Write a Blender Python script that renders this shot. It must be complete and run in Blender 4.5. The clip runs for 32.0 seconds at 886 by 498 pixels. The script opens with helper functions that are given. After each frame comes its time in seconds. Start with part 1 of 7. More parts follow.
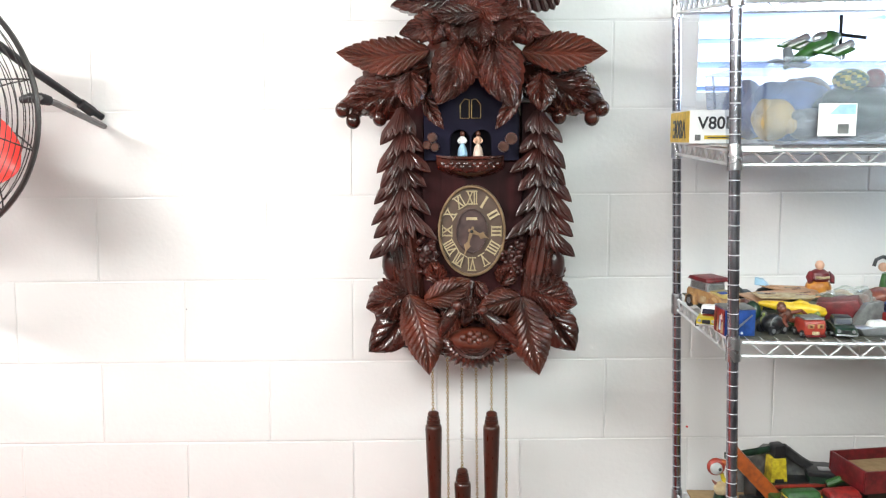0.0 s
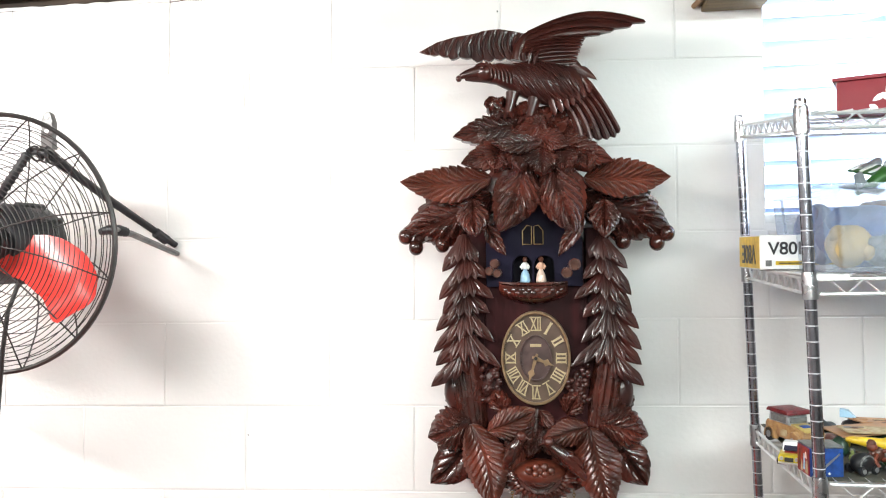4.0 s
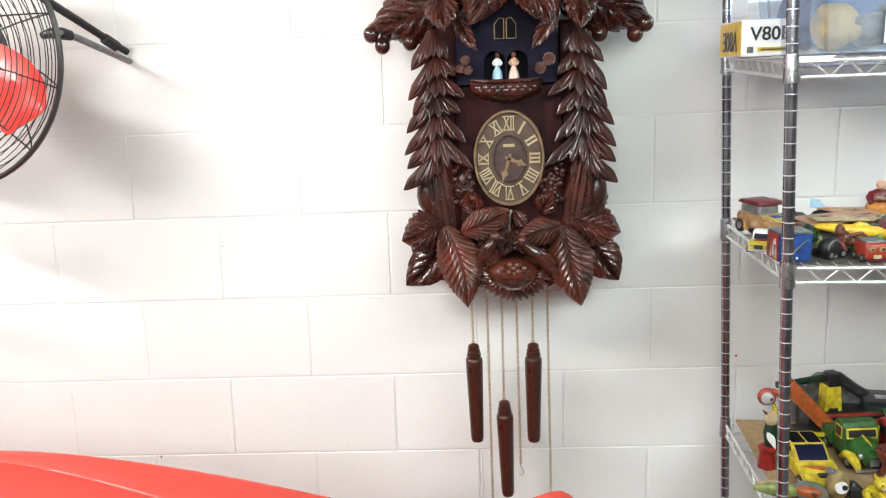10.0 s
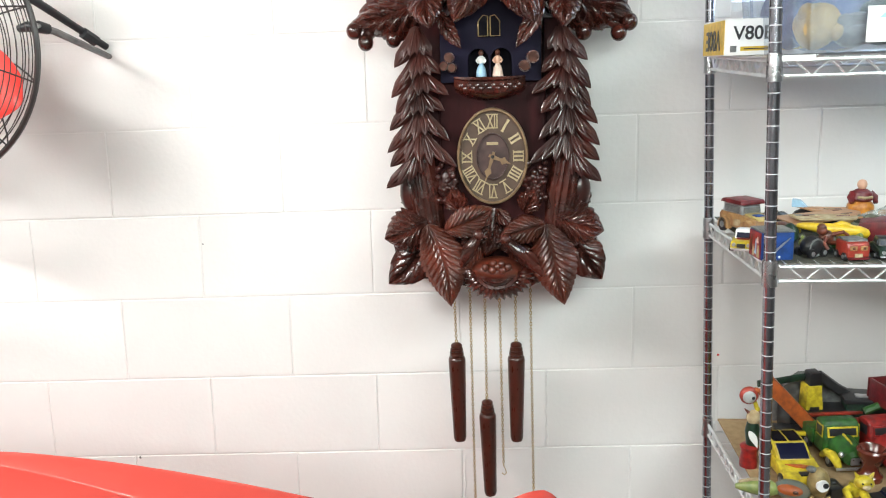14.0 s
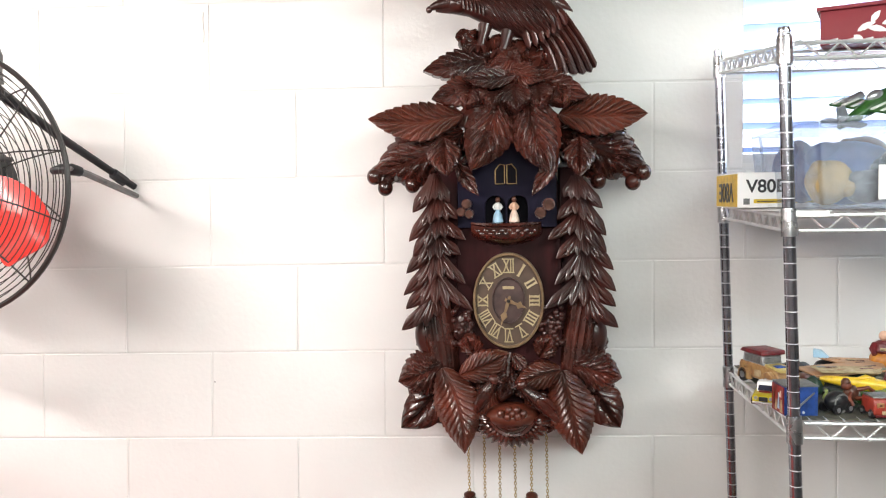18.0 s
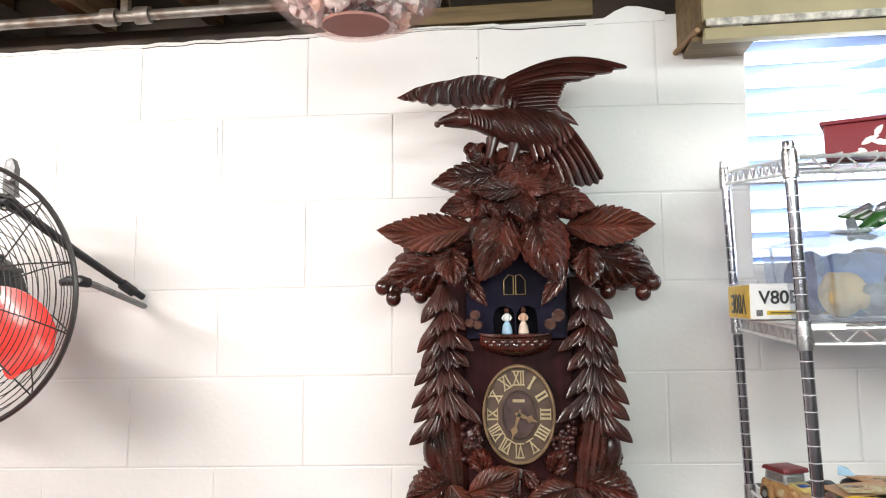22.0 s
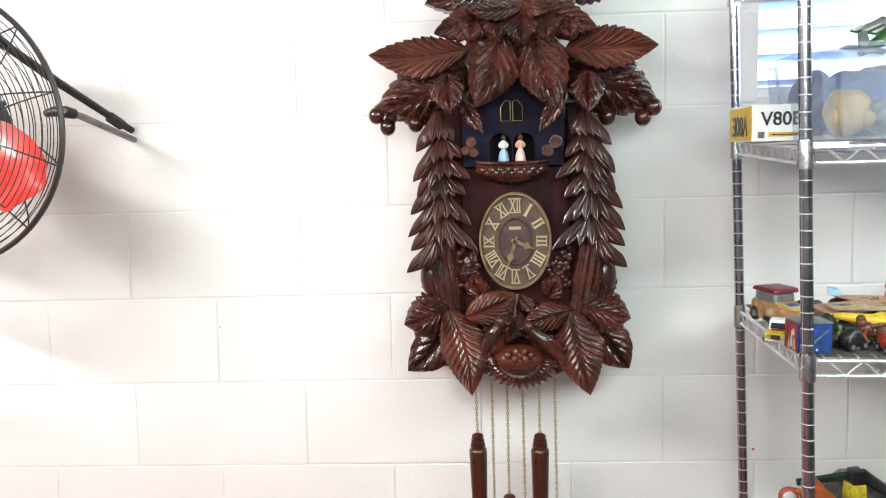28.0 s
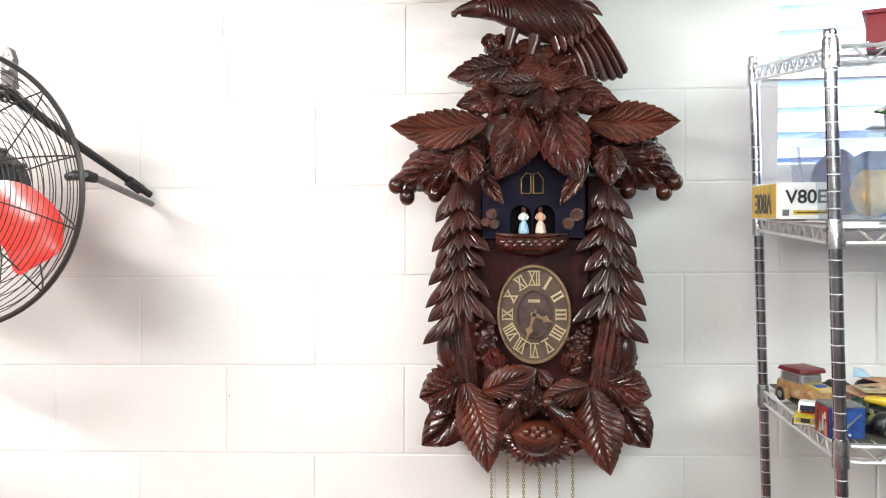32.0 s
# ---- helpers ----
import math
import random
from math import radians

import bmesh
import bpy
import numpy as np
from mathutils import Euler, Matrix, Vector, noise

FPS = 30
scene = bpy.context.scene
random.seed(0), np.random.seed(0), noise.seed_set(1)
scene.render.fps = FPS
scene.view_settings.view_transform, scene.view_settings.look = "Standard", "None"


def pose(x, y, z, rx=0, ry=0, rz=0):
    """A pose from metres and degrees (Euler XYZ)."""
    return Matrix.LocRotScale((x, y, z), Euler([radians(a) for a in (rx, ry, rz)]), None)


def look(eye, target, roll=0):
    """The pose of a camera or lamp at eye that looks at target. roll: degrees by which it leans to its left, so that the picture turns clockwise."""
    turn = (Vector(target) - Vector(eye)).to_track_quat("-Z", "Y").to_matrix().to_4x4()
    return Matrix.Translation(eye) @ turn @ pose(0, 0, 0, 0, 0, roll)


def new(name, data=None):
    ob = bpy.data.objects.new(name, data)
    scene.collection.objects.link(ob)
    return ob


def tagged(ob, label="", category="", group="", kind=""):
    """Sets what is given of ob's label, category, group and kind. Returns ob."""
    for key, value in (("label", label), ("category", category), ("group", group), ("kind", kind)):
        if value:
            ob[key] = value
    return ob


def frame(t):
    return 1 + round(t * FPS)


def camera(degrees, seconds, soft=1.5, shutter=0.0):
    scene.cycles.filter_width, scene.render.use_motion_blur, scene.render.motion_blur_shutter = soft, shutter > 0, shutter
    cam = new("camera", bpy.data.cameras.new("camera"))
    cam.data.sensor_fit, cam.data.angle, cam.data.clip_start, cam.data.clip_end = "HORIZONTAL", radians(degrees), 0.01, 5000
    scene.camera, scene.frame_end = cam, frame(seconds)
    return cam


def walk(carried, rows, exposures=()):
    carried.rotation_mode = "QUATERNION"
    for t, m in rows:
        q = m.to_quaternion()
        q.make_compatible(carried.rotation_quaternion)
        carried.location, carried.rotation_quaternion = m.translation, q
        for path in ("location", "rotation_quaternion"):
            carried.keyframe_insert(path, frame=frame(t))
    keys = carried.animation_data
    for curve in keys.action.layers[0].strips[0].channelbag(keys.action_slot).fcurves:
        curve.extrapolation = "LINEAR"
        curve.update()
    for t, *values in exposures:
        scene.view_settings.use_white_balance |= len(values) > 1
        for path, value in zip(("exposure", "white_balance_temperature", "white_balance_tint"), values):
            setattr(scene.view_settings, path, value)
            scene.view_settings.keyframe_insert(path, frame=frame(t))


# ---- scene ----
cam = camera(58.4, 32.0, soft=1.1, shutter=0.4)
# seconds, x, y, z, yaw, pitch, roll
ROWS = [
    (0.0, 0.055, -1.869, 1.545, 3.81, -7.98, 0.31),
    (0.5, 0.057, -1.867, 1.552, 4.78, -6.38, 1.14),
    (1.0, 0.066, -1.864, 1.557, 6.01, -4.37, 1.50),
    (1.5, 0.070, -1.854, 1.562, 7.11, -3.12, 1.45),
    (2.0, 0.070, -1.853, 1.571, 7.55, -1.41, 0.91),
    (2.5, 0.067, -1.859, 1.580, 7.51, 0.18, 0.45),
    (3.0, 0.062, -1.859, 1.583, 8.06, 0.89, 0.50),
    (3.5, 0.059, -1.855, 1.580, 8.42, 0.42, 0.77),
    (5.5, 0.059, -1.844, 1.573, 8.39, -1.02, 1.01),
    (6.0, 0.057, -1.840, 1.568, 8.83, -2.06, 1.05),
    (6.5, 0.056, -1.838, 1.564, 8.95, -2.72, 1.12),
    (7.0, 0.056, -1.837, 1.559, 8.70, -3.54, 1.12),
    (7.5, 0.057, -1.831, 1.556, 7.79, -4.94, 1.30),
    (8.0, 0.059, -1.828, 1.549, 6.95, -6.41, 1.32),
    (8.5, 0.061, -1.827, 1.547, 6.69, -8.10, 1.60),
    (9.0, 0.061, -1.823, 1.541, 6.46, -9.94, 1.97),
    (9.5, 0.063, -1.821, 1.537, 6.45, -11.26, 2.11),
    (10.0, 0.061, -1.815, 1.531, 6.99, -12.78, 2.26),
    (10.5, 0.059, -1.812, 1.528, 7.22, -13.93, 2.15),
    (11.0, 0.059, -1.809, 1.521, 7.12, -15.09, 2.66),
    (11.5, 0.057, -1.810, 1.515, 6.29, -16.27, 2.66),
    (12.0, 0.060, -1.811, 1.513, 5.88, -16.48, 2.49),
    (12.5, 0.060, -1.814, 1.515, 5.48, -15.54, 2.47),
    (13.0, 0.063, -1.812, 1.515, 5.26, -14.69, 2.33),
    (13.5, 0.062, -1.809, 1.520, 5.66, -13.50, 1.95),
    (14.0, 0.061, -1.807, 1.524, 5.77, -12.77, 1.82),
    (14.5, 0.060, -1.800, 1.525, 6.21, -11.91, 1.72),
    (16.5, 0.058, -1.797, 1.546, 6.61, -6.70, 1.17),
    (17.0, 0.056, -1.800, 1.548, 6.64, -5.32, 1.14),
    (17.5, 0.057, -1.799, 1.551, 6.86, -4.30, 1.11),
    (18.0, 0.058, -1.799, 1.553, 6.58, -3.47, 0.92),
    (18.5, 0.057, -1.796, 1.556, 6.64, -2.73, 1.04),
    (19.0, 0.055, -1.790, 1.557, 7.23, -2.13, 1.15),
    (19.5, 0.056, -1.790, 1.560, 7.29, -1.33, 1.11),
    (20.0, 0.056, -1.787, 1.563, 7.53, -0.49, 1.06),
    (20.5, 0.059, -1.788, 1.564, 7.85, 0.87, 1.13),
    (21.0, 0.059, -1.788, 1.567, 7.26, 2.43, 1.28),
    (21.5, 0.061, -1.788, 1.566, 7.34, 3.47, 1.01),
    (22.0, 0.062, -1.784, 1.568, 7.25, 4.01, 1.00),
    (22.5, 0.060, -1.784, 1.568, 7.22, 3.40, 0.78),
    (23.0, 0.058, -1.786, 1.567, 7.08, 2.43, 0.65),
    (23.5, 0.060, -1.783, 1.564, 7.06, 1.61, 0.63),
    (24.0, 0.060, -1.781, 1.562, 6.89, 0.74, 0.73),
    (24.5, 0.059, -1.776, 1.561, 6.59, -0.33, 0.89),
    (25.0, 0.060, -1.771, 1.555, 6.87, -1.20, 1.13),
    (25.5, 0.060, -1.767, 1.553, 7.13, -1.63, 1.00),
    (27.5, 0.060, -1.763, 1.540, 7.47, -5.87, 1.53),
    (28.0, 0.061, -1.765, 1.535, 7.29, -7.20, 1.67),
    (28.5, 0.064, -1.768, 1.532, 7.40, -8.01, 2.15),
    (29.0, 0.062, -1.770, 1.529, 7.30, -8.80, 1.93),
    (29.5, 0.062, -1.775, 1.527, 7.17, -9.29, 2.01),
    (30.0, 0.058, -1.772, 1.527, 7.24, -10.90, 1.59),
    (30.5, 0.043, -1.754, 1.538, 7.01, -9.33, 2.63),
    (31.0, 0.031, -1.741, 1.543, 6.25, -4.44, 4.15),
    (31.5, 0.031, -1.743, 1.548, 7.24, -2.61, 1.53),
    (32.0, 0.030, -1.748, 1.544, 7.48, -2.43, 0.54),
]
# seconds, stops, kelvin, tint
EXPOSURES = [(0.0, -0.08, 6350, 7), (3.0, -0.02, 6400, 7), (9.0, -0.12, 6400, 7), (12.0, -0.04, 6300, 4), (14.5, -0.15, 6400, 6), (17.0, -0.27, 6650, 11), (22.0, -0.31, 6600, 10), (25.5, -0.25, 6650, 11), (29.0, -0.11, 6300, 6), (32.0, -0.14, 6500, 9)]
walk(cam, [(t, pose(x, y, z, 90 + pitch, 0, yaw) @ pose(0, 0, 0, 0, 0, -roll)) for t, x, y, z, yaw, pitch, roll in ROWS], EXPOSURES)

# ---- light ----
world = bpy.data.worlds.new("daylight")
scene.world = world
world.use_nodes = True
wt = world.node_tree
sky = wt.nodes.new("ShaderNodeTexSky")
sky.sky_type, sky.sun_disc = 'NISHITA', False
sky.sun_elevation, sky.sun_rotation = radians(40), radians(60)
wt.links.new(sky.outputs[0], wt.nodes["Background"].inputs[0])
wt.nodes["Background"].inputs[1].default_value = 0.12


def area(name, loc, target, sx, sy, power, colour):
    data = bpy.data.lights.new(name, 'AREA')
    data.shape, data.size, data.size_y, data.energy, data.color = 'RECTANGLE', sx, sy, power, colour
    ob = new(name, data)
    ob.matrix_world = look(loc, target)
    return ob


# first and fourth follow the shadows; the rest are added fill lamps
TUBES = [(-1.45, -1.32, 2.24), (0.05, -2.1, 1.975), (0.15, -3.05, 2.02), (1.10, -1.60, 2.24), (-1.7, -3.2, 2.19)]
area("unseen_tube_light", (-1.45, -1.32, 2.205), (-0.75, 0, 0.5), 1.15, 0.09, 47, (1.0, 0.94, 0.905))
area("unseen_tube_light", (0.05, -2.1, 1.94), (-0.40, 0, 0.8), 1.15, 0.09, 11, (0.92, 1.0, 0.95))
area("unseen_tube_light", (0.15, -3.05, 1.985), (-0.70, 0, 0.55), 1.15, 0.09, 9, (0.97, 0.99, 1.0))
area("unseen_tube_light", (1.10, -1.60, 2.205), (0.3, 0, 1.3), 1.15, 0.09, 22, (0.84, 0.98, 0.97))
area("unseen_tube_light", (-1.7, -3.2, 2.155), (-1.6, -2.9, 0.0), 1.15, 0.09, 16, (0.97, 0.99, 1.0))
area("window_light", (1.02, -0.02, 1.88), (0.2, -1.6, 1.4), 0.95, 0.46, 14, (0.84, 0.93, 1.0))

# ---- materials ----


def mat(name, colour, rough=0.5, metal=0.0, var=0.15, scale=12.0, bump=0.0, bump_scale=60.0, coat=0.0, second=None, stretch=(1, 1, 1), random_amount=0.0, emit=None, spec=0.5):
    m = bpy.data.materials.new(name)
    m.use_nodes = True
    nt = m.node_tree
    b = nt.nodes["Principled BSDF"]
    tc = nt.nodes.new("ShaderNodeTexCoord")
    mp = nt.nodes.new("ShaderNodeMapping")
    mp.inputs["Scale"].default_value = stretch
    nt.links.new(tc.outputs["Object"], mp.inputs[0])
    n1 = nt.nodes.new("ShaderNodeTexNoise")
    n1.inputs["Scale"].default_value, n1.inputs["Detail"].default_value = scale, 6
    nt.links.new(mp.outputs[0], n1.inputs[0])
    mix = nt.nodes.new("ShaderNodeMix")
    mix.data_type = 'RGBA'
    two = second or tuple(max(0, c * (1 - 2 * var)) for c in colour)
    mix.inputs[6].default_value = (*two, 1)
    mix.inputs[7].default_value = (*colour, 1)
    ramp = nt.nodes.new("ShaderNodeMapRange")
    ramp.inputs[1].default_value, ramp.inputs[2].default_value = 0.35, 0.65
    nt.links.new(n1.outputs[0], ramp.inputs[0])
    nt.links.new(ramp.outputs[0], mix.inputs[0])
    out = mix.outputs[2]
    if random_amount:
        info = nt.nodes.new("ShaderNodeObjectInfo")
        hsv = nt.nodes.new("ShaderNodeHueSaturation")
        mr = nt.nodes.new("ShaderNodeMapRange")
        mr.inputs[3].default_value, mr.inputs[4].default_value = 1 - random_amount, 1 + random_amount
        nt.links.new(info.outputs["Random"], mr.inputs[0])
        nt.links.new(mr.outputs[0], hsv.inputs["Value"])
        nt.links.new(out, hsv.inputs["Color"])
        out = hsv.outputs[0]
    nt.links.new(out, b.inputs["Base Color"])
    n2 = nt.nodes.new("ShaderNodeTexNoise")
    n2.inputs["Scale"].default_value, n2.inputs["Detail"].default_value = bump_scale, 8
    nt.links.new(mp.outputs[0], n2.inputs[0])
    rr = nt.nodes.new("ShaderNodeMapRange")
    rr.inputs[3].default_value, rr.inputs[4].default_value = max(0.02, rough - 0.08), min(1, rough + 0.08)
    nt.links.new(n2.outputs[0], rr.inputs[0])
    nt.links.new(rr.outputs[0], b.inputs["Roughness"])
    b.inputs["Metallic"].default_value = metal
    b.inputs["Specular IOR Level"].default_value = spec
    b.inputs["Coat Weight"].default_value = coat
    b.inputs["Coat Roughness"].default_value = 0.04 if coat > 0.7 else 0.14
    if bump:
        bp = nt.nodes.new("ShaderNodeBump")
        bp.inputs["Strength"].default_value, bp.inputs["Distance"].default_value = bump, 0.002
        nt.links.new(n2.outputs[0], bp.inputs["Height"])
        nt.links.new(bp.outputs[0], b.inputs["Normal"])
    if emit:
        b.inputs["Emission Color"].default_value = (*emit[0], 1)
        b.inputs["Emission Strength"].default_value = emit[1]
    return m


def clear(name, colour, alpha, rough=0.15):
    m = bpy.data.materials.new(name)
    m.use_nodes = True
    nt = m.node_tree
    b = nt.nodes["Principled BSDF"]
    b.inputs["Base Color"].default_value = (*colour, 1)
    b.inputs["Roughness"].default_value = rough
    tr = nt.nodes.new("ShaderNodeBsdfTransparent")
    tr.inputs[0].default_value = (*[0.5 + 0.5 * c for c in colour], 1)
    mx = nt.nodes.new("ShaderNodeMixShader")
    n = nt.nodes.new("ShaderNodeTexNoise")
    n.inputs["Scale"].default_value = 9
    mr = nt.nodes.new("ShaderNodeMapRange")
    mr.inputs[3].default_value, mr.inputs[4].default_value = alpha * 0.6, min(1, alpha * 1.4)
    nt.links.new(n.outputs[0], mr.inputs[0])
    nt.links.new(mr.outputs[0], mx.inputs[0])
    nt.links.new(tr.outputs[0], mx.inputs[1])
    nt.links.new(b.outputs[0], mx.inputs[2])
    nt.links.new(mx.outputs[0], nt.nodes["Material Output"].inputs[0])
    return m


WALL = mat("painted_block", (0.80, 0.795, 0.785), 0.55, var=0.03, scale=3, bump=0.3, bump_scale=85, random_amount=0.02)
MORTAR = mat("painted_mortar", (0.80, 0.795, 0.785), 0.6, var=0.05, scale=8, bump=0.4, bump_scale=120)
PLAIN = mat("grey_plaster", (0.42, 0.41, 0.39), 0.7, var=0.04, scale=3, bump=0.2)
FLOOR = mat("concrete_floor", (0.30, 0.29, 0.28), 0.6, var=0.2, scale=4, bump=0.3)
CARVED = mat("carved_walnut", (0.078, 0.0165, 0.0105), 0.26, var=0.3, scale=14, bump=0.03, bump_scale=45, coat=0.4, spec=0.5, second=(0.022, 0.007, 0.005), random_amount=0.25)
CARVED_RED = mat("carved_walnut_reddish", (0.112, 0.024, 0.0125), 0.31, var=0.3, scale=14, bump=0.03, bump_scale=45, coat=0.35, spec=0.5, second=(0.034, 0.009, 0.005), random_amount=0.2)
CARVED_DULL = mat("carved_walnut_dull", (0.058, 0.014, 0.010), 0.32, var=0.3, scale=14, bump=0.07, bump_scale=45, coat=0.2, spec=0.5, second=(0.020, 0.006, 0.005))
PANEL = mat("stained_panel", (0.034, 0.006, 0.007), 0.55, var=0.3, scale=5, bump=0.2, bump_scale=30, stretch=(6, 6, 1), spec=0.12)
GABLE = mat("blue_stained_gable", (0.008, 0.006, 0.021), 0.6, var=0.25, scale=6, bump=0.15, spec=0.12)
MOSS = mat("grey_green_cloth", (0.16, 0.17, 0.12), 0.85, var=0.2, scale=40, bump=0.4, bump_scale=200)
LINER = mat("dark_rubber_liner", (0.045, 0.045, 0.040), 0.8, var=0.3, scale=20, bump=0.4, bump_scale=150, second=(0.09, 0.085, 0.06))
LOG_END = mat("cut_log_end", (0.115, 0.050, 0.036), 0.7, var=0.3, scale=50, bump=0.2, spec=0.15)
DARK = mat("near_black", (0.006, 0.005, 0.009), 0.7, var=0.2, spec=0.1)
WEIGHT = mat("turned_walnut", (0.056, 0.014, 0.008), 0.3, var=0.3, scale=9, bump=0.2, bump_scale=40, coat=0.3, second=(0.038, 0.011, 0.007), stretch=(8, 8, 1))
DIAL = mat("dial_brown", (0.105, 0.068, 0.050), 0.5, var=0.15, scale=30, spec=0.3)
DIAL_IN = mat("dial_centre", (0.085, 0.052, 0.048), 0.45, var=0.2, scale=40, spec=0.3)
BRASS = mat("aged_brass", (0.52, 0.38, 0.17), 0.4, metal=0.6, var=0.2, scale=50)
RIM = mat("dial_rim", (0.30, 0.20, 0.11), 0.35, metal=0.4, var=0.2, scale=30)
NUMERAL = mat("numeral_gold", (0.40, 0.32, 0.18), 0.5, metal=0.1, var=0.1, scale=60)
CHROME = mat("chrome_wire", (0.84, 0.85, 0.86), 0.34, metal=0.75, var=0.05, scale=20)
COLLAR = mat("chrome_collar", (0.54, 0.54, 0.56), 0.28, metal=1.0, var=0.15, scale=25)
POST = mat("chrome_post", (0.46, 0.47, 0.53), 0.22, metal=1.0, var=0.2, scale=15)
# paler metal that paints the glint into the post grooves
GROOVE = mat("groove_glint", (0.70, 0.70, 0.73), 0.5, metal=0.4, var=0.1, scale=30)
BLACK_WIRE = mat("black_wire", (0.02, 0.018, 0.018), 0.4, var=0.1)
BLACK_METAL = mat("black_metal", (0.022, 0.022, 0.026), 0.45, var=0.2, scale=20)
GREY_METAL = mat("grey_metal", (0.20, 0.20, 0.20), 0.45, metal=0.4, var=0.2, scale=20)
RED_BLADE = mat("red_blade", (0.72, 0.045, 0.035), 0.3, var=0.06, scale=6, coat=0.3)
CAR_RED = mat("red_car_paint", (0.52, 0.062, 0.047), 0.5, var=0.03, scale=3, coat=0.8, spec=0.2)
WHITE = mat("white_paint", (0.78, 0.78, 0.77), 0.5, var=0.05)
CARD = mat("cardboard", (0.34, 0.23, 0.12), 0.85, scale=75, bump=0.25, bump_scale=160, second=(0.27, 0.18, 0.09), random_amount=0.12)
TIMBER = mat("raw_timber", (0.36, 0.22, 0.11), 0.75, var=0.25, scale=4, bump=0.3, stretch=(8, 1, 8))
TIMBER_DARK = mat("dark_timber", (0.055, 0.036, 0.024), 0.8, var=0.3, scale=5, bump=0.3)
TRIM_TAN = mat("olive_brown_board", (0.17, 0.115, 0.05), 0.7, var=0.2, scale=7, bump=0.25, stretch=(1, 8, 8))
TAN = mat("tan_painted_board", (0.42, 0.36, 0.21), 0.6, var=0.1, scale=6, bump=0.2)
TAN_WORN = mat("worn_white_edge", (0.74, 0.71, 0.64), 0.6, var=0.3, scale=60, bump=0.4)
PIPE = mat("galvanised_pipe", (0.30, 0.29, 0.27), 0.5, metal=0.6, scale=18, bump=0.3, second=(0.12, 0.085, 0.06))
# white slats; the blue of the daylight is mixed into their colour
SLAT = mat("sky_tinted_slat", (0.62, 0.71, 0.86), 0.5, var=0.04)
_nt = SLAT.node_tree
_tl, _mx = _nt.nodes.new("ShaderNodeBsdfTranslucent"), _nt.nodes.new("ShaderNodeMixShader")
_tl.inputs[0].default_value, _mx.inputs[0].default_value = (0.60, 0.74, 1.0, 1), 0.5
_nt.links.new(_nt.nodes["Principled BSDF"].outputs[0], _mx.inputs[1])
_nt.links.new(_tl.outputs[0], _mx.inputs[2])
_nt.links.new(_mx.outputs[0], _nt.nodes["Material Output"].inputs[0])
YELLOW = mat("yellow_paint", (0.7, 0.47, 0.02), 0.36, scale=75, bump=0.25, bump_scale=160, second=(0.5, 0.33, 0.02), random_amount=0.12)
LEMON = mat("lemon_paint", (0.62, 0.5, 0.03), 0.36, scale=75, bump=0.25, bump_scale=160, second=(0.34, 0.25, 0.02), random_amount=0.12)
ORANGE = mat("orange_paint", (0.42, 0.095, 0.02), 0.36, scale=75, bump=0.25, bump_scale=160, second=(0.24, 0.06, 0.02), random_amount=0.12)
PUMPKIN = mat("pumpkin_orange", (0.56, 0.24, 0.03), 0.36, scale=75, bump=0.25, bump_scale=160, second=(0.34, 0.11, 0.02), random_amount=0.12)
CREAM = mat("cream_card", (0.46, 0.38, 0.24), 0.85, scale=75, bump=0.25, bump_scale=160, second=(0.3, 0.22, 0.12), random_amount=0.12)
TANTIN = mat("tan_tinplate", (0.42, 0.25, 0.1), 0.36, scale=75, bump=0.25, bump_scale=160, second=(0.25, 0.13, 0.06), random_amount=0.12)
MAROON = mat("maroon", (0.16, 0.014, 0.018), 0.36, scale=75, bump=0.25, bump_scale=160, second=(0.08, 0.01, 0.012), random_amount=0.12)
BOXRED = mat("dark_red_card", (0.21, 0.010, 0.020), 0.5, var=0.08, scale=9)
TOYRED = mat("toy_red", (0.3, 0.016, 0.013), 0.36, scale=75, bump=0.25, bump_scale=160, second=(0.13, 0.01, 0.01), random_amount=0.12)
BLUE = mat("toy_blue", (0.02, 0.07, 0.29), 0.36, scale=75, bump=0.25, bump_scale=160, second=(0.015, 0.04, 0.16), random_amount=0.12)
NAVY = mat("toy_navy", (0.008, 0.009, 0.030), 0.35, spec=0.25, var=0.12, scale=20)
GREEN = mat("toy_green", (0.03, 0.115, 0.02), 0.36, scale=75, bump=0.25, bump_scale=160, second=(0.018, 0.055, 0.015), random_amount=0.12)
DGREEN = mat("dark_green", (0.012, 0.038, 0.02), 0.36, scale=75, bump=0.25, bump_scale=160, second=(0.008, 0.018, 0.012), random_amount=0.12)
LIME = mat("pale_green", (0.27, 0.32, 0.1), 0.36, scale=75, bump=0.25, bump_scale=160, second=(0.14, 0.2, 0.06), random_amount=0.12)
BLACK = mat("toy_black", (0.018, 0.018, 0.020), 0.35, var=0.1)
SILVER = mat("toy_silver", (0.55, 0.56, 0.58), 0.3, metal=0.8, var=0.15, scale=40)
GREY = mat("toy_grey", (0.18, 0.18, 0.175), 0.36, scale=75, bump=0.25, bump_scale=160, second=(0.09, 0.09, 0.09), random_amount=0.12)
GOLD = mat("toy_gold", (0.42, 0.31, 0.13), 0.45, metal=0.3, var=0.3, scale=50, bump=0.3)
SKIN = mat("doll_face", (0.66, 0.40, 0.28), 0.5, var=0.05)
BROWN = mat("toy_brown", (0.115, 0.04, 0.022), 0.36, scale=75, bump=0.25, bump_scale=160, second=(0.06, 0.02, 0.014), random_amount=0.12)
PLUSH = mat("tan_plush", (0.56, 0.37, 0.15), 0.95, var=0.25, scale=18, bump=0.6, bump_scale=150)
PLUSH_B = mat("blue_plush", (0.12, 0.18, 0.38), 0.95, var=0.2, scale=14, bump=0.5)
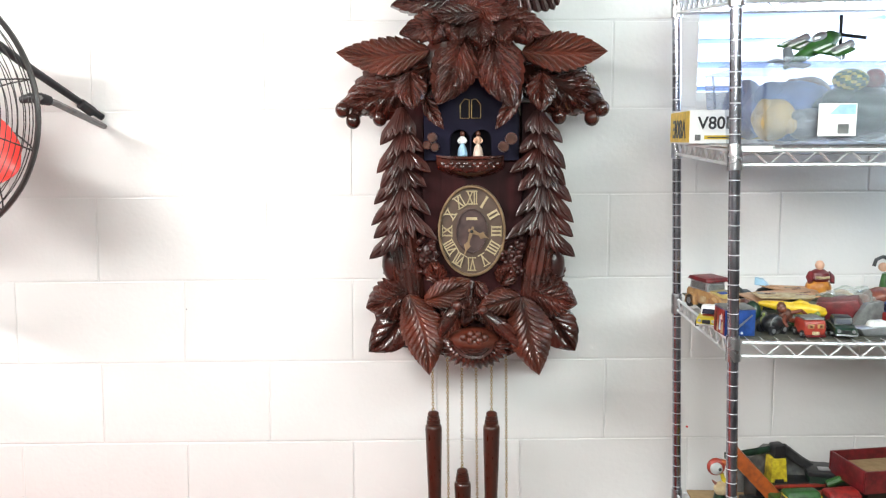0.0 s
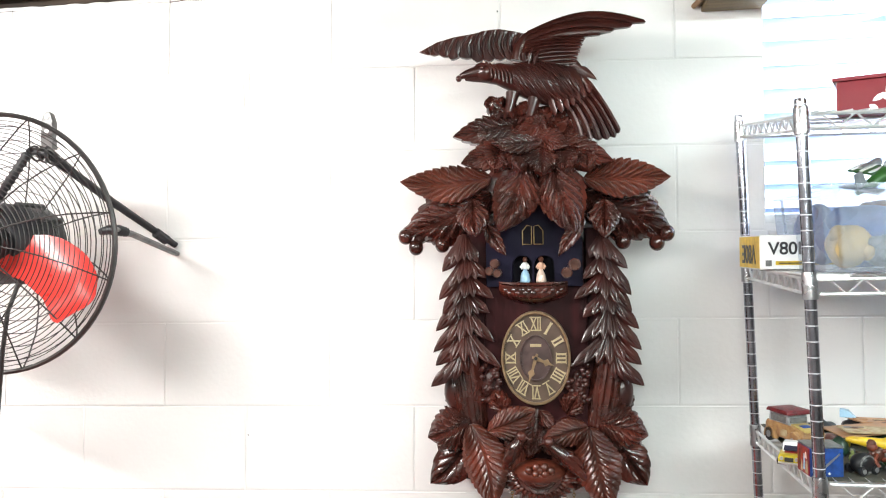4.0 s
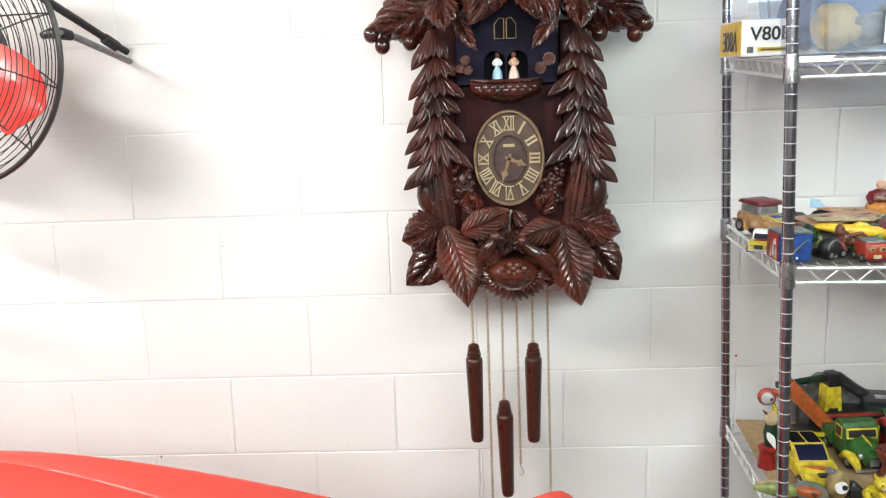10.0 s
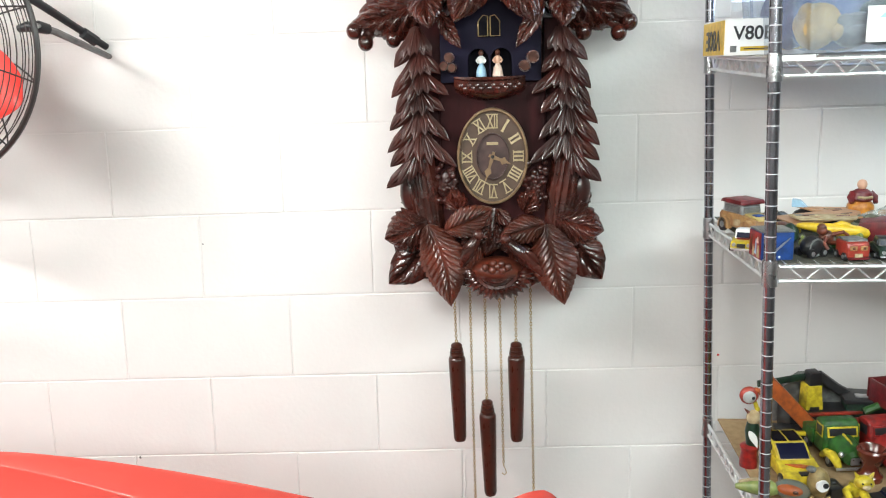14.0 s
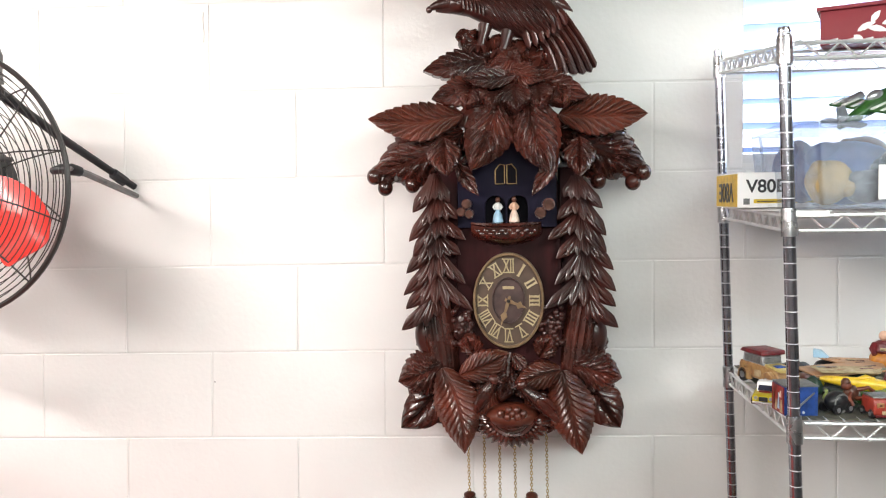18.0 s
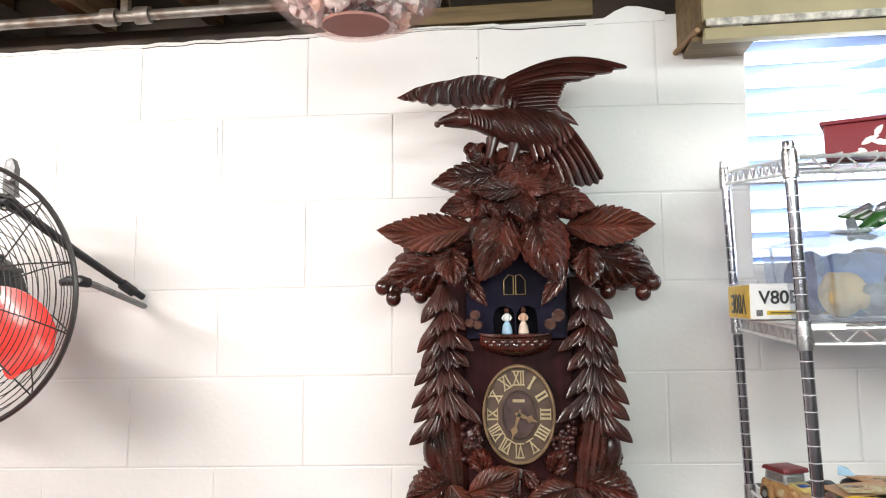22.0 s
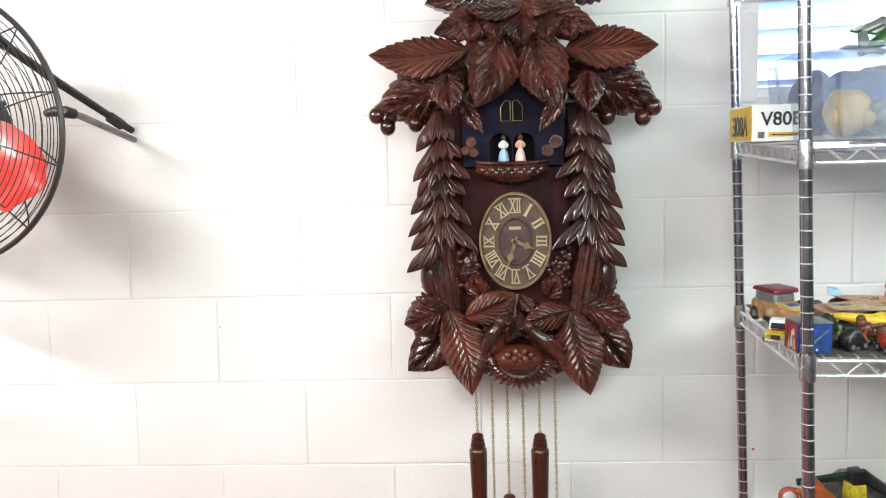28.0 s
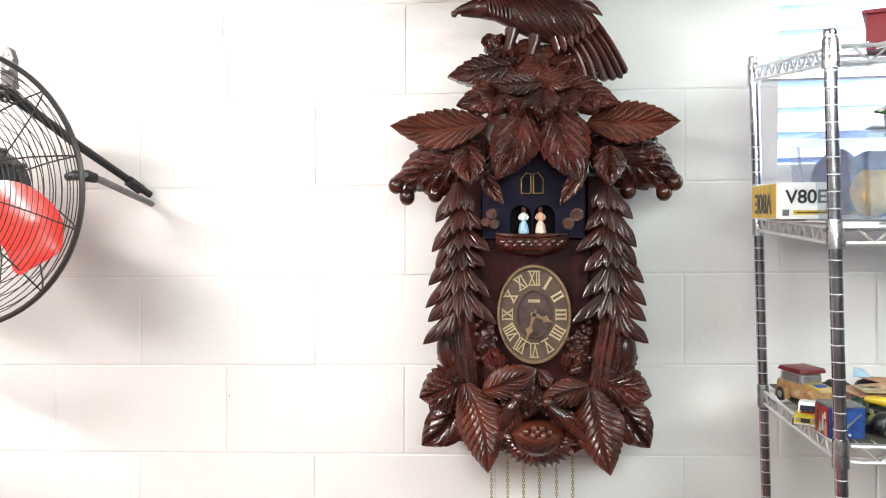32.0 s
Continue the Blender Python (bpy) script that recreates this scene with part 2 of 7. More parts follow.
SKIRT_B = mat("figurine_blue", (0.35, 0.55, 0.72), 0.35, var=0.1, scale=90)
SKIRT_P = mat("figurine_pink", (0.75, 0.56, 0.46), 0.35, var=0.12, scale=90)
PALEYELLOW = mat("faded_yellow", (0.50, 0.40, 0.13), 0.4, scale=60, bump=0.2, bump_scale=160, second=(0.38, 0.27, 0.09))
PEACH = mat("peach_tinplate", (0.48, 0.25, 0.12), 0.45, scale=40, bump=0.2, bump_scale=160, second=(0.36, 0.20, 0.11), random_amount=0.12)
TERRACOTTA = mat("terracotta_paint", (0.21, 0.052, 0.026), 0.4, scale=60, bump=0.3, bump_scale=160, second=(0.10, 0.026, 0.016))
TERRARED = mat("worn_red", (0.36, 0.040, 0.024), 0.4, scale=60, bump=0.25, bump_scale=160, second=(0.22, 0.030, 0.020))
BROWNGLASS = mat("red_brown_lacquer", (0.13, 0.024, 0.014), 0.22, scale=30, coat=0.4, second=(0.08, 0.016, 0.010))
GREYDARK = mat("dark_grey_paint", (0.05, 0.05, 0.052), 0.45, var=0.2, scale=40)
PALEGREY = mat("pale_grey_paint", (0.45, 0.46, 0.46), 0.4, var=0.1, scale=60)
TEAL = mat("worn_teal", (0.10, 0.15, 0.15), 0.4, scale=50, bump=0.2, second=(0.16, 0.13, 0.09))
TOTE = clear("clear_plastic", (0.62, 0.68, 0.77), 0.26, 0.15)
BAG = clear("thin_plastic_bag", (0.74, 0.77, 0.74), 0.22, 0.25)
ROSE_GLASS = clear("rose_glass", (0.90, 0.76, 0.74), 0.08, 0.04)
ROSE_CARD = mat("dull_pink_card", (0.42, 0.24, 0.20), 0.8, var=0.1, scale=30)
DAY = mat("daylight_outside", (0.8, 0.85, 0.95), 0.9, emit=((0.90, 0.95, 1.0), 2.0))
GLOW = mat("fluorescent_tube", (0.9, 0.9, 0.9), 0.5, emit=((1.0, 0.97, 0.92), 22.0))

# ---- builders ----


def finish(name, bm, material, smooth=True):
    bmesh.ops.recalc_face_normals(bm, faces=bm.faces)
    me = bpy.data.meshes.new(name)
    bm.to_mesh(me)
    bm.free()
    for m in (material if isinstance(material, (list, tuple)) else [material]):
        me.materials.append(m)
    if smooth:
        me.polygons.foreach_set("use_smooth", [True] * len(me.polygons))
        me.set_sharp_from_angle(angle=radians(40))
    return me


def thing(name, label, category, loc=(0, 0, 0), rz=0.0, group="", kind=""):
    ob = new(name)
    ob.empty_display_size = 0.05
    ob.matrix_world = pose(*loc, 0, 0, rz)
    return tagged(ob, label, category, group, kind)


def part(name, bm, material, parent, label="", smooth=True, mesh=None, m=None):
    """One mesh under a thing, in the thing's own frame."""
    ob = new(name, mesh or finish(name, bm, material, smooth))
    ob.parent = parent
    if m is not None:
        ob.matrix_basis = m
    return tagged(ob, label) if label else ob


def solo(name, bm, material, label, category, loc=(0, 0, 0), rz=0.0, kind="", smooth=True, group=""):
    ob = new(name, finish(name, bm, material, smooth))
    ob.matrix_world = pose(*loc, 0, 0, rz)
    return tagged(ob, label, category, group, kind)


def block(a, b, bevel=0.0, seg=2, bm=None):
    bm = bm or bmesh.new()
    made = bmesh.ops.create_cube(bm, size=1)["verts"]
    for v in made:
        v.co = Vector([(a[i] + b[i]) / 2 + v.co[i] * (b[i] - a[i]) for i in range(3)])
    if bevel:
        edges = list({e for v in made for e in v.link_edges})
        bmesh.ops.bevel(bm, geom=edges, offset=bevel, segments=seg, affect='EDGES', profile=0.6)
    return bm


def tube(points, radii, seg=10, bm=None, cap=True, mi=0):
    """A round tube along points; radii one number or one for each point."""
    bm = bm or bmesh.new()
    pts = [Vector(p) for p in points]
    rs = radii if isinstance(radii, (list, tuple)) else [radii] * len(pts)
    rings = []
    side = None
    for i, p in enumerate(pts):
        d = (pts[min(i + 1, len(pts) - 1)] - pts[max(i - 1, 0)]).normalized()
        if side is None:
            side = d.cross(Vector((0, 0, 1)))
            if side.length < 0.1:
                side = d.cross(Vector((1, 0, 0)))
        side = (side - d * side.dot(d)).normalized()
        up = d.cross(side)
        r = rs[i]
        rx, ry = r if isinstance(r, (list, tuple)) else (r, r)
        rings.append([bm.verts.new(p + side * (math.cos(k * math.tau / seg) * rx) + up * (math.sin(k * math.tau / seg) * ry)) for k in range(seg)])
    for a, b in zip(rings, rings[1:]):
        for k in range(seg):
            f = bm.faces.new((a[k], a[(k + 1) % seg], b[(k + 1) % seg], b[k]))
            f.material_index = mi
    if cap:
        for ring in (rings[0][::-1], rings[-1]):
            f = bm.faces.new(ring)
            f.material_index = mi
    return bm


def lathe(profile, seg=20, bm=None, centre=(0, 0, 0), mi=0, flat=1.0):
    """Turns (radius, height) pairs round the z axis."""
    bm = bm or bmesh.new()
    c = Vector(centre)
    rings = [[bm.verts.new(c + Vector((r * math.cos(k * math.tau / seg), flat * r * math.sin(k * math.tau / seg), z))) for k in range(seg)] for r, z in profile]
    for a, b in zip(rings, rings[1:]):
        for k in range(seg):
            bm.faces.new((a[k], a[(k + 1) % seg], b[(k + 1) % seg], b[k])).material_index = mi
    for ring in (rings[0][::-1], rings[-1]):
        bm.faces.new(ring).material_index = mi
    return bm


def ball(c, r, bm=None, seg=12, mi=0, turn=None):
    bm = bm or bmesh.new()
    rx, ry, rz = r if isinstance(r, (list, tuple)) else (r, r, r)
    m = Matrix.Translation(c) @ (turn or Matrix()) @ Matrix.Diagonal((rx, ry, rz, 1))
    old = set(bm.faces)
    bmesh.ops.create_uvsphere(bm, u_segments=seg, v_segments=max(6, seg * 2 // 3), radius=1, matrix=m)
    if mi:
        for f in bm.faces:
            if f not in old:
                f.material_index = mi
    return bm


def slab(outline, width, bevel=0.003, seg=2, bm=None):
    """A side outline in (x, z) drawn out along y, centred, with rounded edges."""
    bm = bm or bmesh.new()
    a = [bm.verts.new((x, -width / 2, z)) for x, z in outline]
    b = [bm.verts.new((x, width / 2, z)) for x, z in outline]
    n = len(outline)
    faces = [bm.faces.new(a), bm.faces.new(b[::-1])]
    faces += [bm.faces.new((a[i], b[i], b[(i + 1) % n], a[(i + 1) % n])) for i in range(n)]
    if bevel:
        edges = list({e for f in faces for e in f.edges})
        bmesh.ops.bevel(bm, geom=edges, offset=bevel, segments=seg, affect='EDGES', profile=0.6)
    return bm


def plate(outline, y0, y1, bevel=0.0, bm=None):
    """An outline in (x, z) drawn out from y0 to y1."""
    bm = bm or bmesh.new()
    a = [bm.verts.new((x, y0, z)) for x, z in outline]
    b = [bm.verts.new((x, y1, z)) for x, z in outline]
    n = len(outline)
    fs = [bm.faces.new(a), bm.faces.new(b[::-1])] + [bm.faces.new((a[i], b[i], b[(i + 1) % n], a[(i + 1) % n])) for i in range(n)]
    if bevel:
        es = [e for e in fs[0].edges]
        bmesh.ops.bevel(bm, geom=es, offset=bevel, segments=2, affect='EDGES', profile=0.6)
    return bm


def ellipse(cx, cz, rx, rz, n=40, a0=0.0, a1=math.tau):
    return [(cx + rx * math.cos(a0 + (a1 - a0) * k / n), cz + rz * math.sin(a0 + (a1 - a0) * k / n)) for k in range(n)]


def ring(rx, rz, w, y0, y1, cx, cz, n=48, bm=None):
    """A flat oval ring with a rounded front."""
    bm = bm or bmesh.new()
    loops = []
    for off, y in ((0, y1), (0, y0 + w * 0.3), (w * 0.3, y0), (w * 0.7, y0), (w, y0 + w * 0.3), (w, y1)):
        loops.append([bm.verts.new((cx + (rx - off) * math.cos(k * math.tau / n), y, cz + (rz - off) * math.sin(k * math.tau / n))) for k in range(n)])
    for i in range(6):
        a, b = loops[i], loops[(i + 1) % 6]
        for k in range(n):
            bm.faces.new((a[k], a[(k + 1) % n], b[(k + 1) % n], b[k]))
    return bm


def leaf(base, tip, width, teeth=8, bm=None, nu=0, nv=0, dome=0.10, vein=0.062, curl=0.0, thick=0.012, facing=(0, -1, 0), bow=0.0, seed=0, depth=0.16, veins=0, cup=0.0):
    """A carved leaf from base to tip: toothed outline, fine midrib, halves of smooth panels that step down at each swept vein, a flat back.
    teeth 0: a smooth keeled needle with grooves along it. cup bends both halves forward at the rim."""
    bm = bm or bmesh.new()
    base, tip = Vector(base), Vector(tip)
    ax = tip - base
    length = ax.length
    e1 = ax / length
    nrm = Vector(facing)
    nrm = (nrm - e1 * nrm.dot(e1)).normalized()
    e2 = nrm.cross(e1)
    rnd = random.Random(seed)
    side = (rnd.random() - 0.5) * 0.12 + bow
    twist = rnd.uniform(-0.10, 0.10)
    veins = veins or max(4, round(teeth * 0.8))
    nu = nu or (max(veins, teeth) * 13 if teeth else 20)
    nv = nv or ((56 if width > 0.07 else 42) if teeth else 16)
    sweep = min(2.8, veins * width / (2 * length) * 1.35)
    shift = rnd.random()
    front, back = [], []
    for i in range(nu + 1):
        u = i / nu
        if teeth:
            w = (u / 0.38) ** 0.50 if u < 0.38 else 1 - ((u - 0.38) / 0.62) ** 2.1
            step = (u * teeth) % 1.0
            w *= 1 - depth + depth * step ** 0.7
            w = max(w, 0.06 * (1 - u) + 0.012)
        else:
            w = (u / 0.34) ** 0.5 if u < 0.34 else 1 - ((u - 0.34) / 0.66) ** 1.5
            w = max(w, 0.02)
        w *= width / 2
        fr, bk = [], []
        fade = min(1, 5 * u + 0.2) * min(1, 4 * (1 - u) + 0.1)
        for j in range(nv + 1):
            q = -1 + 2 * j / nv
            v = math.copysign(abs(q) ** 1.25, q)
            av = abs(v)
            if teeth:
                h = dome * width * math.sin(math.pi * min(1, av ** 0.75) * 0.86 + 0.12) * fade
                ph = (veins * u - sweep * av ** 0.9 + shift + (0.5 if v < 0 else 0.0)) % 1.0
                saw = math.sin(ph / 0.72 * math.pi / 2) if ph < 0.72 else math.cos((ph - 0.72) / 0.28 * math.pi / 2)
                h += vein * width * saw * min(1, av * 5) * (1 - 0.55 * av ** 4) * fade
                h += width * (0.030 * math.exp(-(v / 0.045) ** 2) - 0.045 * math.exp(-(v / 0.13) ** 2)) * (1 - 0.8 * u)
                h += width * (cup * av ** 2 + twist * v) * fade
            else:
                h = dome * width * (1 - av ** 1.2) * fade
                h += 0.03 * width * (abs(math.sin(v * math.pi * 1.5 + 0.5)) - 0.5) * min(1, 2.2 * (1 - u)) * min(1, u * 6)
            sag = curl * length * u * u
            p = base + e1 * (length * u) + e2 * (w * v + side * length * math.sin(u * math.pi))
            fr.append(bm.verts.new(p + nrm * (h + sag)))
            bk.append(bm.verts.new(p + nrm * (sag - thick)) if j in (0, nv) else None)
        front.append(fr)
        back.append(bk)
    for i in range(nu):
        for j in range(nv):
            bm.faces.new((front[i][j], front[i][j + 1], front[i + 1][j + 1], front[i + 1][j]))
        bm.faces.new((back[i][0], back[i + 1][0], back[i + 1][nv], back[i][nv]))
        bm.faces.new((front[i][0], front[i + 1][0], back[i + 1][0], back[i][0]))
        bm.faces.new((front[i][nv], back[i][nv], back[i + 1][nv], front[i + 1][nv]))
    bm.faces.new([*front[0], back[0][nv], back[0][0]])
    bm.faces.new([*front[nu][::-1], back[nu][0], back[nu][nv]])
    return bm


def claw(a, b, width, bow, bm, ridge=0.24, thick=0.012, nu=14):
    """One carved needle from a to b: slim at the root, widest past the middle, a ridge along it and a sharp, slightly lifted tip."""
    a, b = Vector(a), Vector(b)
    axis = b - a
    side = Vector((axis.z, 0, -axis.x)).normalized()
    rows = []
    for i in range(nu + 1):
        u = i / nu
        c = a + axis * u + side * (bow * axis.length * math.sin(math.pi * u))
        w = width * (0.30 + 0.70 * math.sin(math.pi * min(1, u / 1.24) ** 1.15)) * min(1.0, (1 - u) * 3.2) ** 0.62
        w = max(w, 0.0006)
        row = []
        for k in range(-4, 5):
            q = k / 4
            d = ridge * w * (1 - abs(q) ** 1.5) + 0.05 * w * math.cos(q * math.pi * 4) * (1 - abs(q))
            row.append(bm.verts.new(c + side * (q * w / 2) + Vector((0, -d, 0))))
        row.append(bm.verts.new(c + side * (w * 0.36) + Vector((0, thick * (0.35 + 0.65 * (1 - u)), 0))))
        row.append(bm.verts.new(c - side * (w * 0.36) + Vector((0, thick * (0.35 + 0.65 * (1 - u)), 0))))
        rows.append(row)
    for p, q in zip(rows, rows[1:]):
        for k in range(len(p)):
            n = (k + 1) % len(p)
            bm.faces.new((p[k], q[k], q[n], p[n]))
    bm.faces.new(rows[0])
    bm.faces.new(rows[-1][::-1])


def bough(apex, outer, inner, low, n=4, y=-0.165, lift=0.020, seed=0):
    """A tier of carved spruce: claws fanned from the apex between the outer and the inner tip (x, z); low is the height that the middle ones reach."""
    bm = bmesh.new()
    rn = random.Random(seed)
    turn = 1 if outer[0] < apex[0] else -1
    fan = [(0.0, 0.029, -0.07), (0.25, 0.023, -0.03), (0.46, 0.021, 0.0), (0.64, 0.020, 0.0), (0.82, 0.020, 0.03), (1.0, 0.024, 0.06)]
    if n < 4:
        fan = [(0.0, 0.028, -0.07), (0.35, 0.022, -0.02), (0.68, 0.020, 0.0), (1.0, 0.021, 0.05)]
    for v, width, bow in fan:
        ex = outer[0] + (inner[0] - outer[0]) * v
        mid = 4 * v * (1 - v)
        ez = outer[1] + (inner[1] - outer[1]) * v + mid ** 0.8 * (low - (outer[1] + inner[1]) / 2) + rn.uniform(-0.005, 0.005) * min(1, mid * 2)
        sx = apex[0] + (ex - apex[0]) * 0.16
        up = 0.010 * (1 - mid) if 0 < v < 1 else 0.004
        claw((sx, y + 0.006 * (1 - mid), apex[1] - up), (ex, y - lift * (0.25 + 0.75 * mid) + 0.004 * (1 - mid), ez), width * rn.uniform(0.92, 1.08), bow * turn, bm)
    bmesh.ops.recalc_face_normals(bm, faces=bm.faces)
    return bm


def letters(text, size, thick=0.0006, bold=0.0):
    """Words in the built-in font as a mesh, centred, lying in x and y."""
    cu = bpy.data.curves.new("letters", 'FONT')
    cu.body, cu.size, cu.extrude, cu.offset = text, size, thick, size * bold
    cu.align_x, cu.align_y = 'CENTER', 'CENTER'
    tmp = bpy.data.objects.new("letters", cu)
    scene.collection.objects.link(tmp)
    bpy.context.view_layer.update()
    me = bpy.data.meshes.new_from_object(tmp.evaluated_get(bpy.context.evaluated_depsgraph_get()))
    bpy.data.objects.remove(tmp)
    return me


def rebase(ob, loc):
    """Sets the thing's own origin without moving its parts."""
    for ch in ob.children:
        ch.matrix_basis = Matrix.Translation(-Vector(loc)) @ ch.matrix_basis
    ob.location = loc
    return ob


# ---- the room ----
P = 0.2032
WALL_TOP = 2.212
WIN_X0, WIN_X1, WIN_Z0, WIN_Z1 = 0.512, 1.55, 8 * P, WALL_TOP
tagged(solo("floor", block((-3.2, -4.2, -0.06), (3.2, 0.3, 0)), FLOOR, "grey concrete workshop floor", "floor", kind="structure"))
# unseen walls added round the room; their grey sets bounce and reflections
for nm, a, b in (("wall_west", (-3.3, -4.2, 0), (-3.2, 0.3, 2.9)), ("wall_east", (3.2, -4.2, 0), (3.3, 0.3, 2.9)), ("wall_south", (-3.3, -4.3, 0), (3.3, -4.2, 2.9))):
    solo(nm, block(a, b), PLAIN, "plain grey wall out of view, added to bounce light", "wall", kind="structure")
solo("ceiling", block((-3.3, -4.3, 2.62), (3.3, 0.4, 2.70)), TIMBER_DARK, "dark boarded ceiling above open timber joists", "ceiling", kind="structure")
# dark sheet that closes the gap behind the wall top
solo("wall_gap", block((-3.3, 0.22, 2.0), (3.3, 0.3, 2.9)), TIMBER_DARK, "dark sheet closing the gap behind the top of the block wall", "wall", kind="structure")

wall = thing("wall_north", "white painted concrete block wall with thin recessed joints", "wall", kind="structure")
for a, b in (((-3.2, 0.0028, 0), (WIN_X0, 0.19, WALL_TOP - 0.004)), ((WIN_X0, 0.0028, 0), (WIN_X1, 0.19, WIN_Z0)), ((WIN_X1, 0.0028, 0), (3.2, 0.19, WALL_TOP - 0.004))):
    part("mortar", block(a, b), MORTAR, wall)
# the shadow band along the wall top is put into this plate's dark colour
solo("trim", block((-3.2, -0.006, WALL_TOP), (-0.42, 0.21, WALL_TOP + 0.035), 0.006), TIMBER_DARK, "timber plate on the block wall, coloured dark as its shadow band", "trim", kind="structure")
solo("trim", block((-0.42, 0.012, WALL_TOP - 0.012), (0.187, 0.20, WALL_TOP + 0.004), 0.003), TIMBER_DARK, "dark recessed strip under the ceiling board", "trim", kind="structure")
solo("trim", block((-0.42, 0.0, WALL_TOP + 0.005), (0.187, 0.20, WALL_TOP + 0.045), 0.004), TRIM_TAN, "olive brown board along the wall top", "trim", kind="structure")
part("plaster_cap", plate([(0.188, 2.193), (0.345, 2.193), (0.345, 2.213), (0.315, 2.221), (0.285, 2.230), (0.262, 2.232), (0.235, 2.222), (0.21, 2.206)], -0.003, 0.18, 0.003), WALL, wall, "rough plaster filling", smooth=False)
rl = random.Random(12)
lip = [(-1.6 + 0.03 * i, -0.001, 2.2105 + 0.0018 * rl.uniform(-1, 1) - (0.010 if i > 52 else 0.004 * max(0, i - 40) / 12)) for i in range(60)]
part("plaster_lip", tube(lip, [0.0026 + 0.0010 * rl.uniform(-1, 1) for _ in lip], 8), WALL, wall, "uneven bead of old plaster")
part("crack", tube([(x, 0.0005, z - 0.0065 + 0.0008 * rl.uniform(-1, 1)) for x, y, z in lip], 0.0013, 5), TIMBER_DARK, wall, "dark hairline under the plaster bead")

# ---- window with a blind ----
win = thing("window_1", "bright window in the block wall behind the wire rack", "window", (WIN_X0, 0, WIN_Z0), kind="structure")
part("window_frame", block((0, 0.10, 0), (0.012, 0.16, WIN_Z1 - WIN_Z0), 0.004), WHITE, win)
part("window_frame", block((WIN_X1 - WIN_X0 - 0.012, 0.10, 0), (WIN_X1 - WIN_X0, 0.16, WIN_Z1 - WIN_Z0), 0.004), WHITE, win)
part("window_sill", block((0, 0.02, -0.004), (WIN_X1 - WIN_X0, 0.18, 0.02), 0.004), WHITE, win)
solo("backdrop", block((WIN_X0 + 0.002, 0.192, WIN_Z0 - 0.01), (WIN_X1 - 0.002, 0.200, WIN_Z1 + 0.01)), DAY, "pale daylight outside the window", "backdrop", kind="structure")
blind = thing("window_blind", "white horizontal slatted blind with daylight's blue in its colour", "blind", (WIN_X0, 0.05, WIN_Z0))
slat = finish("slat", block((0.003, -0.025, -0.0007), (WIN_X1 - WIN_X0 - 0.003, 0.025, 0.0007), 0.0004), SLAT)
for i in range(10):
    part("slat", None, None, blind, mesh=slat, m=pose(0, 0, 0.03 + i * 0.0535, (-9, -11, -7, -12, -10, -11, -8, -13, -9, -8)[i], 0.3 * math.sin(i * 2.1), 0))

# ---- timber over the wall ----
for i in range(20):
    x = -2.95 + i * 0.305
    solo("joist", block((x, -4.2, 2.325), (x + 0.045, 0.2 if x < 0.3 else -0.165, 2.615), 0.003), TIMBER, "rough sawn timber ceiling joist", "joist", group="ceiling joists")
pipe = thing("pipe", "grey galvanised conduit with a coupling under the joists", "pipe", (-3.1, -0.13, 2.228))
part("tube", tube([(0, 0, 0), (2.62, 0, 0.006)], 0.012, 14), PIPE, pipe)
for x in (2.18, 2.26):
    part("coupling", tube([(x, 0, 0.005), (x + 0.035, 0, 0.005)], 0.02, 14), PIPE, pipe)
part("strap", tube([(2.235, 0, 0.012), (2.235, 0, 0.14)], 0.012, 8), PIPE, pipe)
for x in (-2.6, -1.75, -0.68):
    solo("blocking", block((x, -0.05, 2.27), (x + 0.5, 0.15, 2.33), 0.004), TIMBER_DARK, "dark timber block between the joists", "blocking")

soffit = thing("soffit_shelf", "tan painted boxed timber shelf with a worn white lower edge", "shelf", (0.397, -0.15, 2.096))
part("front_board", block((0.0, 0.0, 0.041), (1.6, 0.02, 0.50), 0.003), TAN, soffit)
part("edge_strip", block((0.003, -0.010, 0.0255), (1.6, 0.0, 0.042), 0.005), TAN_WORN, soffit, "chipped white edge strip")
part("bottom_board", block((0.002, 0.001, 0.0), (1.6, 0.030, 0.0245), 0.002), TAN, soffit)
# shade under the box, left of the window, painted as a short darker board
part("shaded_underside", block((-0.018, 0.031, 0.006), (0.110, 0.146, 0.018), 0.002), TRIM_TAN, soffit)
bm = block((0.0, 0.021, 0.020), (0.018, 0.147, 0.50))
for v in bm.verts:
    v.co.x -= (v.co.y - 0.021) * 0.23
part("end_board", bm, TRIM_TAN, soffit, smooth=False)
part("brace", tube([(-0.012, 0.004, 0.022), (-0.034, 0.144, 0.020)], 0.006, 8), TIMBER, soffit, "slim diagonal brace")

# ---- fluorescent fittings, out of view; second, third and fifth added for fill ----
for x, y, z in TUBES:
    fx = thing("ceiling_light", "white twin-tube fluorescent fitting placed out of view", "ceiling light", (x, y, z), group="ceiling lights")
    part("housing", block((-0.62, -0.045, 0.02), (0.62, 0.045, 0.07), 0.01), WHITE, fx)
    for yy in (-0.045, 0.045):
        part("tube", tube([(-0.59, yy, 0.0), (0.59, yy, 0.0)], 0.013, 10), GLOW, fx, "glowing tube")
    for s in (-0.3, 0.3):
        part("hanger", tube([(s, 0, 0.068), (s, 0, 2.622 - z)], 0.004, 6), GREY_METAL, fx)

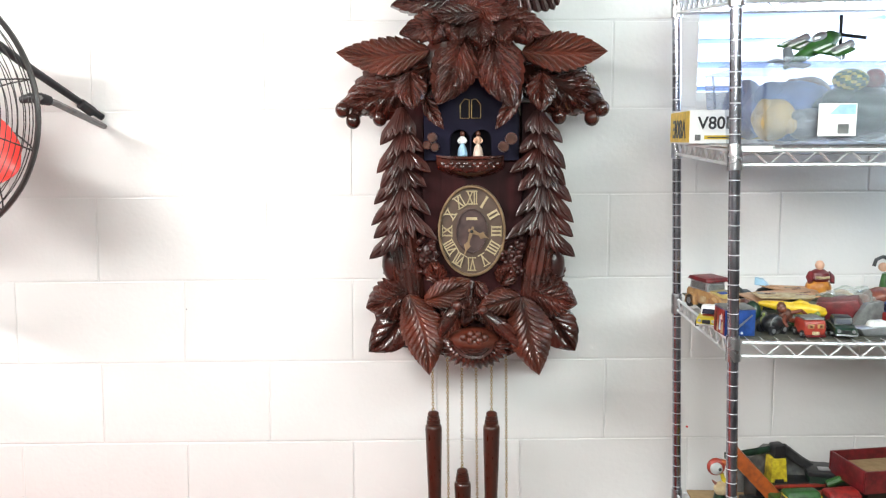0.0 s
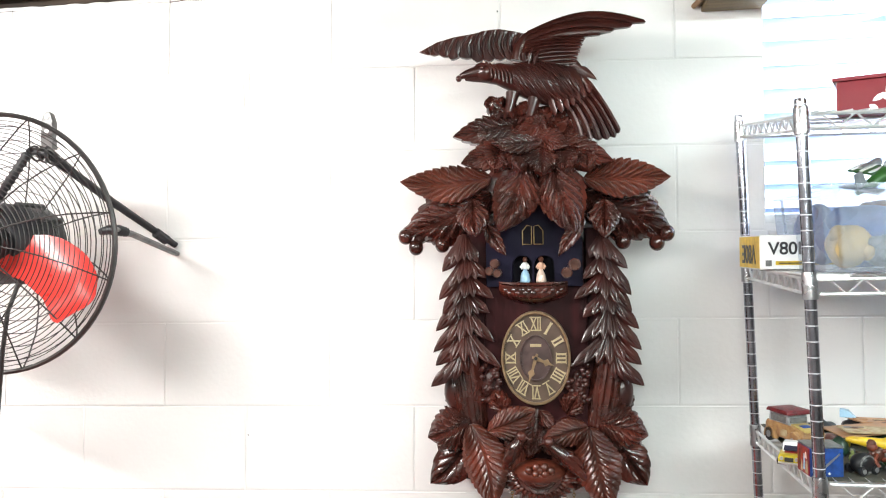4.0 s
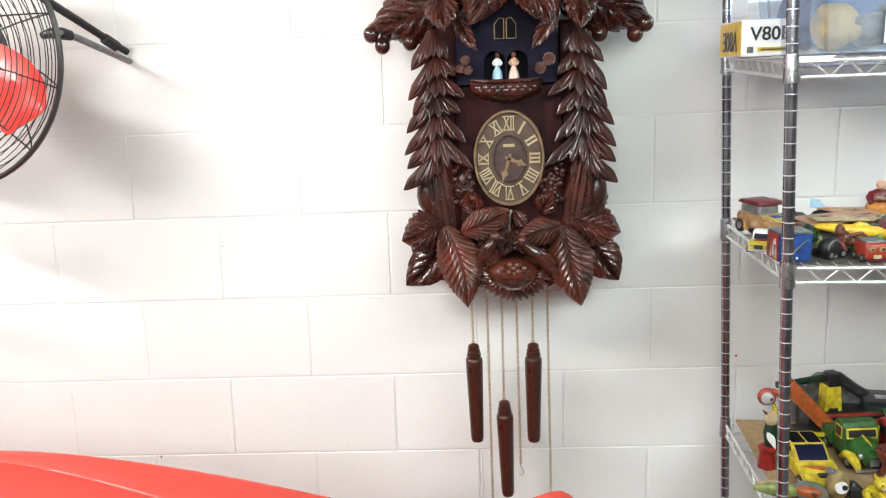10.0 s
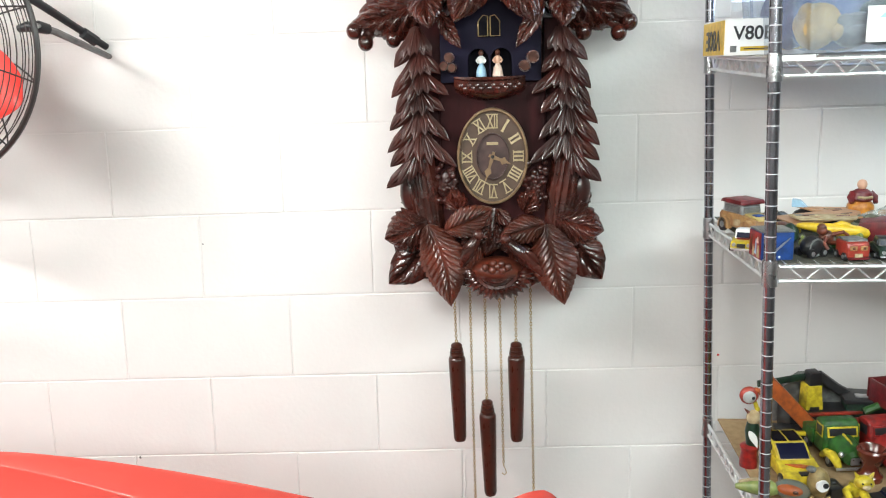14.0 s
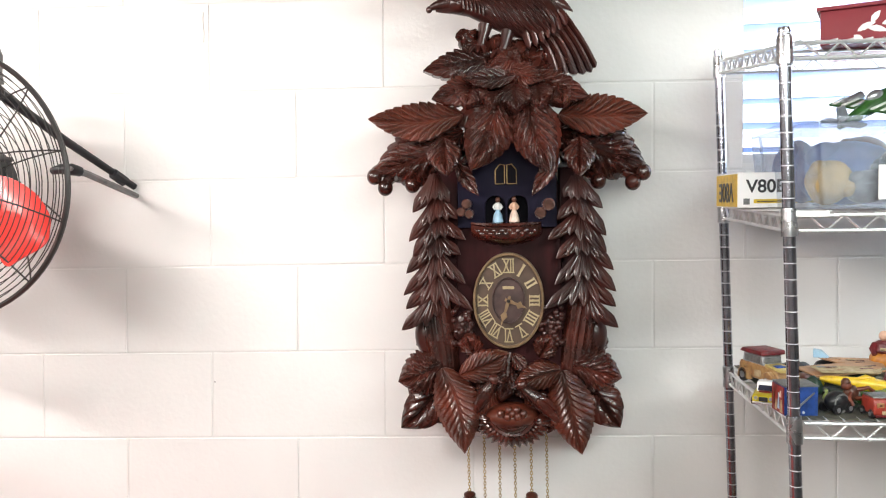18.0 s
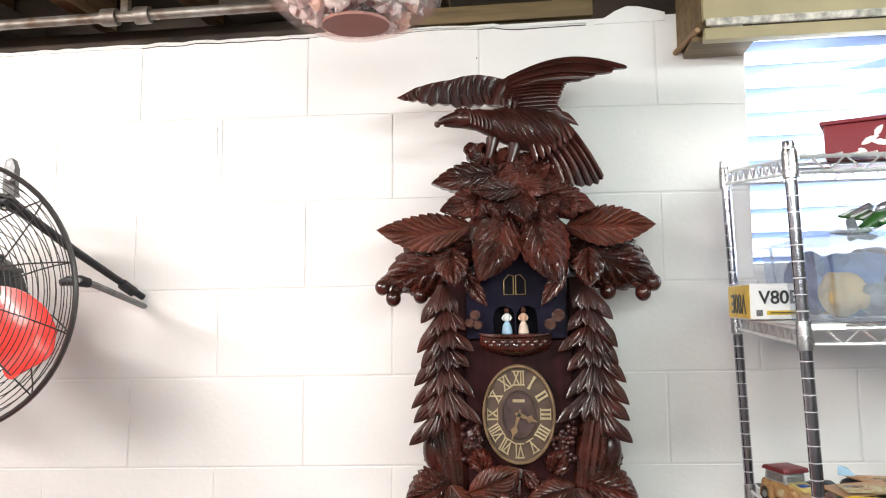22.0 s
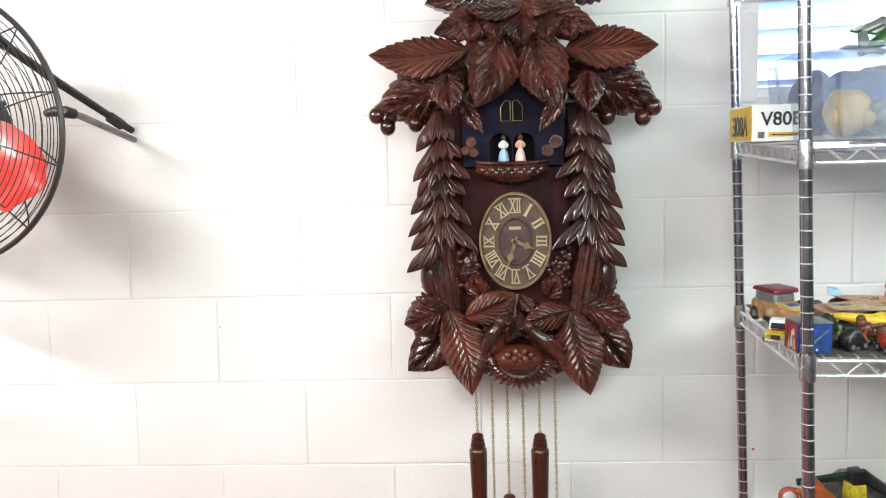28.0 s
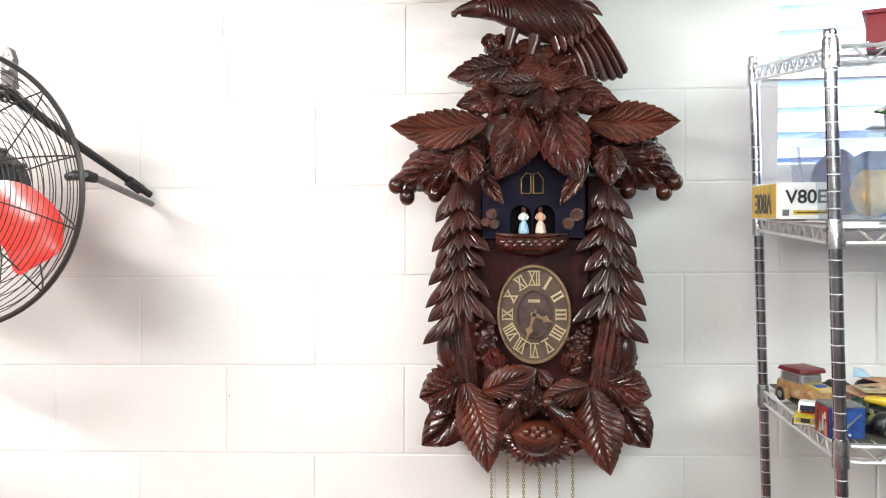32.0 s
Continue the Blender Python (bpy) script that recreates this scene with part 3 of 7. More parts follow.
# ---- rose glass bowl hung from the joists ----
bowl = thing("hanging_bowl", "rose tinted glass bowl filled with sparkling crystals", "bowl", (-0.243, -0.5, 2.03))
prof = [(0.02, 0.0), (0.07, 0.006), (0.115, 0.024), (0.145, 0.052), (0.16, 0.088), (0.162, 0.13), (0.15, 0.18)]
glass = part("glass", lathe(prof + [(r - 0.005, z + 0.004) for r, z in prof[::-1]], 40), ROSE_GLASS, bowl)
glass.visible_shadow = False
part("base_disc", tube([(0, 0, 0.011), (0, 0, 0.016)], 0.057, 32), ROSE_CARD, bowl, "dull pink disc in the bottom")
rb = random.Random(4)
for i in range(150):
    a = rb.random() * math.tau
    r = 0.060 + 0.056 * rb.random() if i < 100 else 0.075 * math.sqrt(rb.random())
    z = (0.020 + (r - 0.06) * 0.45 + 0.020 * rb.random()) if i < 100 else 0.040 + 0.035 * rb.random()
    bm = bmesh.new()
    bmesh.ops.create_icosphere(bm, subdivisions=1, radius=0.007 + 0.009 * rb.random(), matrix=pose(r * math.cos(a), r * math.sin(a), z, 40 * rb.random(), 40 * rb.random(), 0))
    for v in bm.verts:
        v.co += Vector((rb.uniform(-1, 1), rb.uniform(-1, 1), rb.uniform(-1, 1))) * 0.004
    part("crystal", bm, rb.choice([WHITE, WHITE, WHITE, SILVER, SKIRT_P] if i < 100 else [TOYRED, TOYRED, SILVER, WHITE, SKIRT_P, PLUSH_B, DARK]), bowl, smooth=False)
for k in range(3):
    a = k * math.tau / 3 + 0.4
    part("chain", tube([(0.155 * math.cos(a), 0.155 * math.sin(a), 0.17), (0, 0, 0.42), (0, 0, 0.592)], 0.002, 6), BRASS, bowl)

# ---- the carved clock; leaves as base x y z, tip x y z, width (mm), teeth ----
ROOF_LEAVES = [
    (-86, -170, 1728, -282, -160, 1725, 85, 11),
    (110, -170, 1722, 285, -160, 1721, 87, 11),
    (-89, -120, 1699, -285, -130, 1617, 145, 9),
    (107, -120, 1694, 291, -130, 1614, 145, 9),
    (-13, -200, 1766, -64, -240, 1607, 105, 8),
    (38, -200, 1764, 91, -240, 1601, 107, 8),
    (-121, -200, 1680, -112, -230, 1602, 71, 5),
    (149, -200, 1675, 147, -230, 1597, 66, 5),
    (-97, -190, 1637, -52, -200, 1562, 35, 6),
    (109, -190, 1641, 54, -200, 1560, 35, 6),
]
CROWN_LEAVES = [
    (-16, -170, 1836, -161, -200, 1814, 72, 9),
    (-37, -190, 1788, -143, -210, 1758, 65, 6),
    (25, -230, 1794, -77, -250, 1789, 41, 6),
    (35, -190, 1797, 168, -210, 1752, 67, 7),
    (59, -160, 1835, 143, -180, 1814, 47, 6),
    (-61, -200, 1787, -74, -220, 1740, 67, 4),
    (-21, -210, 1784, -22, -230, 1738, 68, 4),
    (24, -220, 1782, 25, -240, 1727, 68, 4),
    (65, -210, 1778, 71, -230, 1735, 68, 4),
    (108, -200, 1776, 117, -220, 1739, 62, 4),
    (1, -160, 1843, -82, -180, 1867, 42, 5),
    (2, -200, 1808, -60, -220, 1777, 51, 6),
]
CROWN_FRONT = [
    (13, -200, 1815, 80, -220, 1785, 53, 6),
    (31, -190, 1837, -26, -210, 1815, 46, 6),
    (81, -170, 1821, 121, -190, 1782, 47, 5),
    (-4, -180, 1852, 36, -200, 1815, 47, 5),
]
BASE_LEAVES = [
    (-133, -190, 1208, -86, -210, 1037, 102, 15),
    (112, -190, 1205, 150, -210, 1040, 102, 15),
    (-139, -160, 1212, -229, -170, 1175, 102, 7),
    (134, -160, 1213, 233, -170, 1187, 99, 7),
    (-138, -130, 1168, -231, -130, 1065, 94, 4),
    (169, -130, 1164, 234, -130, 1073, 89, 4),
    (-96, -200, 1197, 2, -200, 1242, 65, 8),
    (109, -200, 1209, 17, -200, 1181, 60, 8),
    (38, -180, 1162, 118, -170, 1081, 61, 6),
    (-21, -180, 1171, -72, -170, 1093, 52, 5),
]
FILL_LEAVES = [
    (6, -160, 1210, -12, -200, 1145, 66, 6),
    (18, -160, 1197, 53, -190, 1142, 59, 6),
    (-36, -160, 1210, -54, -190, 1149, 59, 6),
    (67, -150, 1225, 91, -170, 1271, 54, 5),
    (-66, -150, 1227, -84, -170, 1274, 52, 5),
    (-162, -120, 1223, -181, -130, 1300, 60, 5),
    (170, -120, 1225, 193, -130, 1293, 60, 5),
    (-112, -150, 1147, -57, -170, 1069, 54, 6),
    (101, -150, 1120, 82, -170, 1069, 47, 6),
]
# spruce tiers: apex x z, outer tip x z, inner tip x z, needles (mm)
SPRUCE = [
    (-142, 1610, -190, 1530, -114, 1550, 4), (-137, 1564, -199, 1470, -99, 1516, 4), (-137, 1522, -192, 1440, -83, 1473, 4),
    (-144, 1486, -207, 1403, -93, 1442, 4), (-142, 1448, -214, 1357, -84, 1380, 4), (-146, 1402, -210, 1328, -70, 1325, 4), (-150, 1356, -221, 1282, -146, 1312, 3),
    (140, 1604, 195, 1533, 118, 1556, 4), (147, 1566, 202, 1478, 105, 1512, 4), (150, 1528, 203, 1444, 86, 1471, 4),
    (154, 1489, 217, 1408, 103, 1432, 4), (157, 1450, 222, 1364, 99, 1378, 4), (158, 1401, 222, 1333, 79, 1328, 4), (166, 1354, 227, 1289, 168, 1302, 3),
]

clock = thing("cuckoo_clock", "large dark walnut cuckoo clock carved with leaves and an eagle", "clock")


def leaves(rows, names, material, **kw):
    for i, (x0, y0, z0, x1, y1, z1, w, teeth) in enumerate(rows):
        part(names, leaf((x0 / 1000, y0 / 1000, z0 / 1000), (x1 / 1000, y1 / 1000, z1 / 1000), w / 1000, teeth, seed=i * 7 + len(rows), **kw), material, clock)


# case
part("back_board", plate([(-0.11, 1.06), (0.118, 1.06), (0.15, 1.20), (0.15, 1.45), (0.10, 1.62), (0.003, 1.74), (-0.095, 1.62), (-0.145, 1.45), (-0.145, 1.20)], -0.10, -0.012), PANEL, clock, smooth=False)
part("case_front", plate([(-0.106, 1.07), (0.114, 1.07), (0.114, 1.497), (-0.106, 1.497)], -0.145, -0.10, 0.004), PANEL, clock, "dark red stained front panel", smooth=False)
gx0, gx1 = -0.098, 0.104
# gable with two arched doorways
arch = lambda cx: [(cx - 0.0215, 1.503)] + [(cx - 0.0215 * math.cos(a * math.pi / 8), 1.541 + 0.0215 * math.sin(a * math.pi / 8)) for a in range(9)] + [(cx + 0.0215, 1.503)]
bm = bmesh.new()
d1, d2 = arch(-0.0215), arch(0.0245)
strips = [
    [(gx0, 1.497), (-0.043, 1.497), (-0.043, 1.565), (gx0, 1.565)],
    [(0.046, 1.497), (gx1, 1.497), (gx1, 1.565), (0.046, 1.565)],
    [(-0.043, 1.497), (0.046, 1.497), (0.046, 1.503), (-0.043, 1.503)],
    [(0.0, 1.503), (0.003, 1.503), (0.003, 1.565), (0.0, 1.565)],
    [(gx0, 1.565), (gx1, 1.565), (gx1, 1.60), (0.002, 1.73), (gx0, 1.60)],
]
for s in strips:
    plate(s, -0.165, -0.135, bm=bm)
for cx, dd in ((-0.0215, d1), (0.0245, d2)):
    for k in range(1, 9):
        (xa, za), (xb, zb) = dd[k], dd[k + 1]
        plate([(xa, za), (xb, zb), (xb, 1.565), (xa, 1.565)], -0.165, -0.135, bm=bm)
part("gable", bm, GABLE, clock, "dark blue stained gable", smooth=False)
# no hollow here: the doorways' inner shade is this block's black colour
part("dance_stage", block((-0.06, -0.134, 1.497), (0.065, -0.1, 1.60)), DARK, clock, "black block painted as the doorways' dark inside")
# shutters over the doorways
for cx, s in ((-0.0105, -1), (0.0135, 1)):
    sh = part("shutter", plate([(cx - 0.0095, 1.586), (cx + 0.0095, 1.586), (cx + 0.0095, 1.619 - 0.005 * s), (cx, 1.626), (cx - 0.0095, 1.619 + 0.005 * s)], -0.1705, -0.165), DARK, clock)
    o = [(cx - 0.0095, 1.586), (cx + 0.0095, 1.586), (cx + 0.0095, 1.619 - 0.005 * s), (cx, 1.626), (cx - 0.0095, 1.619 + 0.005 * s)]
    part("shutter_frame", tube([(x, -0.1715, z) for x, z in o + o[:1]], 0.0011, 6), BRASS, sh, "thin brass edging")
# balcony
bm = bmesh.new()
n = 24
sec = [(0.0, 1.506), (0.052, 1.506), (0.054, 1.501), (0.047, 1.497), (0.046, 1.478), (0.040, 1.470), (0.0, 1.458)]
rows = []
for k in range(n + 1):
    x = -0.071 + 0.144 * k / n
    bow = math.sqrt(max(0.0, 1 - ((x - 0.001) / 0.078) ** 2))
    rows.append([bm.verts.new((x, -0.143 - d * (0.35 + 0.65 * bow) - (0.0022 * math.sin(x * 420) * math.sin(z * 600) if 1.472 < z < 1.5 else 0), z + 0.030 * (1 - bow) * (1.506 - z) / 0.048 + 0.004 * (1 - bow))) for d, z in sec])
for a, b in zip(rows, rows[1:]):
    for j in range(len(sec) - 1):
        bm.faces.new((a[j], a[j + 1], b[j + 1], b[j]))
bm.faces.new(rows[0]); bm.faces.new(rows[-1][::-1])
balcony = part("balcony", bm, CARVED, clock, "carved bow-fronted balcony")
for k in range(15):
    x = -0.056 + k * 0.0082
    y = -0.143 - 0.047 * (0.35 + 0.65 * math.sqrt(max(0, 1 - (x / 0.078) ** 2)))
    part("rosette", ball((x, y, 1.487 + 0.003 * (-1) ** k), (0.0052, 0.0016, 0.0050), seg=8), CARVED, balcony)
# log ends beside the balcony
for x, z, r, yy in ((0.086, 1.543, 0.0125, -0.19), (0.070, 1.526, 0.0115, -0.20), (-0.077, 1.546, 0.010, -0.19), (-0.071, 1.526, 0.0095, -0.20), (-0.088, 1.530, 0.009, -0.185)):
    bm = tube([(x, -0.15, z), (x * 1.02, yy, z)], [r, r * 1.02], 14)
    lg = part("log", bm, CARVED, clock)
    part("log_end", tube([(x * 1.02, yy, z), (x * 1.02, yy - 0.002, z)], r * 0.8, 14), LOG_END, lg, "paler cut end")
# dial
cx, cz = 0.004, 1.3445
dial = part("dial", plate(ellipse(cx, cz, 0.070, 0.096), -0.158, -0.145), DIAL, clock, "brown oval dial", smooth=False)
part("dial_rim", ring(0.0735, 0.0995, 0.0055, -0.167, -0.145, cx, cz), RIM, dial, "bronze oval rim")
part("inner_ring", ring(0.0345, 0.0485, 0.003, -0.1645, -0.157, cx, cz), DIAL_IN, dial)
part("dial_centre", plate(ellipse(cx, cz, 0.0325, 0.0465), -0.1605, -0.157), DIAL_IN, dial, smooth=False)
NUMERAL_WIDTH = (0.031, 0.006, 0.014, 0.021, 0.026, 0.018, 0.023, 0.027, 0.031, 0.023, 0.018, 0.023)
for k, word in enumerate(("XII", "I", "II", "III", "IIII", "V", "VI", "VII", "VIII", "IX", "X", "XI")):
    a = math.tau * k / 12
    me = letters(word, 0.042, 0.0012, 0.012)
    me.materials.append(NUMERAL)
    xs, zs = [v.co.x for v in me.vertices], [v.co.y for v in me.vertices]
    wide, tall = NUMERAL_WIDTH[k] / (max(xs) - min(xs)), 0.0285 / (max(zs) - min(zs))
    mid = Matrix.Translation((-(max(xs) + min(xs)) / 2, -(max(zs) + min(zs)) / 2, 0))
    seat = Matrix.Translation((cx, -0.1600, cz)) @ Matrix.Diagonal((0.735, 1, 1, 1)) @ pose(0, 0, 0, 90, 0, 0) @ pose(0, 0, 0, 0, 0, -math.degrees(a)) @ Matrix.Translation((0, 0.0725, 0))
    num = part("numeral", None, None, dial, mesh=me, m=seat @ Matrix.Diagonal((wide, tall, 1, 1)) @ mid)
    for s in (-1, 1):
        w = NUMERAL_WIDTH[k] * 0.52 + 0.001
        part("serif", block((-w, s * 0.0138 - 0.0012, -0.001), (w, s * 0.0138 + 0.0012, 0.0011)), NUMERAL, num, m=(seat @ Matrix.Diagonal((wide, tall, 1, 1)) @ mid).inverted() @ seat)
part("maker_plate", block((cx - 0.012, -0.1615, cz + 0.024), (cx + 0.012, -0.1602, cz + 0.030)), NUMERAL, dial, "small gold line of lettering")


def hand(name, deg, length, w, y):
    a = radians(deg)
    d, s = Vector((math.sin(a), 0, math.cos(a))), Vector((math.cos(a), 0, -math.sin(a)))
    o = [(-0.2, 0.35), (0.15, 0.5), (0.45, 0.3), (0.6, 1.0), (0.75, 0.35), (1.0, 0.05)]
    pts = [d * (u * length) + s * (v * w) for u, v in o] + [d * (u * length) - s * (v * w) for u, v in o[::-1]]
    part(name, plate([(cx + p.x, cz + p.z) for p in pts], y - 0.001, y), RIM, dial, smooth=False)


hand("hour_hand", 112, 0.040, 0.0085, -0.165)
hand("minute_hand", 197, 0.054, 0.0075, -0.168)
part("pivot", ball((cx, -0.168, cz), 0.004, seg=10), BLACK, dial)

# foliage
leaves(ROOF_LEAVES[:2], "leaf", CARVED_RED, curl=0.06, veins=10, depth=0.13, dome=0.07, vein=0.085, cup=0.08)
leaves(ROOF_LEAVES[2:4], "leaf", CARVED, curl=-0.05, depth=0.14, veins=8, cup=-0.18)
leaves(ROOF_LEAVES[4:6], "leaf", CARVED, curl=0.12, veins=7, depth=0.10, dome=0.07, cup=-0.24)
leaves(ROOF_LEAVES[6:], "leaf", CARVED, curl=0.10, vein=0.07)
leaves(CROWN_LEAVES, "leaf", CARVED, curl=0.06, thick=0.02, depth=0.20, veins=7, dome=0.06, cup=0.05)
leaves(CROWN_FRONT, "leaf", CARVED, curl=0.06, thick=0.02, depth=0.20, veins=7, dome=0.06, cup=0.05)
leaves(BASE_LEAVES[:2], "leaf", CARVED_RED, curl=0.05, veins=12, depth=0.10, dome=0.08, vein=0.035, cup=-0.14)
leaves(BASE_LEAVES[2:4], "leaf", CARVED, curl=0.03, thick=0.02, depth=0.16, veins=6, cup=-0.10)
leaves(BASE_LEAVES[4:6], "leaf", CARVED, curl=0.03, thick=0.02, depth=0.08, veins=5, vein=0.035, dome=0.13)
leaves(BASE_LEAVES[6:], "leaf", CARVED_RED, curl=0.03, thick=0.02, depth=0.12, veins=8)
leaves(FILL_LEAVES, "leaf", CARVED, curl=0.04, thick=0.02, depth=0.22)
for i, (ax, az, ox, oz, ix, iz, n) in enumerate(SPRUCE):
    nxt = SPRUCE[i + 1][1] - 14 if i % 7 < 5 else min(oz, iz) + 12
    part("spruce_bough", bough((ax / 1000, az / 1000), (ox / 1000, oz / 1000), (ix / 1000, iz / 1000), nxt / 1000, n, -0.164 - 0.003 * (6 - i % 7), 0.022 if n > 3 else 0.012, i), CARVED_DULL, clock)
# smooth trunks under the spruce and the rounded knots beside them
for sx, x0, x1 in ((-1, -0.150, -0.128), (1, 0.160, 0.138)):
    bm = tube([(x0, -0.130, 1.40), (x0, -0.136, 1.33), ((x0 + x1) / 2, -0.142, 1.26), (x1, -0.146, 1.19)], [(0.018, 0.028), (0.018, 0.034), (0.019, 0.036), (0.016, 0.028)], 64)
    for v in bm.verts:
        v.co.y += 0.0030 * math.sin(v.co.x * 420 + 22 * v.co.z) + 0.0016 * math.sin(v.co.x * 1000 - 40 * v.co.z)
    part("trunk", bm, CARVED, clock, "smooth reddish carved trunk")
    part("knot", ball((x0 + sx * 0.024, -0.128, 1.268), (0.024, 0.024, 0.042), seg=20), CARVED_DULL, clock)
# knobs under the roof leaves
for x, z in ((-0.280, 1.607), (-0.257, 1.583), (-0.198, 1.588), (0.282, 1.606), (0.261, 1.586), (0.191, 1.590)):
    part("acorn", ball((x, -0.125, z), (0.0165, 0.016, 0.018), seg=16), CARVED, clock)
    part("acorn_stem", tube([(x, -0.12, z + 0.01), (x * 0.8, -0.11, z + 0.05)], 0.011, 8), CARVED, clock)
# carved wood behind the spruce, under the roof and under the crown
part("side_wing", plate([(-0.165, 1.20), (-0.10, 1.20), (-0.10, 1.62), (-0.15, 1.62), (-0.175, 1.42)], -0.135, -0.06, 0.01), PANEL, clock)
part("side_wing", plate([(0.165, 1.20), (0.11, 1.20), (0.11, 1.62), (0.15, 1.62), (0.178, 1.42)], -0.135, -0.06, 0.01), PANEL, clock)
part("roof_board", plate([(-0.235, 1.62), (-0.20, 1.60), (-0.11, 1.63), (0.003, 1.765), (0.12, 1.63), (0.205, 1.60), (0.24, 1.62), (0.10, 1.74), (0.05, 1.80), (-0.05, 1.80), (-0.09, 1.74)], -0.105, -0.03, 0.006), CARVED, clock)
part("crown_block", tube([(-0.10, -0.11, 1.80), (-0.03, -0.12, 1.815), (0.05, -0.12, 1.81), (0.13, -0.11, 1.79)], [0.016, 0.034, 0.036, 0.016], 12), CARVED, clock)
part("base_board", plate([(-0.205, 1.075), (-0.11, 1.07), (0.0, 1.07), (0.12, 1.07), (0.225, 1.085), (0.225, 1.16), (0.18, 1.20), (0.195, 1.25), (0.185, 1.30), (0.15, 1.31), (-0.15, 1.31), (-0.18, 1.30), (-0.19, 1.25), (-0.175, 1.20), (-0.22, 1.15)], -0.125, -0.04, 0.012), CARVED, clock)
# grapes, berries and nest at the foot
rg = random.Random(9)
for gx in (-0.093, 0.092):
    bunch = part("grape_stalk", ball((gx, -0.146, 1.285), (0.018, 0.010, 0.034)), CARVED_DULL, clock)
    for i in range(40):
        part("grape", ball((gx + rg.uniform(-0.022, 0.022), -0.154 - rg.random() * 0.008, 1.290 + rg.uniform(-0.045, 0.040)), 0.0062, seg=8), CARVED_DULL, bunch)
part("stem", tube([(0.006, -0.155, 1.235), (0.0, -0.160, 1.20), (0.008, -0.165, 1.15)], [0.012, 0.015, 0.016], 12), CARVED, clock)
for k, (x0, z0, x1, z1) in enumerate(((-0.004, 1.235, -0.030, 1.200), (0.012, 1.236, 0.042, 1.205))):
    part("leaf", leaf((x0, -0.180, z0), (x1, -0.195, z1), 0.034, 5, seed=k, depth=0.14), CARVED, clock)
# two small birds beside the nest, heads up, tails out
for head, body, tail in (((-0.026, 1.188), (-0.044, 1.160), (-0.066, 1.118)), ((0.030, 1.178), (0.064, 1.148), (0.108, 1.100))):
    bm = tube([(head[0], -0.212, head[1]), ((head[0] * 2 + body[0]) / 3, -0.214, (head[1] * 2 + body[1]) / 3), (body[0], -0.216, body[1]), ((body[0] + tail[0]) / 2, -0.21, (body[1] + tail[1]) / 2), (tail[0], -0.202, tail[1])], [0.008, 0.011, 0.016, 0.012, 0.006], 14)
    ball((head[0], -0.214, head[1] + 0.002), 0.0125, bm, 12)
    s = 1 if body[0] > 0 else -1
    tube([(head[0] - 0.008 * s, -0.218, head[1] + 0.002), (head[0] - 0.020 * s, -0.222, head[1] - 0.003)], [0.004, 0.001], 6, bm)
    for k in range(3):
        f = (k - 1) * 0.010
        leaf((body[0] + f * 0.4, -0.230, body[1] + 0.010), (tail[0] + f * 0.6 - 0.012 * s, -0.214, tail[1] + 0.020 + f * s * 0.5), 0.015, 0, bm, 12, 8, dome=0.2, thick=0.004)
        leaf((body[0] * 0.5 + tail[0] * 0.5, -0.208, body[1] * 0.5 + tail[1] * 0.5), (tail[0] + f, -0.200, tail[1] - 0.004 - f * s), 0.012, 0, bm, 12, 8, dome=0.2, thick=0.004)
    part("bird", bm, CARVED, clock, "small carved bird beside the nest")
for x, z in ((-0.012, 1.126), (0.004, 1.133), (0.020, 1.133), (0.034, 1.126), (0.002, 1.119), (0.022, 1.119), (0.012, 1.126)):
    part("berry", ball((x, -0.232, z), 0.0085, seg=10), CARVED_RED, clock)
bm = bmesh.new()
cols = []
for k in range(41):
    a = math.pi + math.pi * k / 40
    col = []
    for q in range(9):
        s = q / 8
        rr = 0.25 + 0.75 * s
        tooth = 1 + (0.07 if k % 2 else -0.02) * (1 if q == 8 else 0.3 * s)
        col.append(bm.verts.new((0.010 + 0.071 * rr * tooth * math.cos(a), -0.225 + 0.055 * s ** 2.2 + 0.004 * math.cos(q * 2.2), 1.112 + 0.060 * rr * tooth * math.sin(a))))
    col.append(bm.verts.new((0.010 + 0.06 * math.cos(a), -0.12, 1.112 + 0.05 * math.sin(a))))
    cols.append(col)
for a, b in zip(cols, cols[1:]):
    for q in range(9):
        bm.faces.new((a[q], a[q + 1], b[q + 1], b[q]))
part("nest", bm, CARVED, clock, "fringed half-round nest")
part("nest_core", ball((0.010, -0.19, 1.112), (0.055, 0.045, 0.026), seg=20), CARVED_RED, clock)
for k in range(17):
    a = math.pi + math.pi * (k + 0.5) / 17
    part("nest_leaf", leaf((0.010 + 0.050 * math.cos(a), -0.212, 1.112 + 0.040 * math.sin(a)), (0.010 + 0.083 * math.cos(a), -0.190, 1.112 + 0.070 * math.sin(a)), 0.017, 0, nu=12, nv=8, dome=0.25, seed=k), CARVED, clock)

# eagle, one carved piece


def along(line, s):
    """The point at share s of a polyline in x and z."""
    q = s * (len(line) - 1)
    k = min(int(q), len(line) - 2)
    return Vector(line[k]).lerp(Vector(line[k + 1]), q - k)


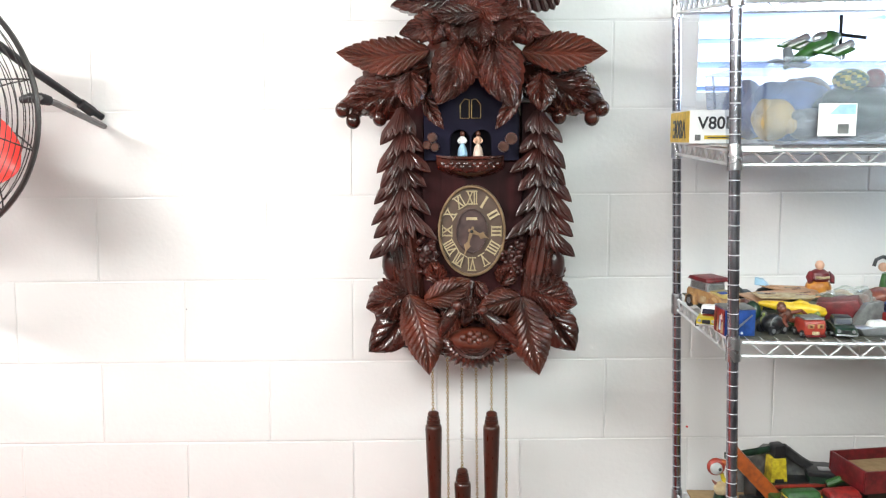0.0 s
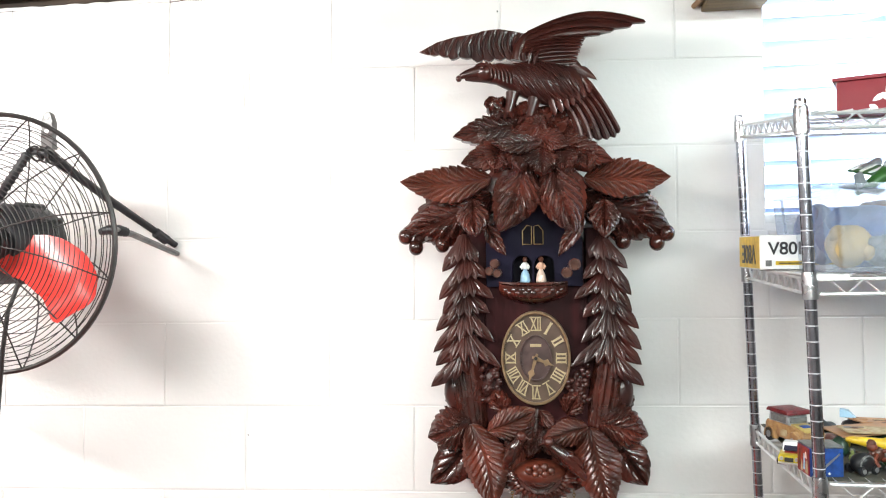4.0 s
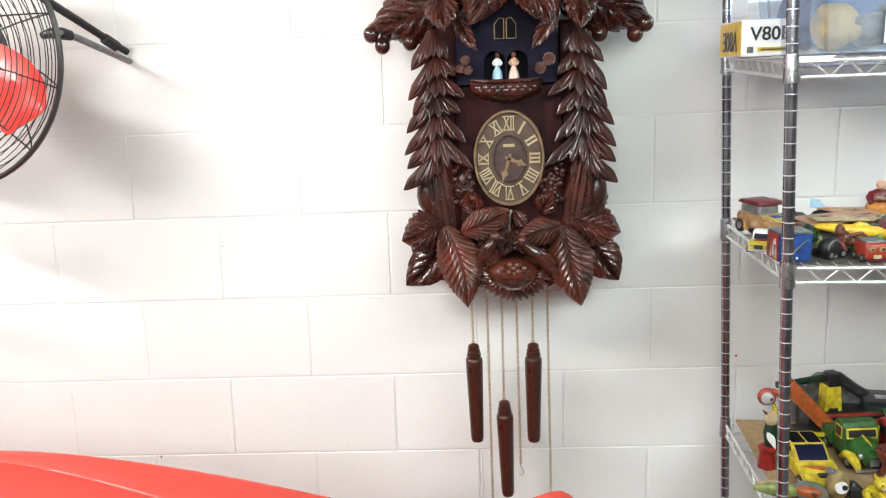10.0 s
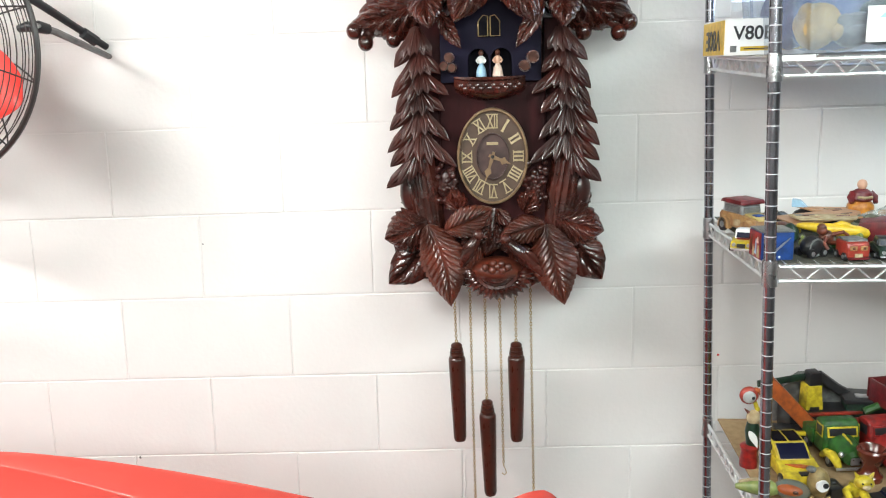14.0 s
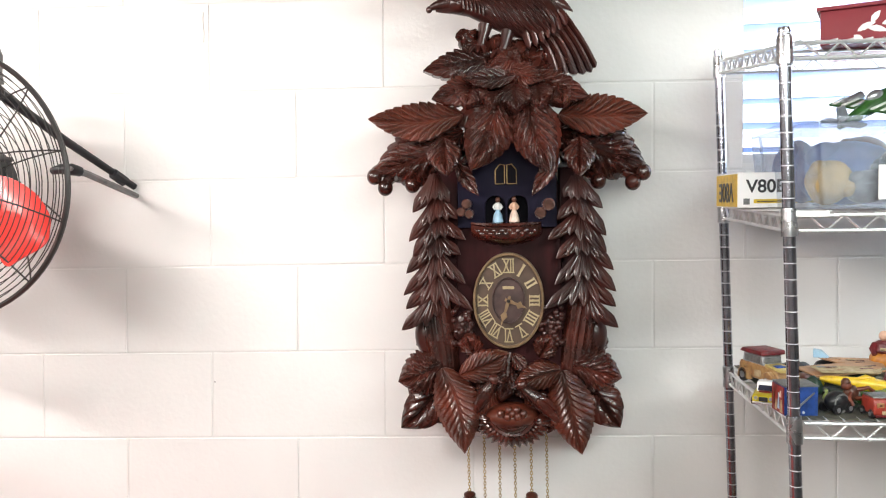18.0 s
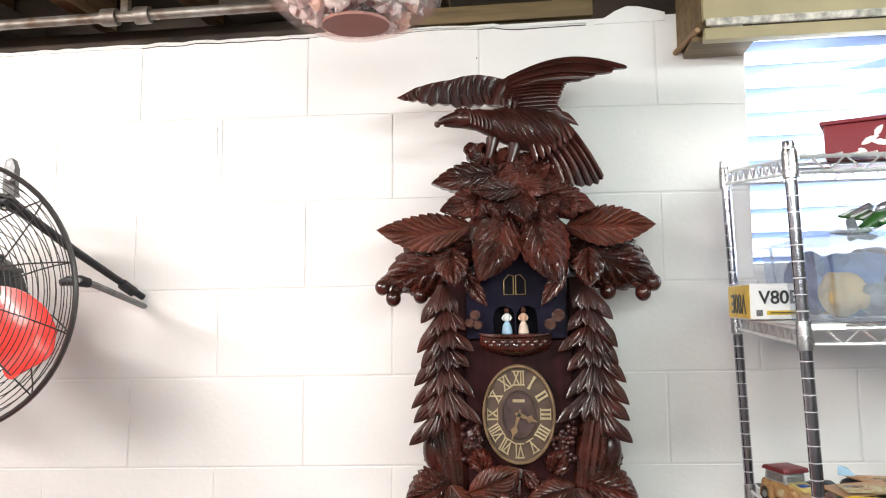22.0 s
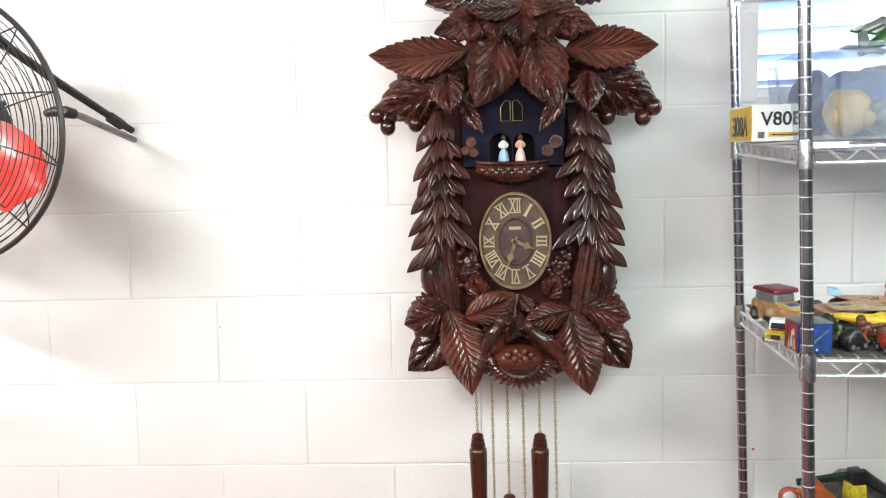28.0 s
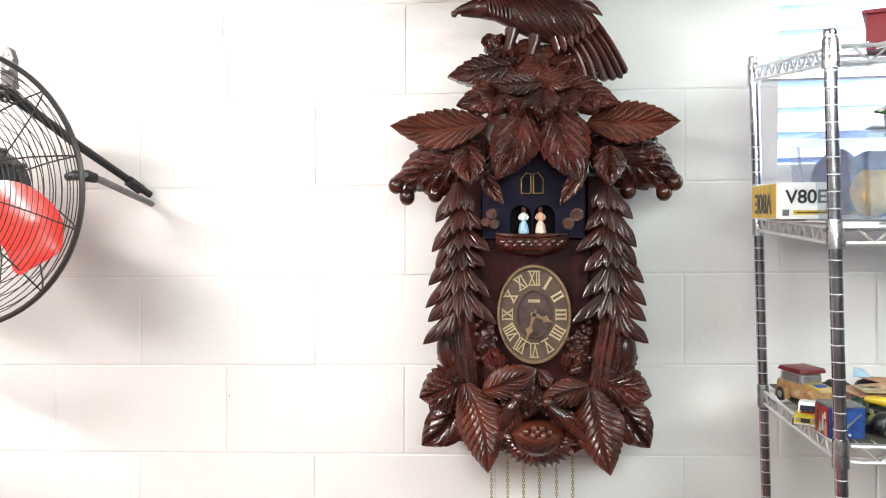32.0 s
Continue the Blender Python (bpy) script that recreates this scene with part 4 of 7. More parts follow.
def plumage(bm, starts, ends, n, y0, y1, bow=0.0, thick=0.010, ridge=0.005, per=6, nu=22, point=0.07):
    """A closed blade of n carved feathers lying side by side from one edge to the other."""
    m = n * per
    front, back = [], []
    for j in range(m + 1):
        v = j / m
        a, b = along(starts, v), along(ends, v)
        w = ((j % per) / per) if j < m else 1.0
        cut = 1 - point * abs(2 * w - 1) ** 1.6
        ax = b - a
        side = Vector((-ax.y, ax.x))
        fr, bk = [], []
        for i in range(nu + 1):
            u = i / nu * cut
            p = a + ax * u + side * (bow * (1 - 0.75 * v) * math.sin(math.pi * min(1, u)))
            y = y0 + (y1 - y0) * u
            h = ridge * (w * 1.2 - 0.2 - 0.7 * (abs(2 * w - 1) ** 6) + 0.25 * math.exp(-((w - 0.5) / 0.09) ** 2)) * (0.35 + 0.65 * min(1, 3 * u))
            h += 0.006 * math.sin(math.pi * v)
            fr.append(bm.verts.new((p.x, y - h, p.y)))
            bk.append(bm.verts.new((p.x, y + thick * (1 - 0.6 * u), p.y)))
        front.append(fr)
        back.append(bk)
    for j in range(m):
        for i in range(nu):
            bm.faces.new((front[j][i], front[j][i + 1], front[j + 1][i + 1], front[j + 1][i]))
            bm.faces.new((back[j][i], back[j + 1][i], back[j + 1][i + 1], back[j][i + 1]))
        bm.faces.new((front[j][0], front[j + 1][0], back[j + 1][0], back[j][0]))
        bm.faces.new((front[j][nu], back[j][nu], back[j + 1][nu], front[j + 1][nu]))
    for j in (0, m):
        for i in range(nu):
            bm.faces.new((front[j][i], back[j][i], back[j][i + 1], front[j][i + 1]))


BODY = [(-0.098, 1.951), (-0.067, 1.949), (-0.040, 1.941), (-0.008, 1.934), (0.032, 1.926), (0.078, 1.914), (0.118, 1.893)]
GIRTH = [0.019, 0.023, 0.028, 0.038, 0.046, 0.044, 0.020]
bm = tube([(x, -0.165 + 0.001 * i, z) for i, (x, z) in enumerate(BODY)], GIRTH, 20)
# head with a straight beak that ends in a small round hook
ball((-0.092, -0.172, 1.951), (0.027, 0.022, 0.021), bm, 18)
tube([(-0.105, -0.176, 1.953), (-0.119, -0.178, 1.951), (-0.134, -0.179, 1.948), (-0.146, -0.179, 1.944)], [0.016, 0.012, 0.009, 0.006], 12, bm)
ball((-0.1495, -0.179, 1.940), (0.0068, 0.006, 0.0072), bm, 10)
tube([(-0.1, -0.176, 1.940), (-0.120, -0.178, 1.938), (-0.136, -0.178, 1.938)], [0.010, 0.006, 0.003], 8, bm)
ball((-0.098, -0.193, 1.958), 0.0048, bm, 8)
tube([(-0.112, -0.189, 1.964), (-0.098, -0.193, 1.966), (-0.083, -0.192, 1.961)], [0.002, 0.0034, 0.002], 6, bm)
for k in range(6):
    tube([(-0.090 + 0.008 * k, -0.192, 1.969 - 0.003 * k), (-0.080 + 0.008 * k, -0.196, 1.955 - 0.003 * k), (-0.078 + 0.008 * k, -0.192, 1.936 - 0.003 * k)], 0.0026, 6, bm)
# fine incised feather edges along the body
rf = random.Random(15)


def surface(u, a):
    """A point on the body at share u of its length and angle a from its front."""
    c = along(BODY, u)
    q = min(5.999, u * 6)
    r = GIRTH[int(q)] + (GIRTH[int(q) + 1] - GIRTH[int(q)]) * (q - int(q))
    return Vector((c.x, -0.164 - r * math.cos(a) * 1.01, c.y + r * math.sin(a) * 1.01))


for i in range(9):
    for j in range(8):
        u, a = 0.36 + 0.056 * i + 0.02 * (j % 2), radians(62 - 17 * j + rf.uniform(-4, 4))
        pts = [surface(min(0.97, u + 0.045 * k), a - 0.10 * k - 0.05 * k * k) for k in range(4)]
        tube(pts, [0.0006, 0.0021, 0.0019, 0.0005], 7, bm)
for x0, z0, x1, z1 in ((0.080, 1.968, 0.112, 1.946), (0.092, 1.955, 0.139, 1.927), (0.088, 1.940, 0.130, 1.915)):
    leaf((x0, -0.172, z0), (x1, -0.172, z1), 0.020, 0, bm, 10, 8, dome=0.12, thick=0.006)
# the raised wing: smooth long primaries, a plain shoulder and fine secondaries
PRIMARY_FROM, PRIMARY_TO = [(-0.004, 2.036), (-0.014, 2.010), (-0.013, 1.985)], [(0.248, 2.043), (0.232, 2.037), (0.200, 2.030), (0.172, 2.025), (0.150, 2.018), (0.122, 2.018)]
SECOND_FROM, SECOND_TO = [(-0.013, 2.014), (-0.017, 1.988), (-0.012, 1.955)], [(0.122, 2.019), (0.114, 2.008), (0.108, 1.992), (0.101, 1.977), (0.096, 1.960)]


def edge_line(a, b, bow, y, lo, hi, r):
    """A thin raised line along a bowed feather edge."""
    ax = b - a
    side = Vector((-ax.y, ax.x))
    pts = []
    for k in range(13):
        u = lo + (hi - lo) * k / 12
        p = a + ax * u + side * (bow * math.sin(math.pi * u))
        pts.append((p.x, y, p.y))
    tube(pts, [r * (0.35 + 0.65 * math.sin(math.pi * (k + 0.5) / 13)) for k in range(13)], 7, bm)


plumage(bm, PRIMARY_FROM, PRIMARY_TO, 4, -0.170, -0.172, bow=0.125, ridge=0.0030, thick=0.012, per=10, nu=30, point=0.05)
plumage(bm, SECOND_FROM, SECOND_TO, 9, -0.1745, -0.177, bow=0.05, ridge=0.0022, thick=0.014, nu=24)
for v, lo, hi in ((0.18, 0.10, 0.86), (0.40, 0.16, 0.80), (0.62, 0.22, 0.82), (0.82, 0.20, 0.86)):
    edge_line(along(PRIMARY_FROM, v), along(PRIMARY_TO, v), 0.125 * (1 - 0.75 * v), -0.1765, lo, hi, 0.0013)
for k in range(8):
    v = (k + 0.5) / 8
    edge_line(along(SECOND_FROM, v), along(SECOND_TO, v), 0.05 * (1 - 0.75 * v), -0.1795, 0.48 + 0.06 * (k % 2), 0.96, 0.0013)
for x0, z0, x1, z1 in ((0.000, 1.962, 0.010, 2.000), (0.010, 1.958, 0.022, 1.992), (-0.010, 1.966, -0.006, 2.000)):
    tube([(x0, -0.190, z0), ((x0 + x1) / 2 - 0.003, -0.192, (z0 + z1) / 2), (x1, -0.184, z1)], [0.002, 0.005, 0.001], 8, bm)
tube([(-0.024, -0.164, 1.975), (-0.018, -0.166, 2.005), (-0.008, -0.166, 2.024), (0.002, -0.166, 2.034)], [0.016, 0.015, 0.010, 0.004], 16, bm)
# the lowered wing, slanting ridges back to the body
LEFT_FROM = [(-0.006, 2.033), (-0.032, 2.040), (-0.064, 2.046), (-0.095, 2.044), (-0.119, 2.038), (-0.159, 2.034), (-0.199, 2.025), (-0.232, 2.009)]
LEFT_TO = [(0.002, 1.972), (-0.030, 1.976), (-0.055, 1.979), (-0.081, 1.977), (-0.108, 1.975), (-0.140, 1.986), (-0.168, 1.984), (-0.192, 1.995), (-0.212, 1.996), (-0.238, 2.005)]
plumage(bm, LEFT_FROM, LEFT_TO, 10, -0.156, -0.160, bow=-0.16, ridge=0.0030, thick=0.016, per=8, point=0.09)
for k in range(19):
    v = 0.02 + 0.90 * k / 18
    edge_line(along(LEFT_FROM, min(1, v + 0.05)), along(LEFT_TO, max(0, v - 0.03)), -0.20, -0.1665, 0.10, 0.90 - 0.25 * (k % 2), 0.0024)
# tail fan and the feathers over it
plumage(bm, [(0.040, 1.900), (0.085, 1.915), (0.126, 1.926)], [(0.094, 1.808), (0.122, 1.800), (0.150, 1.798), (0.174, 1.803), (0.187, 1.818)], 6, -0.165, -0.182, bow=0.10, ridge=0.0075, thick=0.012, per=10, nu=24, point=0.04)
plumage(bm, [(0.018, 1.920), (0.070, 1.930), (0.122, 1.925)], [(0.046, 1.850), (0.078, 1.860), (0.104, 1.880), (0.130, 1.900)], 7, -0.182, -0.190, bow=0.05, ridge=0.0050, thick=0.012, point=0.22)
for pts in (((-0.036, 1.905), (-0.041, 1.880), (-0.046, 1.860)), ((0.010, 1.892), (0.004, 1.868), (-0.002, 1.850))):
    tube([(pts[0][0], -0.172, pts[0][1]), (pts[1][0], -0.178, pts[1][1]), (pts[2][0], -0.183, pts[2][1])], [0.015, 0.010, 0.008], 16, bm)
    tx, tz = pts[2]
    for k in (-1, 0, 1):
        tube([(tx, -0.183, tz), (tx + 0.012 * k - 0.004, -0.197, tz - 0.003), (tx + 0.016 * k - 0.006, -0.205, tz - 0.014)], [0.006, 0.005, 0.002], 12, bm)
part("eagle", bm, CARVED_DULL, clock, "carved eagle with spread wings")
rocks = [(-0.074, -0.165, 1.880, 0.020), (-0.045, -0.16, 1.865, 0.024), (-0.01, -0.16, 1.858, 0.026), (0.03, -0.155, 1.845, 0.03), (0.07, -0.15, 1.835, 0.026), (-0.02, -0.14, 1.84, 0.04), (0.05, -0.14, 1.83, 0.04)]
for i, (x, y, z, r) in enumerate(rocks):
    bm = bmesh.new()
    bmesh.ops.create_icosphere(bm, subdivisions=3, radius=r, matrix=Matrix.Translation((x, y, z)))
    for v in bm.verts:
        v.co += Vector((noise.noise(v.co * 70), noise.noise(v.co * 70 + Vector((3, 0, 0))), noise.noise(v.co * 70 + Vector((0, 5, 0))))) * 0.016
    part("rock", bm, CARVED, clock)

# chains and pine-cone weights
link = finish("link", tube([(0.0026 * math.cos(a), 0, 0.0042 * math.sin(a)) for a in [k * math.tau / 8 for k in range(9)]], 0.0008, 4, cap=False), BRASS)
CHAINS = [(-0.088, 1.07, -0.086, 0.92), (-0.053, 1.07, -0.051, 0.486), (-0.020, 1.06, -0.020, 0.785), (0.012, 1.06, 0.016, 0.62), (0.047, 1.07, 0.048, 0.922), (0.080, 1.07, 0.086, 0.44)]
for x0, z0, x1, z1 in CHAINS:
    bm = bmesh.new()
    nlink = int((z0 - z1) / 0.0064)
    for k in range(nlink):
        u = k / nlink
        c = Vector((x0 + (x1 - x0) * u, -0.12, z0 + (z1 - z0) * u))
        turn = (k % 2) * math.pi / 2
        pts = [c + Vector((0.0027 * math.cos(a) * math.cos(turn), 0.0027 * math.cos(a) * math.sin(turn), 0.0045 * math.sin(a))) for a in [q * math.tau / 6 for q in range(7)]]
        tube(pts, 0.0009, 4, bm, cap=False)
    part("chain", bm, BRASS, clock, "thin brass chain")
part("chain_hook", tube([(0.016, -0.12, 0.622), (0.021, -0.12, 0.612), (0.022, -0.12, 0.604), (0.017, -0.12, 0.599), (0.012, -0.12, 0.604)], 0.0011, 6), BRASS, clock)
wprof = [(0.003, 0.0), (0.010, -0.003), (0.0128, -0.006), (0.0128, -0.010), (0.0104, -0.0115), (0.0104, -0.013), (0.0140, -0.0145), (0.0146, -0.019), (0.0120, -0.0205), (0.0120, -0.022), (0.0156, -0.0235), (0.0162, -0.029), (0.0136, -0.0305), (0.0136, -0.032), (0.0180, -0.035), (0.0194, -0.040), (0.0194, -0.046), (0.0175, -0.12), (0.0150, -0.215), (0.0148, -0.230), (0.0125, -0.238), (0.004, -0.241)]
for x, z, lean in ((-0.086, 0.924, -0.6), (-0.0195, 0.787, -1.0), (0.048, 0.926, 0.2)):
    wgt = part("weight", lathe(wprof, 24), WEIGHT, clock, "long turned walnut weight", m=pose(x, -0.12, z, 0, lean, 0))
    part("weight_eye", tube([(0, 0, -0.002), (0.003, 0, 0.004), (0, 0, 0.008), (-0.003, 0, 0.004), (0, 0, -0.002)], 0.001, 6), BRASS, wgt)
rebase(clock, (0, 0, 1.05))

# dancing figurines on the balcony stage
for x, z, skirt, lab in ((-0.016, 1.507, SKIRT_B, "small blue and white painted lady figurine"), (0.0175, 1.507, SKIRT_P, "small pink and cream painted lady figurine")):
    bm = lathe([(0.0108, 0.0), (0.0108, 0.003), (0.0085, 0.016), (0.0042, 0.024), (0.005, 0.026)], 16)
    lathe([(0.005, 0.026), (0.0068, 0.031), (0.0064, 0.038), (0.0035, 0.041)], 14, bm, mi=1)
    ball((0, 0, 0.0465), (0.0055, 0.0055, 0.0062), bm, 10, mi=2)
    for s in (-1, 1):
        tube([(0.006 * s, 0, 0.037), (0.0092 * s, -0.003, 0.031), (0.006 * s, -0.007, 0.027)], 0.0018, 6, bm, mi=1)
    solo("figurine", bm, [skirt, WHITE if skirt is SKIRT_B else SKIN, BROWN], lab, "figurine", (x, -0.160, z), group="clock figurines")

# ---- wall fan ----
FC = Vector((-1.124, -0.33, 1.604))
fan = thing("wall_fan", "black wire-caged wall fan with red blades", "fan")
R = 0.273


def hoop(r, y, wire, seg=56):
    return tube([(FC.x + r * math.cos(k * math.tau / seg), y, FC.z + r * math.sin(k * math.tau / seg)) for k in range(seg + 1)], wire, 6, cap=False)


cage = part("cage", hoop(R, FC.y, 0.0055, 72), BLACK_WIRE, fan, "black wire cage")
dome_y = lambda r: FC.y - 0.075 * (1 - (r / R) ** 2.2)
back_y = lambda r: FC.y + 0.085 * (1 - (r / R) ** 3)
for k in range(24):
    r = 0.062 + (R - 0.066) * k / 23
    part("front_wire", hoop(r, dome_y(r), 0.0010), BLACK_WIRE, cage)
    if k % 3 == 0:
        part("back_wire", hoop(r, back_y(r), 0.0011), BLACK_WIRE, cage)
for k in range(12):
    a = k * math.tau / 12 + 0.22
    for fn, nm in ((dome_y, "front_spoke"), (back_y, "back_spoke")):
        pts = [(FC.x + r * math.cos(a + 0.25 * (1 - r / R)), fn(r) - 0.002, FC.z + r * math.sin(a + 0.25 * (1 - r / R))) for r in (0.05, 0.1, 0.15, 0.2, 0.25, R)]
        part(nm, tube(pts, 0.0017, 6), BLACK_WIRE, cage)
part("front_badge", tube([(FC.x, FC.y - 0.078, FC.z), (FC.x, FC.y - 0.070, FC.z)], [0.058, 0.062], 28), BLACK_METAL, cage)
part("motor", tube([(FC.x, FC.y - 0.01, FC.z), (FC.x, FC.y + 0.03, FC.z), (FC.x, FC.y + 0.12, FC.z), (FC.x, FC.y + 0.15, FC.z)], [0.055, 0.086, 0.086, 0.045], 24), BLACK_METAL, fan)
for k in range(10):
    a = k * math.tau / 10
    part("motor_rib", tube([(FC.x + 0.088 * math.cos(a), FC.y + 0.03, FC.z + 0.088 * math.sin(a)), (FC.x + 0.088 * math.cos(a), FC.y + 0.12, FC.z + 0.088 * math.sin(a))], 0.006, 6), BLACK_METAL, fan)


BLADE_TOP = ((0.045, 0.10, 0.137, 0.198, 0.232, 0.242), (15, 10, 4, -8, -18, -27))
BLADE_FOOT = ((0.045, 0.066, 0.112, 0.174, 0.219, 0.236, 0.242), (-60, -58, -42, -41, -47, -45, -38))


def blade(turn):
    """A broad kidney-shaped blade, its lower lobe drawn out to a point and bent forward."""
    bm = bmesh.new()
    rows = []
    for i in range(22):
        r = 0.045 + 0.197 * i / 21
        hi, lo = (float(np.interp(r, *edge)) for edge in (BLADE_TOP, BLADE_FOOT))
        row = []
        for j in range(15):
            s = j / 14
            a = radians(lo + (hi - lo) * s + turn)
            row.append(Vector((FC.x + r * math.cos(a), FC.y - 0.034 + 0.052 * s + 0.020 * math.sin(math.pi * s) * (r / 0.24), FC.z + r * math.sin(a))))
        rows.append(row)
    f = [[bm.verts.new(p) for p in row] for row in rows]
    b = [[bm.verts.new(p + Vector((0, 0.003, 0))) for p in row] for row in rows]
    for i in range(21):
        for j in range(14):
            bm.faces.new((f[i][j], f[i + 1][j], f[i + 1][j + 1], f[i][j + 1]))
            bm.faces.new((b[i][j], b[i][j + 1], b[i + 1][j + 1], b[i + 1][j]))
        for j in (0, 14):
            bm.faces.new((f[i][j], b[i][j], b[i + 1][j], f[i + 1][j]))
    for i in (0, 21):
        for j in range(14):
            bm.faces.new((f[i][j], f[i][j + 1], b[i][j + 1], b[i][j]))
    part("blade", bm, RED_BLADE, fan, "glossy red blade")


for a in (0, 135, 232):
    blade(a)
part("hub", tube([(FC.x, FC.y - 0.03, FC.z), (FC.x, FC.y + 0.02, FC.z)], [0.04, 0.05], 24), BLACK_METAL, fan)
# bracket: an arm and a rod to the wall, a drilled tab above, a ribbed cable sleeve
part("bracket_arm", tube([(-0.866, -0.300, 1.628), (-0.852, -0.265, 1.621), (-0.884, -0.002, 1.577)], [(0.010, 0.008), (0.010, 0.007), (0.009, 0.007)], 8), GREY_METAL, fan, "grey steel bracket arm")
part("arm_clamp", tube([(-0.900, -0.305, 1.625), (-0.882, -0.304, 1.629), (-0.862, -0.298, 1.628), (-0.854, -0.280, 1.624)], [0.007, 0.010, 0.012, 0.010], 12), BLACK_METAL, fan)
part("bolt", tube([(-0.858, -0.312, 1.629), (-0.858, -0.304, 1.629)], 0.005, 8), GREY_METAL, fan)
part("bracket_rod", tube([(-1.075, -0.285, 1.802), (-1.030, -0.295, 1.799), (-0.955, -0.165, 1.697), (-0.886, -0.002, 1.598)], [0.009, 0.010, 0.0095, 0.008], 10), BLACK_METAL, fan)
part("rod_nut", tube([(-0.905, -0.062, 1.628), (-0.893, -0.034, 1.610)], 0.013, 8), BLACK_METAL, fan)
tab = part("bracket_tab", plate([(-1.078, 1.812), (-1.048, 1.812), (-1.051, 1.838), (-1.048, 1.872), (-1.055, 1.892), (-1.063, 1.897), (-1.071, 1.892), (-1.078, 1.873), (-1.075, 1.838)], -0.242, -0.226, 0.003), GREY_METAL, fan)
for z in (1.884, 1.852):
    part("bolt_hole", tube([(-1.063, -0.2435, z), (-1.063, -0.2415, z)], 0.005, 12), WHITE, tab)
part("tab_hook", tube([(-1.063, -0.234, 1.816), (-1.060, -0.262, 1.800), (-1.040, -0.290, 1.792)], 0.008, 8), BLACK_METAL, fan)
for k in range(3):
    c = (-1.052 + 0.018 * k, -0.296, 1.796 - 0.004 * k)
    part("cable_loop", tube([(c[0] + 0.013 * math.cos(q * math.tau / 12), c[1] - 0.006 * math.sin(q * math.tau / 12), c[2] + 0.015 * math.sin(q * math.tau / 12)) for q in range(13)], 0.0028, 6, cap=False), BLACK_WIRE, fan)
pts = [Vector((-1.068, -0.300, 1.796)).lerp(Vector((-1.136, -0.310, 1.695)), k / 16) for k in range(17)]
part("cable_sleeve", tube(pts, [0.011 if k % 2 else 0.0082 for k in range(17)], 10), BLACK_METAL, fan)
part("power_cord", tube([(-1.05, -0.28, 1.56), (-1.062, -0.34, 1.525), (-1.075, -0.36, 1.46), (-1.088, -0.36, 1.38), (-1.118, -0.34, 1.225), (-1.2, -0.33, 1.19), (-1.4, -0.28, 1.18), (-1.8, -0.10, 1.20), (-2.2, -0.006, 1.22)], 0.0045, 8), BLACK_WIRE, fan, "black power cord")
rebase(fan, (-0.865, 0, 1.56))

# ---- chrome wire rack ----
LEAN = math.tan(radians(2.0))
X0, X1, YF, YR = 0.507, 1.41, -0.505, -0.075
rack = thing("wire_rack", "chrome wire shelving rack with grooved posts", "shelving rack")


def post_mesh(x, y, top):
    """A round post with a groove cut every inch, its glint painted in paler metal."""
    prof, bright = [], []
    z = 0.0
    while z < top - 0.02:
        prof += [(0.0096, z), (0.0096, z + 0.0236), (0.0089, z + 0.0236), (0.0089, z + 0.0253)]
        bright += [0, 1, 1, 1]
        z += 0.0254
    prof += [(0.0096, z), (0.0096, top - 0.004), (0.009, top)]
    bright += [0, 0]
    bm = lathe(prof, 22)
    bm.faces.ensure_lookup_table()
    for i, b in enumerate(bright):
        for k in range(22):
            bm.faces[i * 22 + k].material_index = b
    for v in bm.verts:
        v.co.x += x - LEAN * v.co.z
        v.co.y += y
    return bm


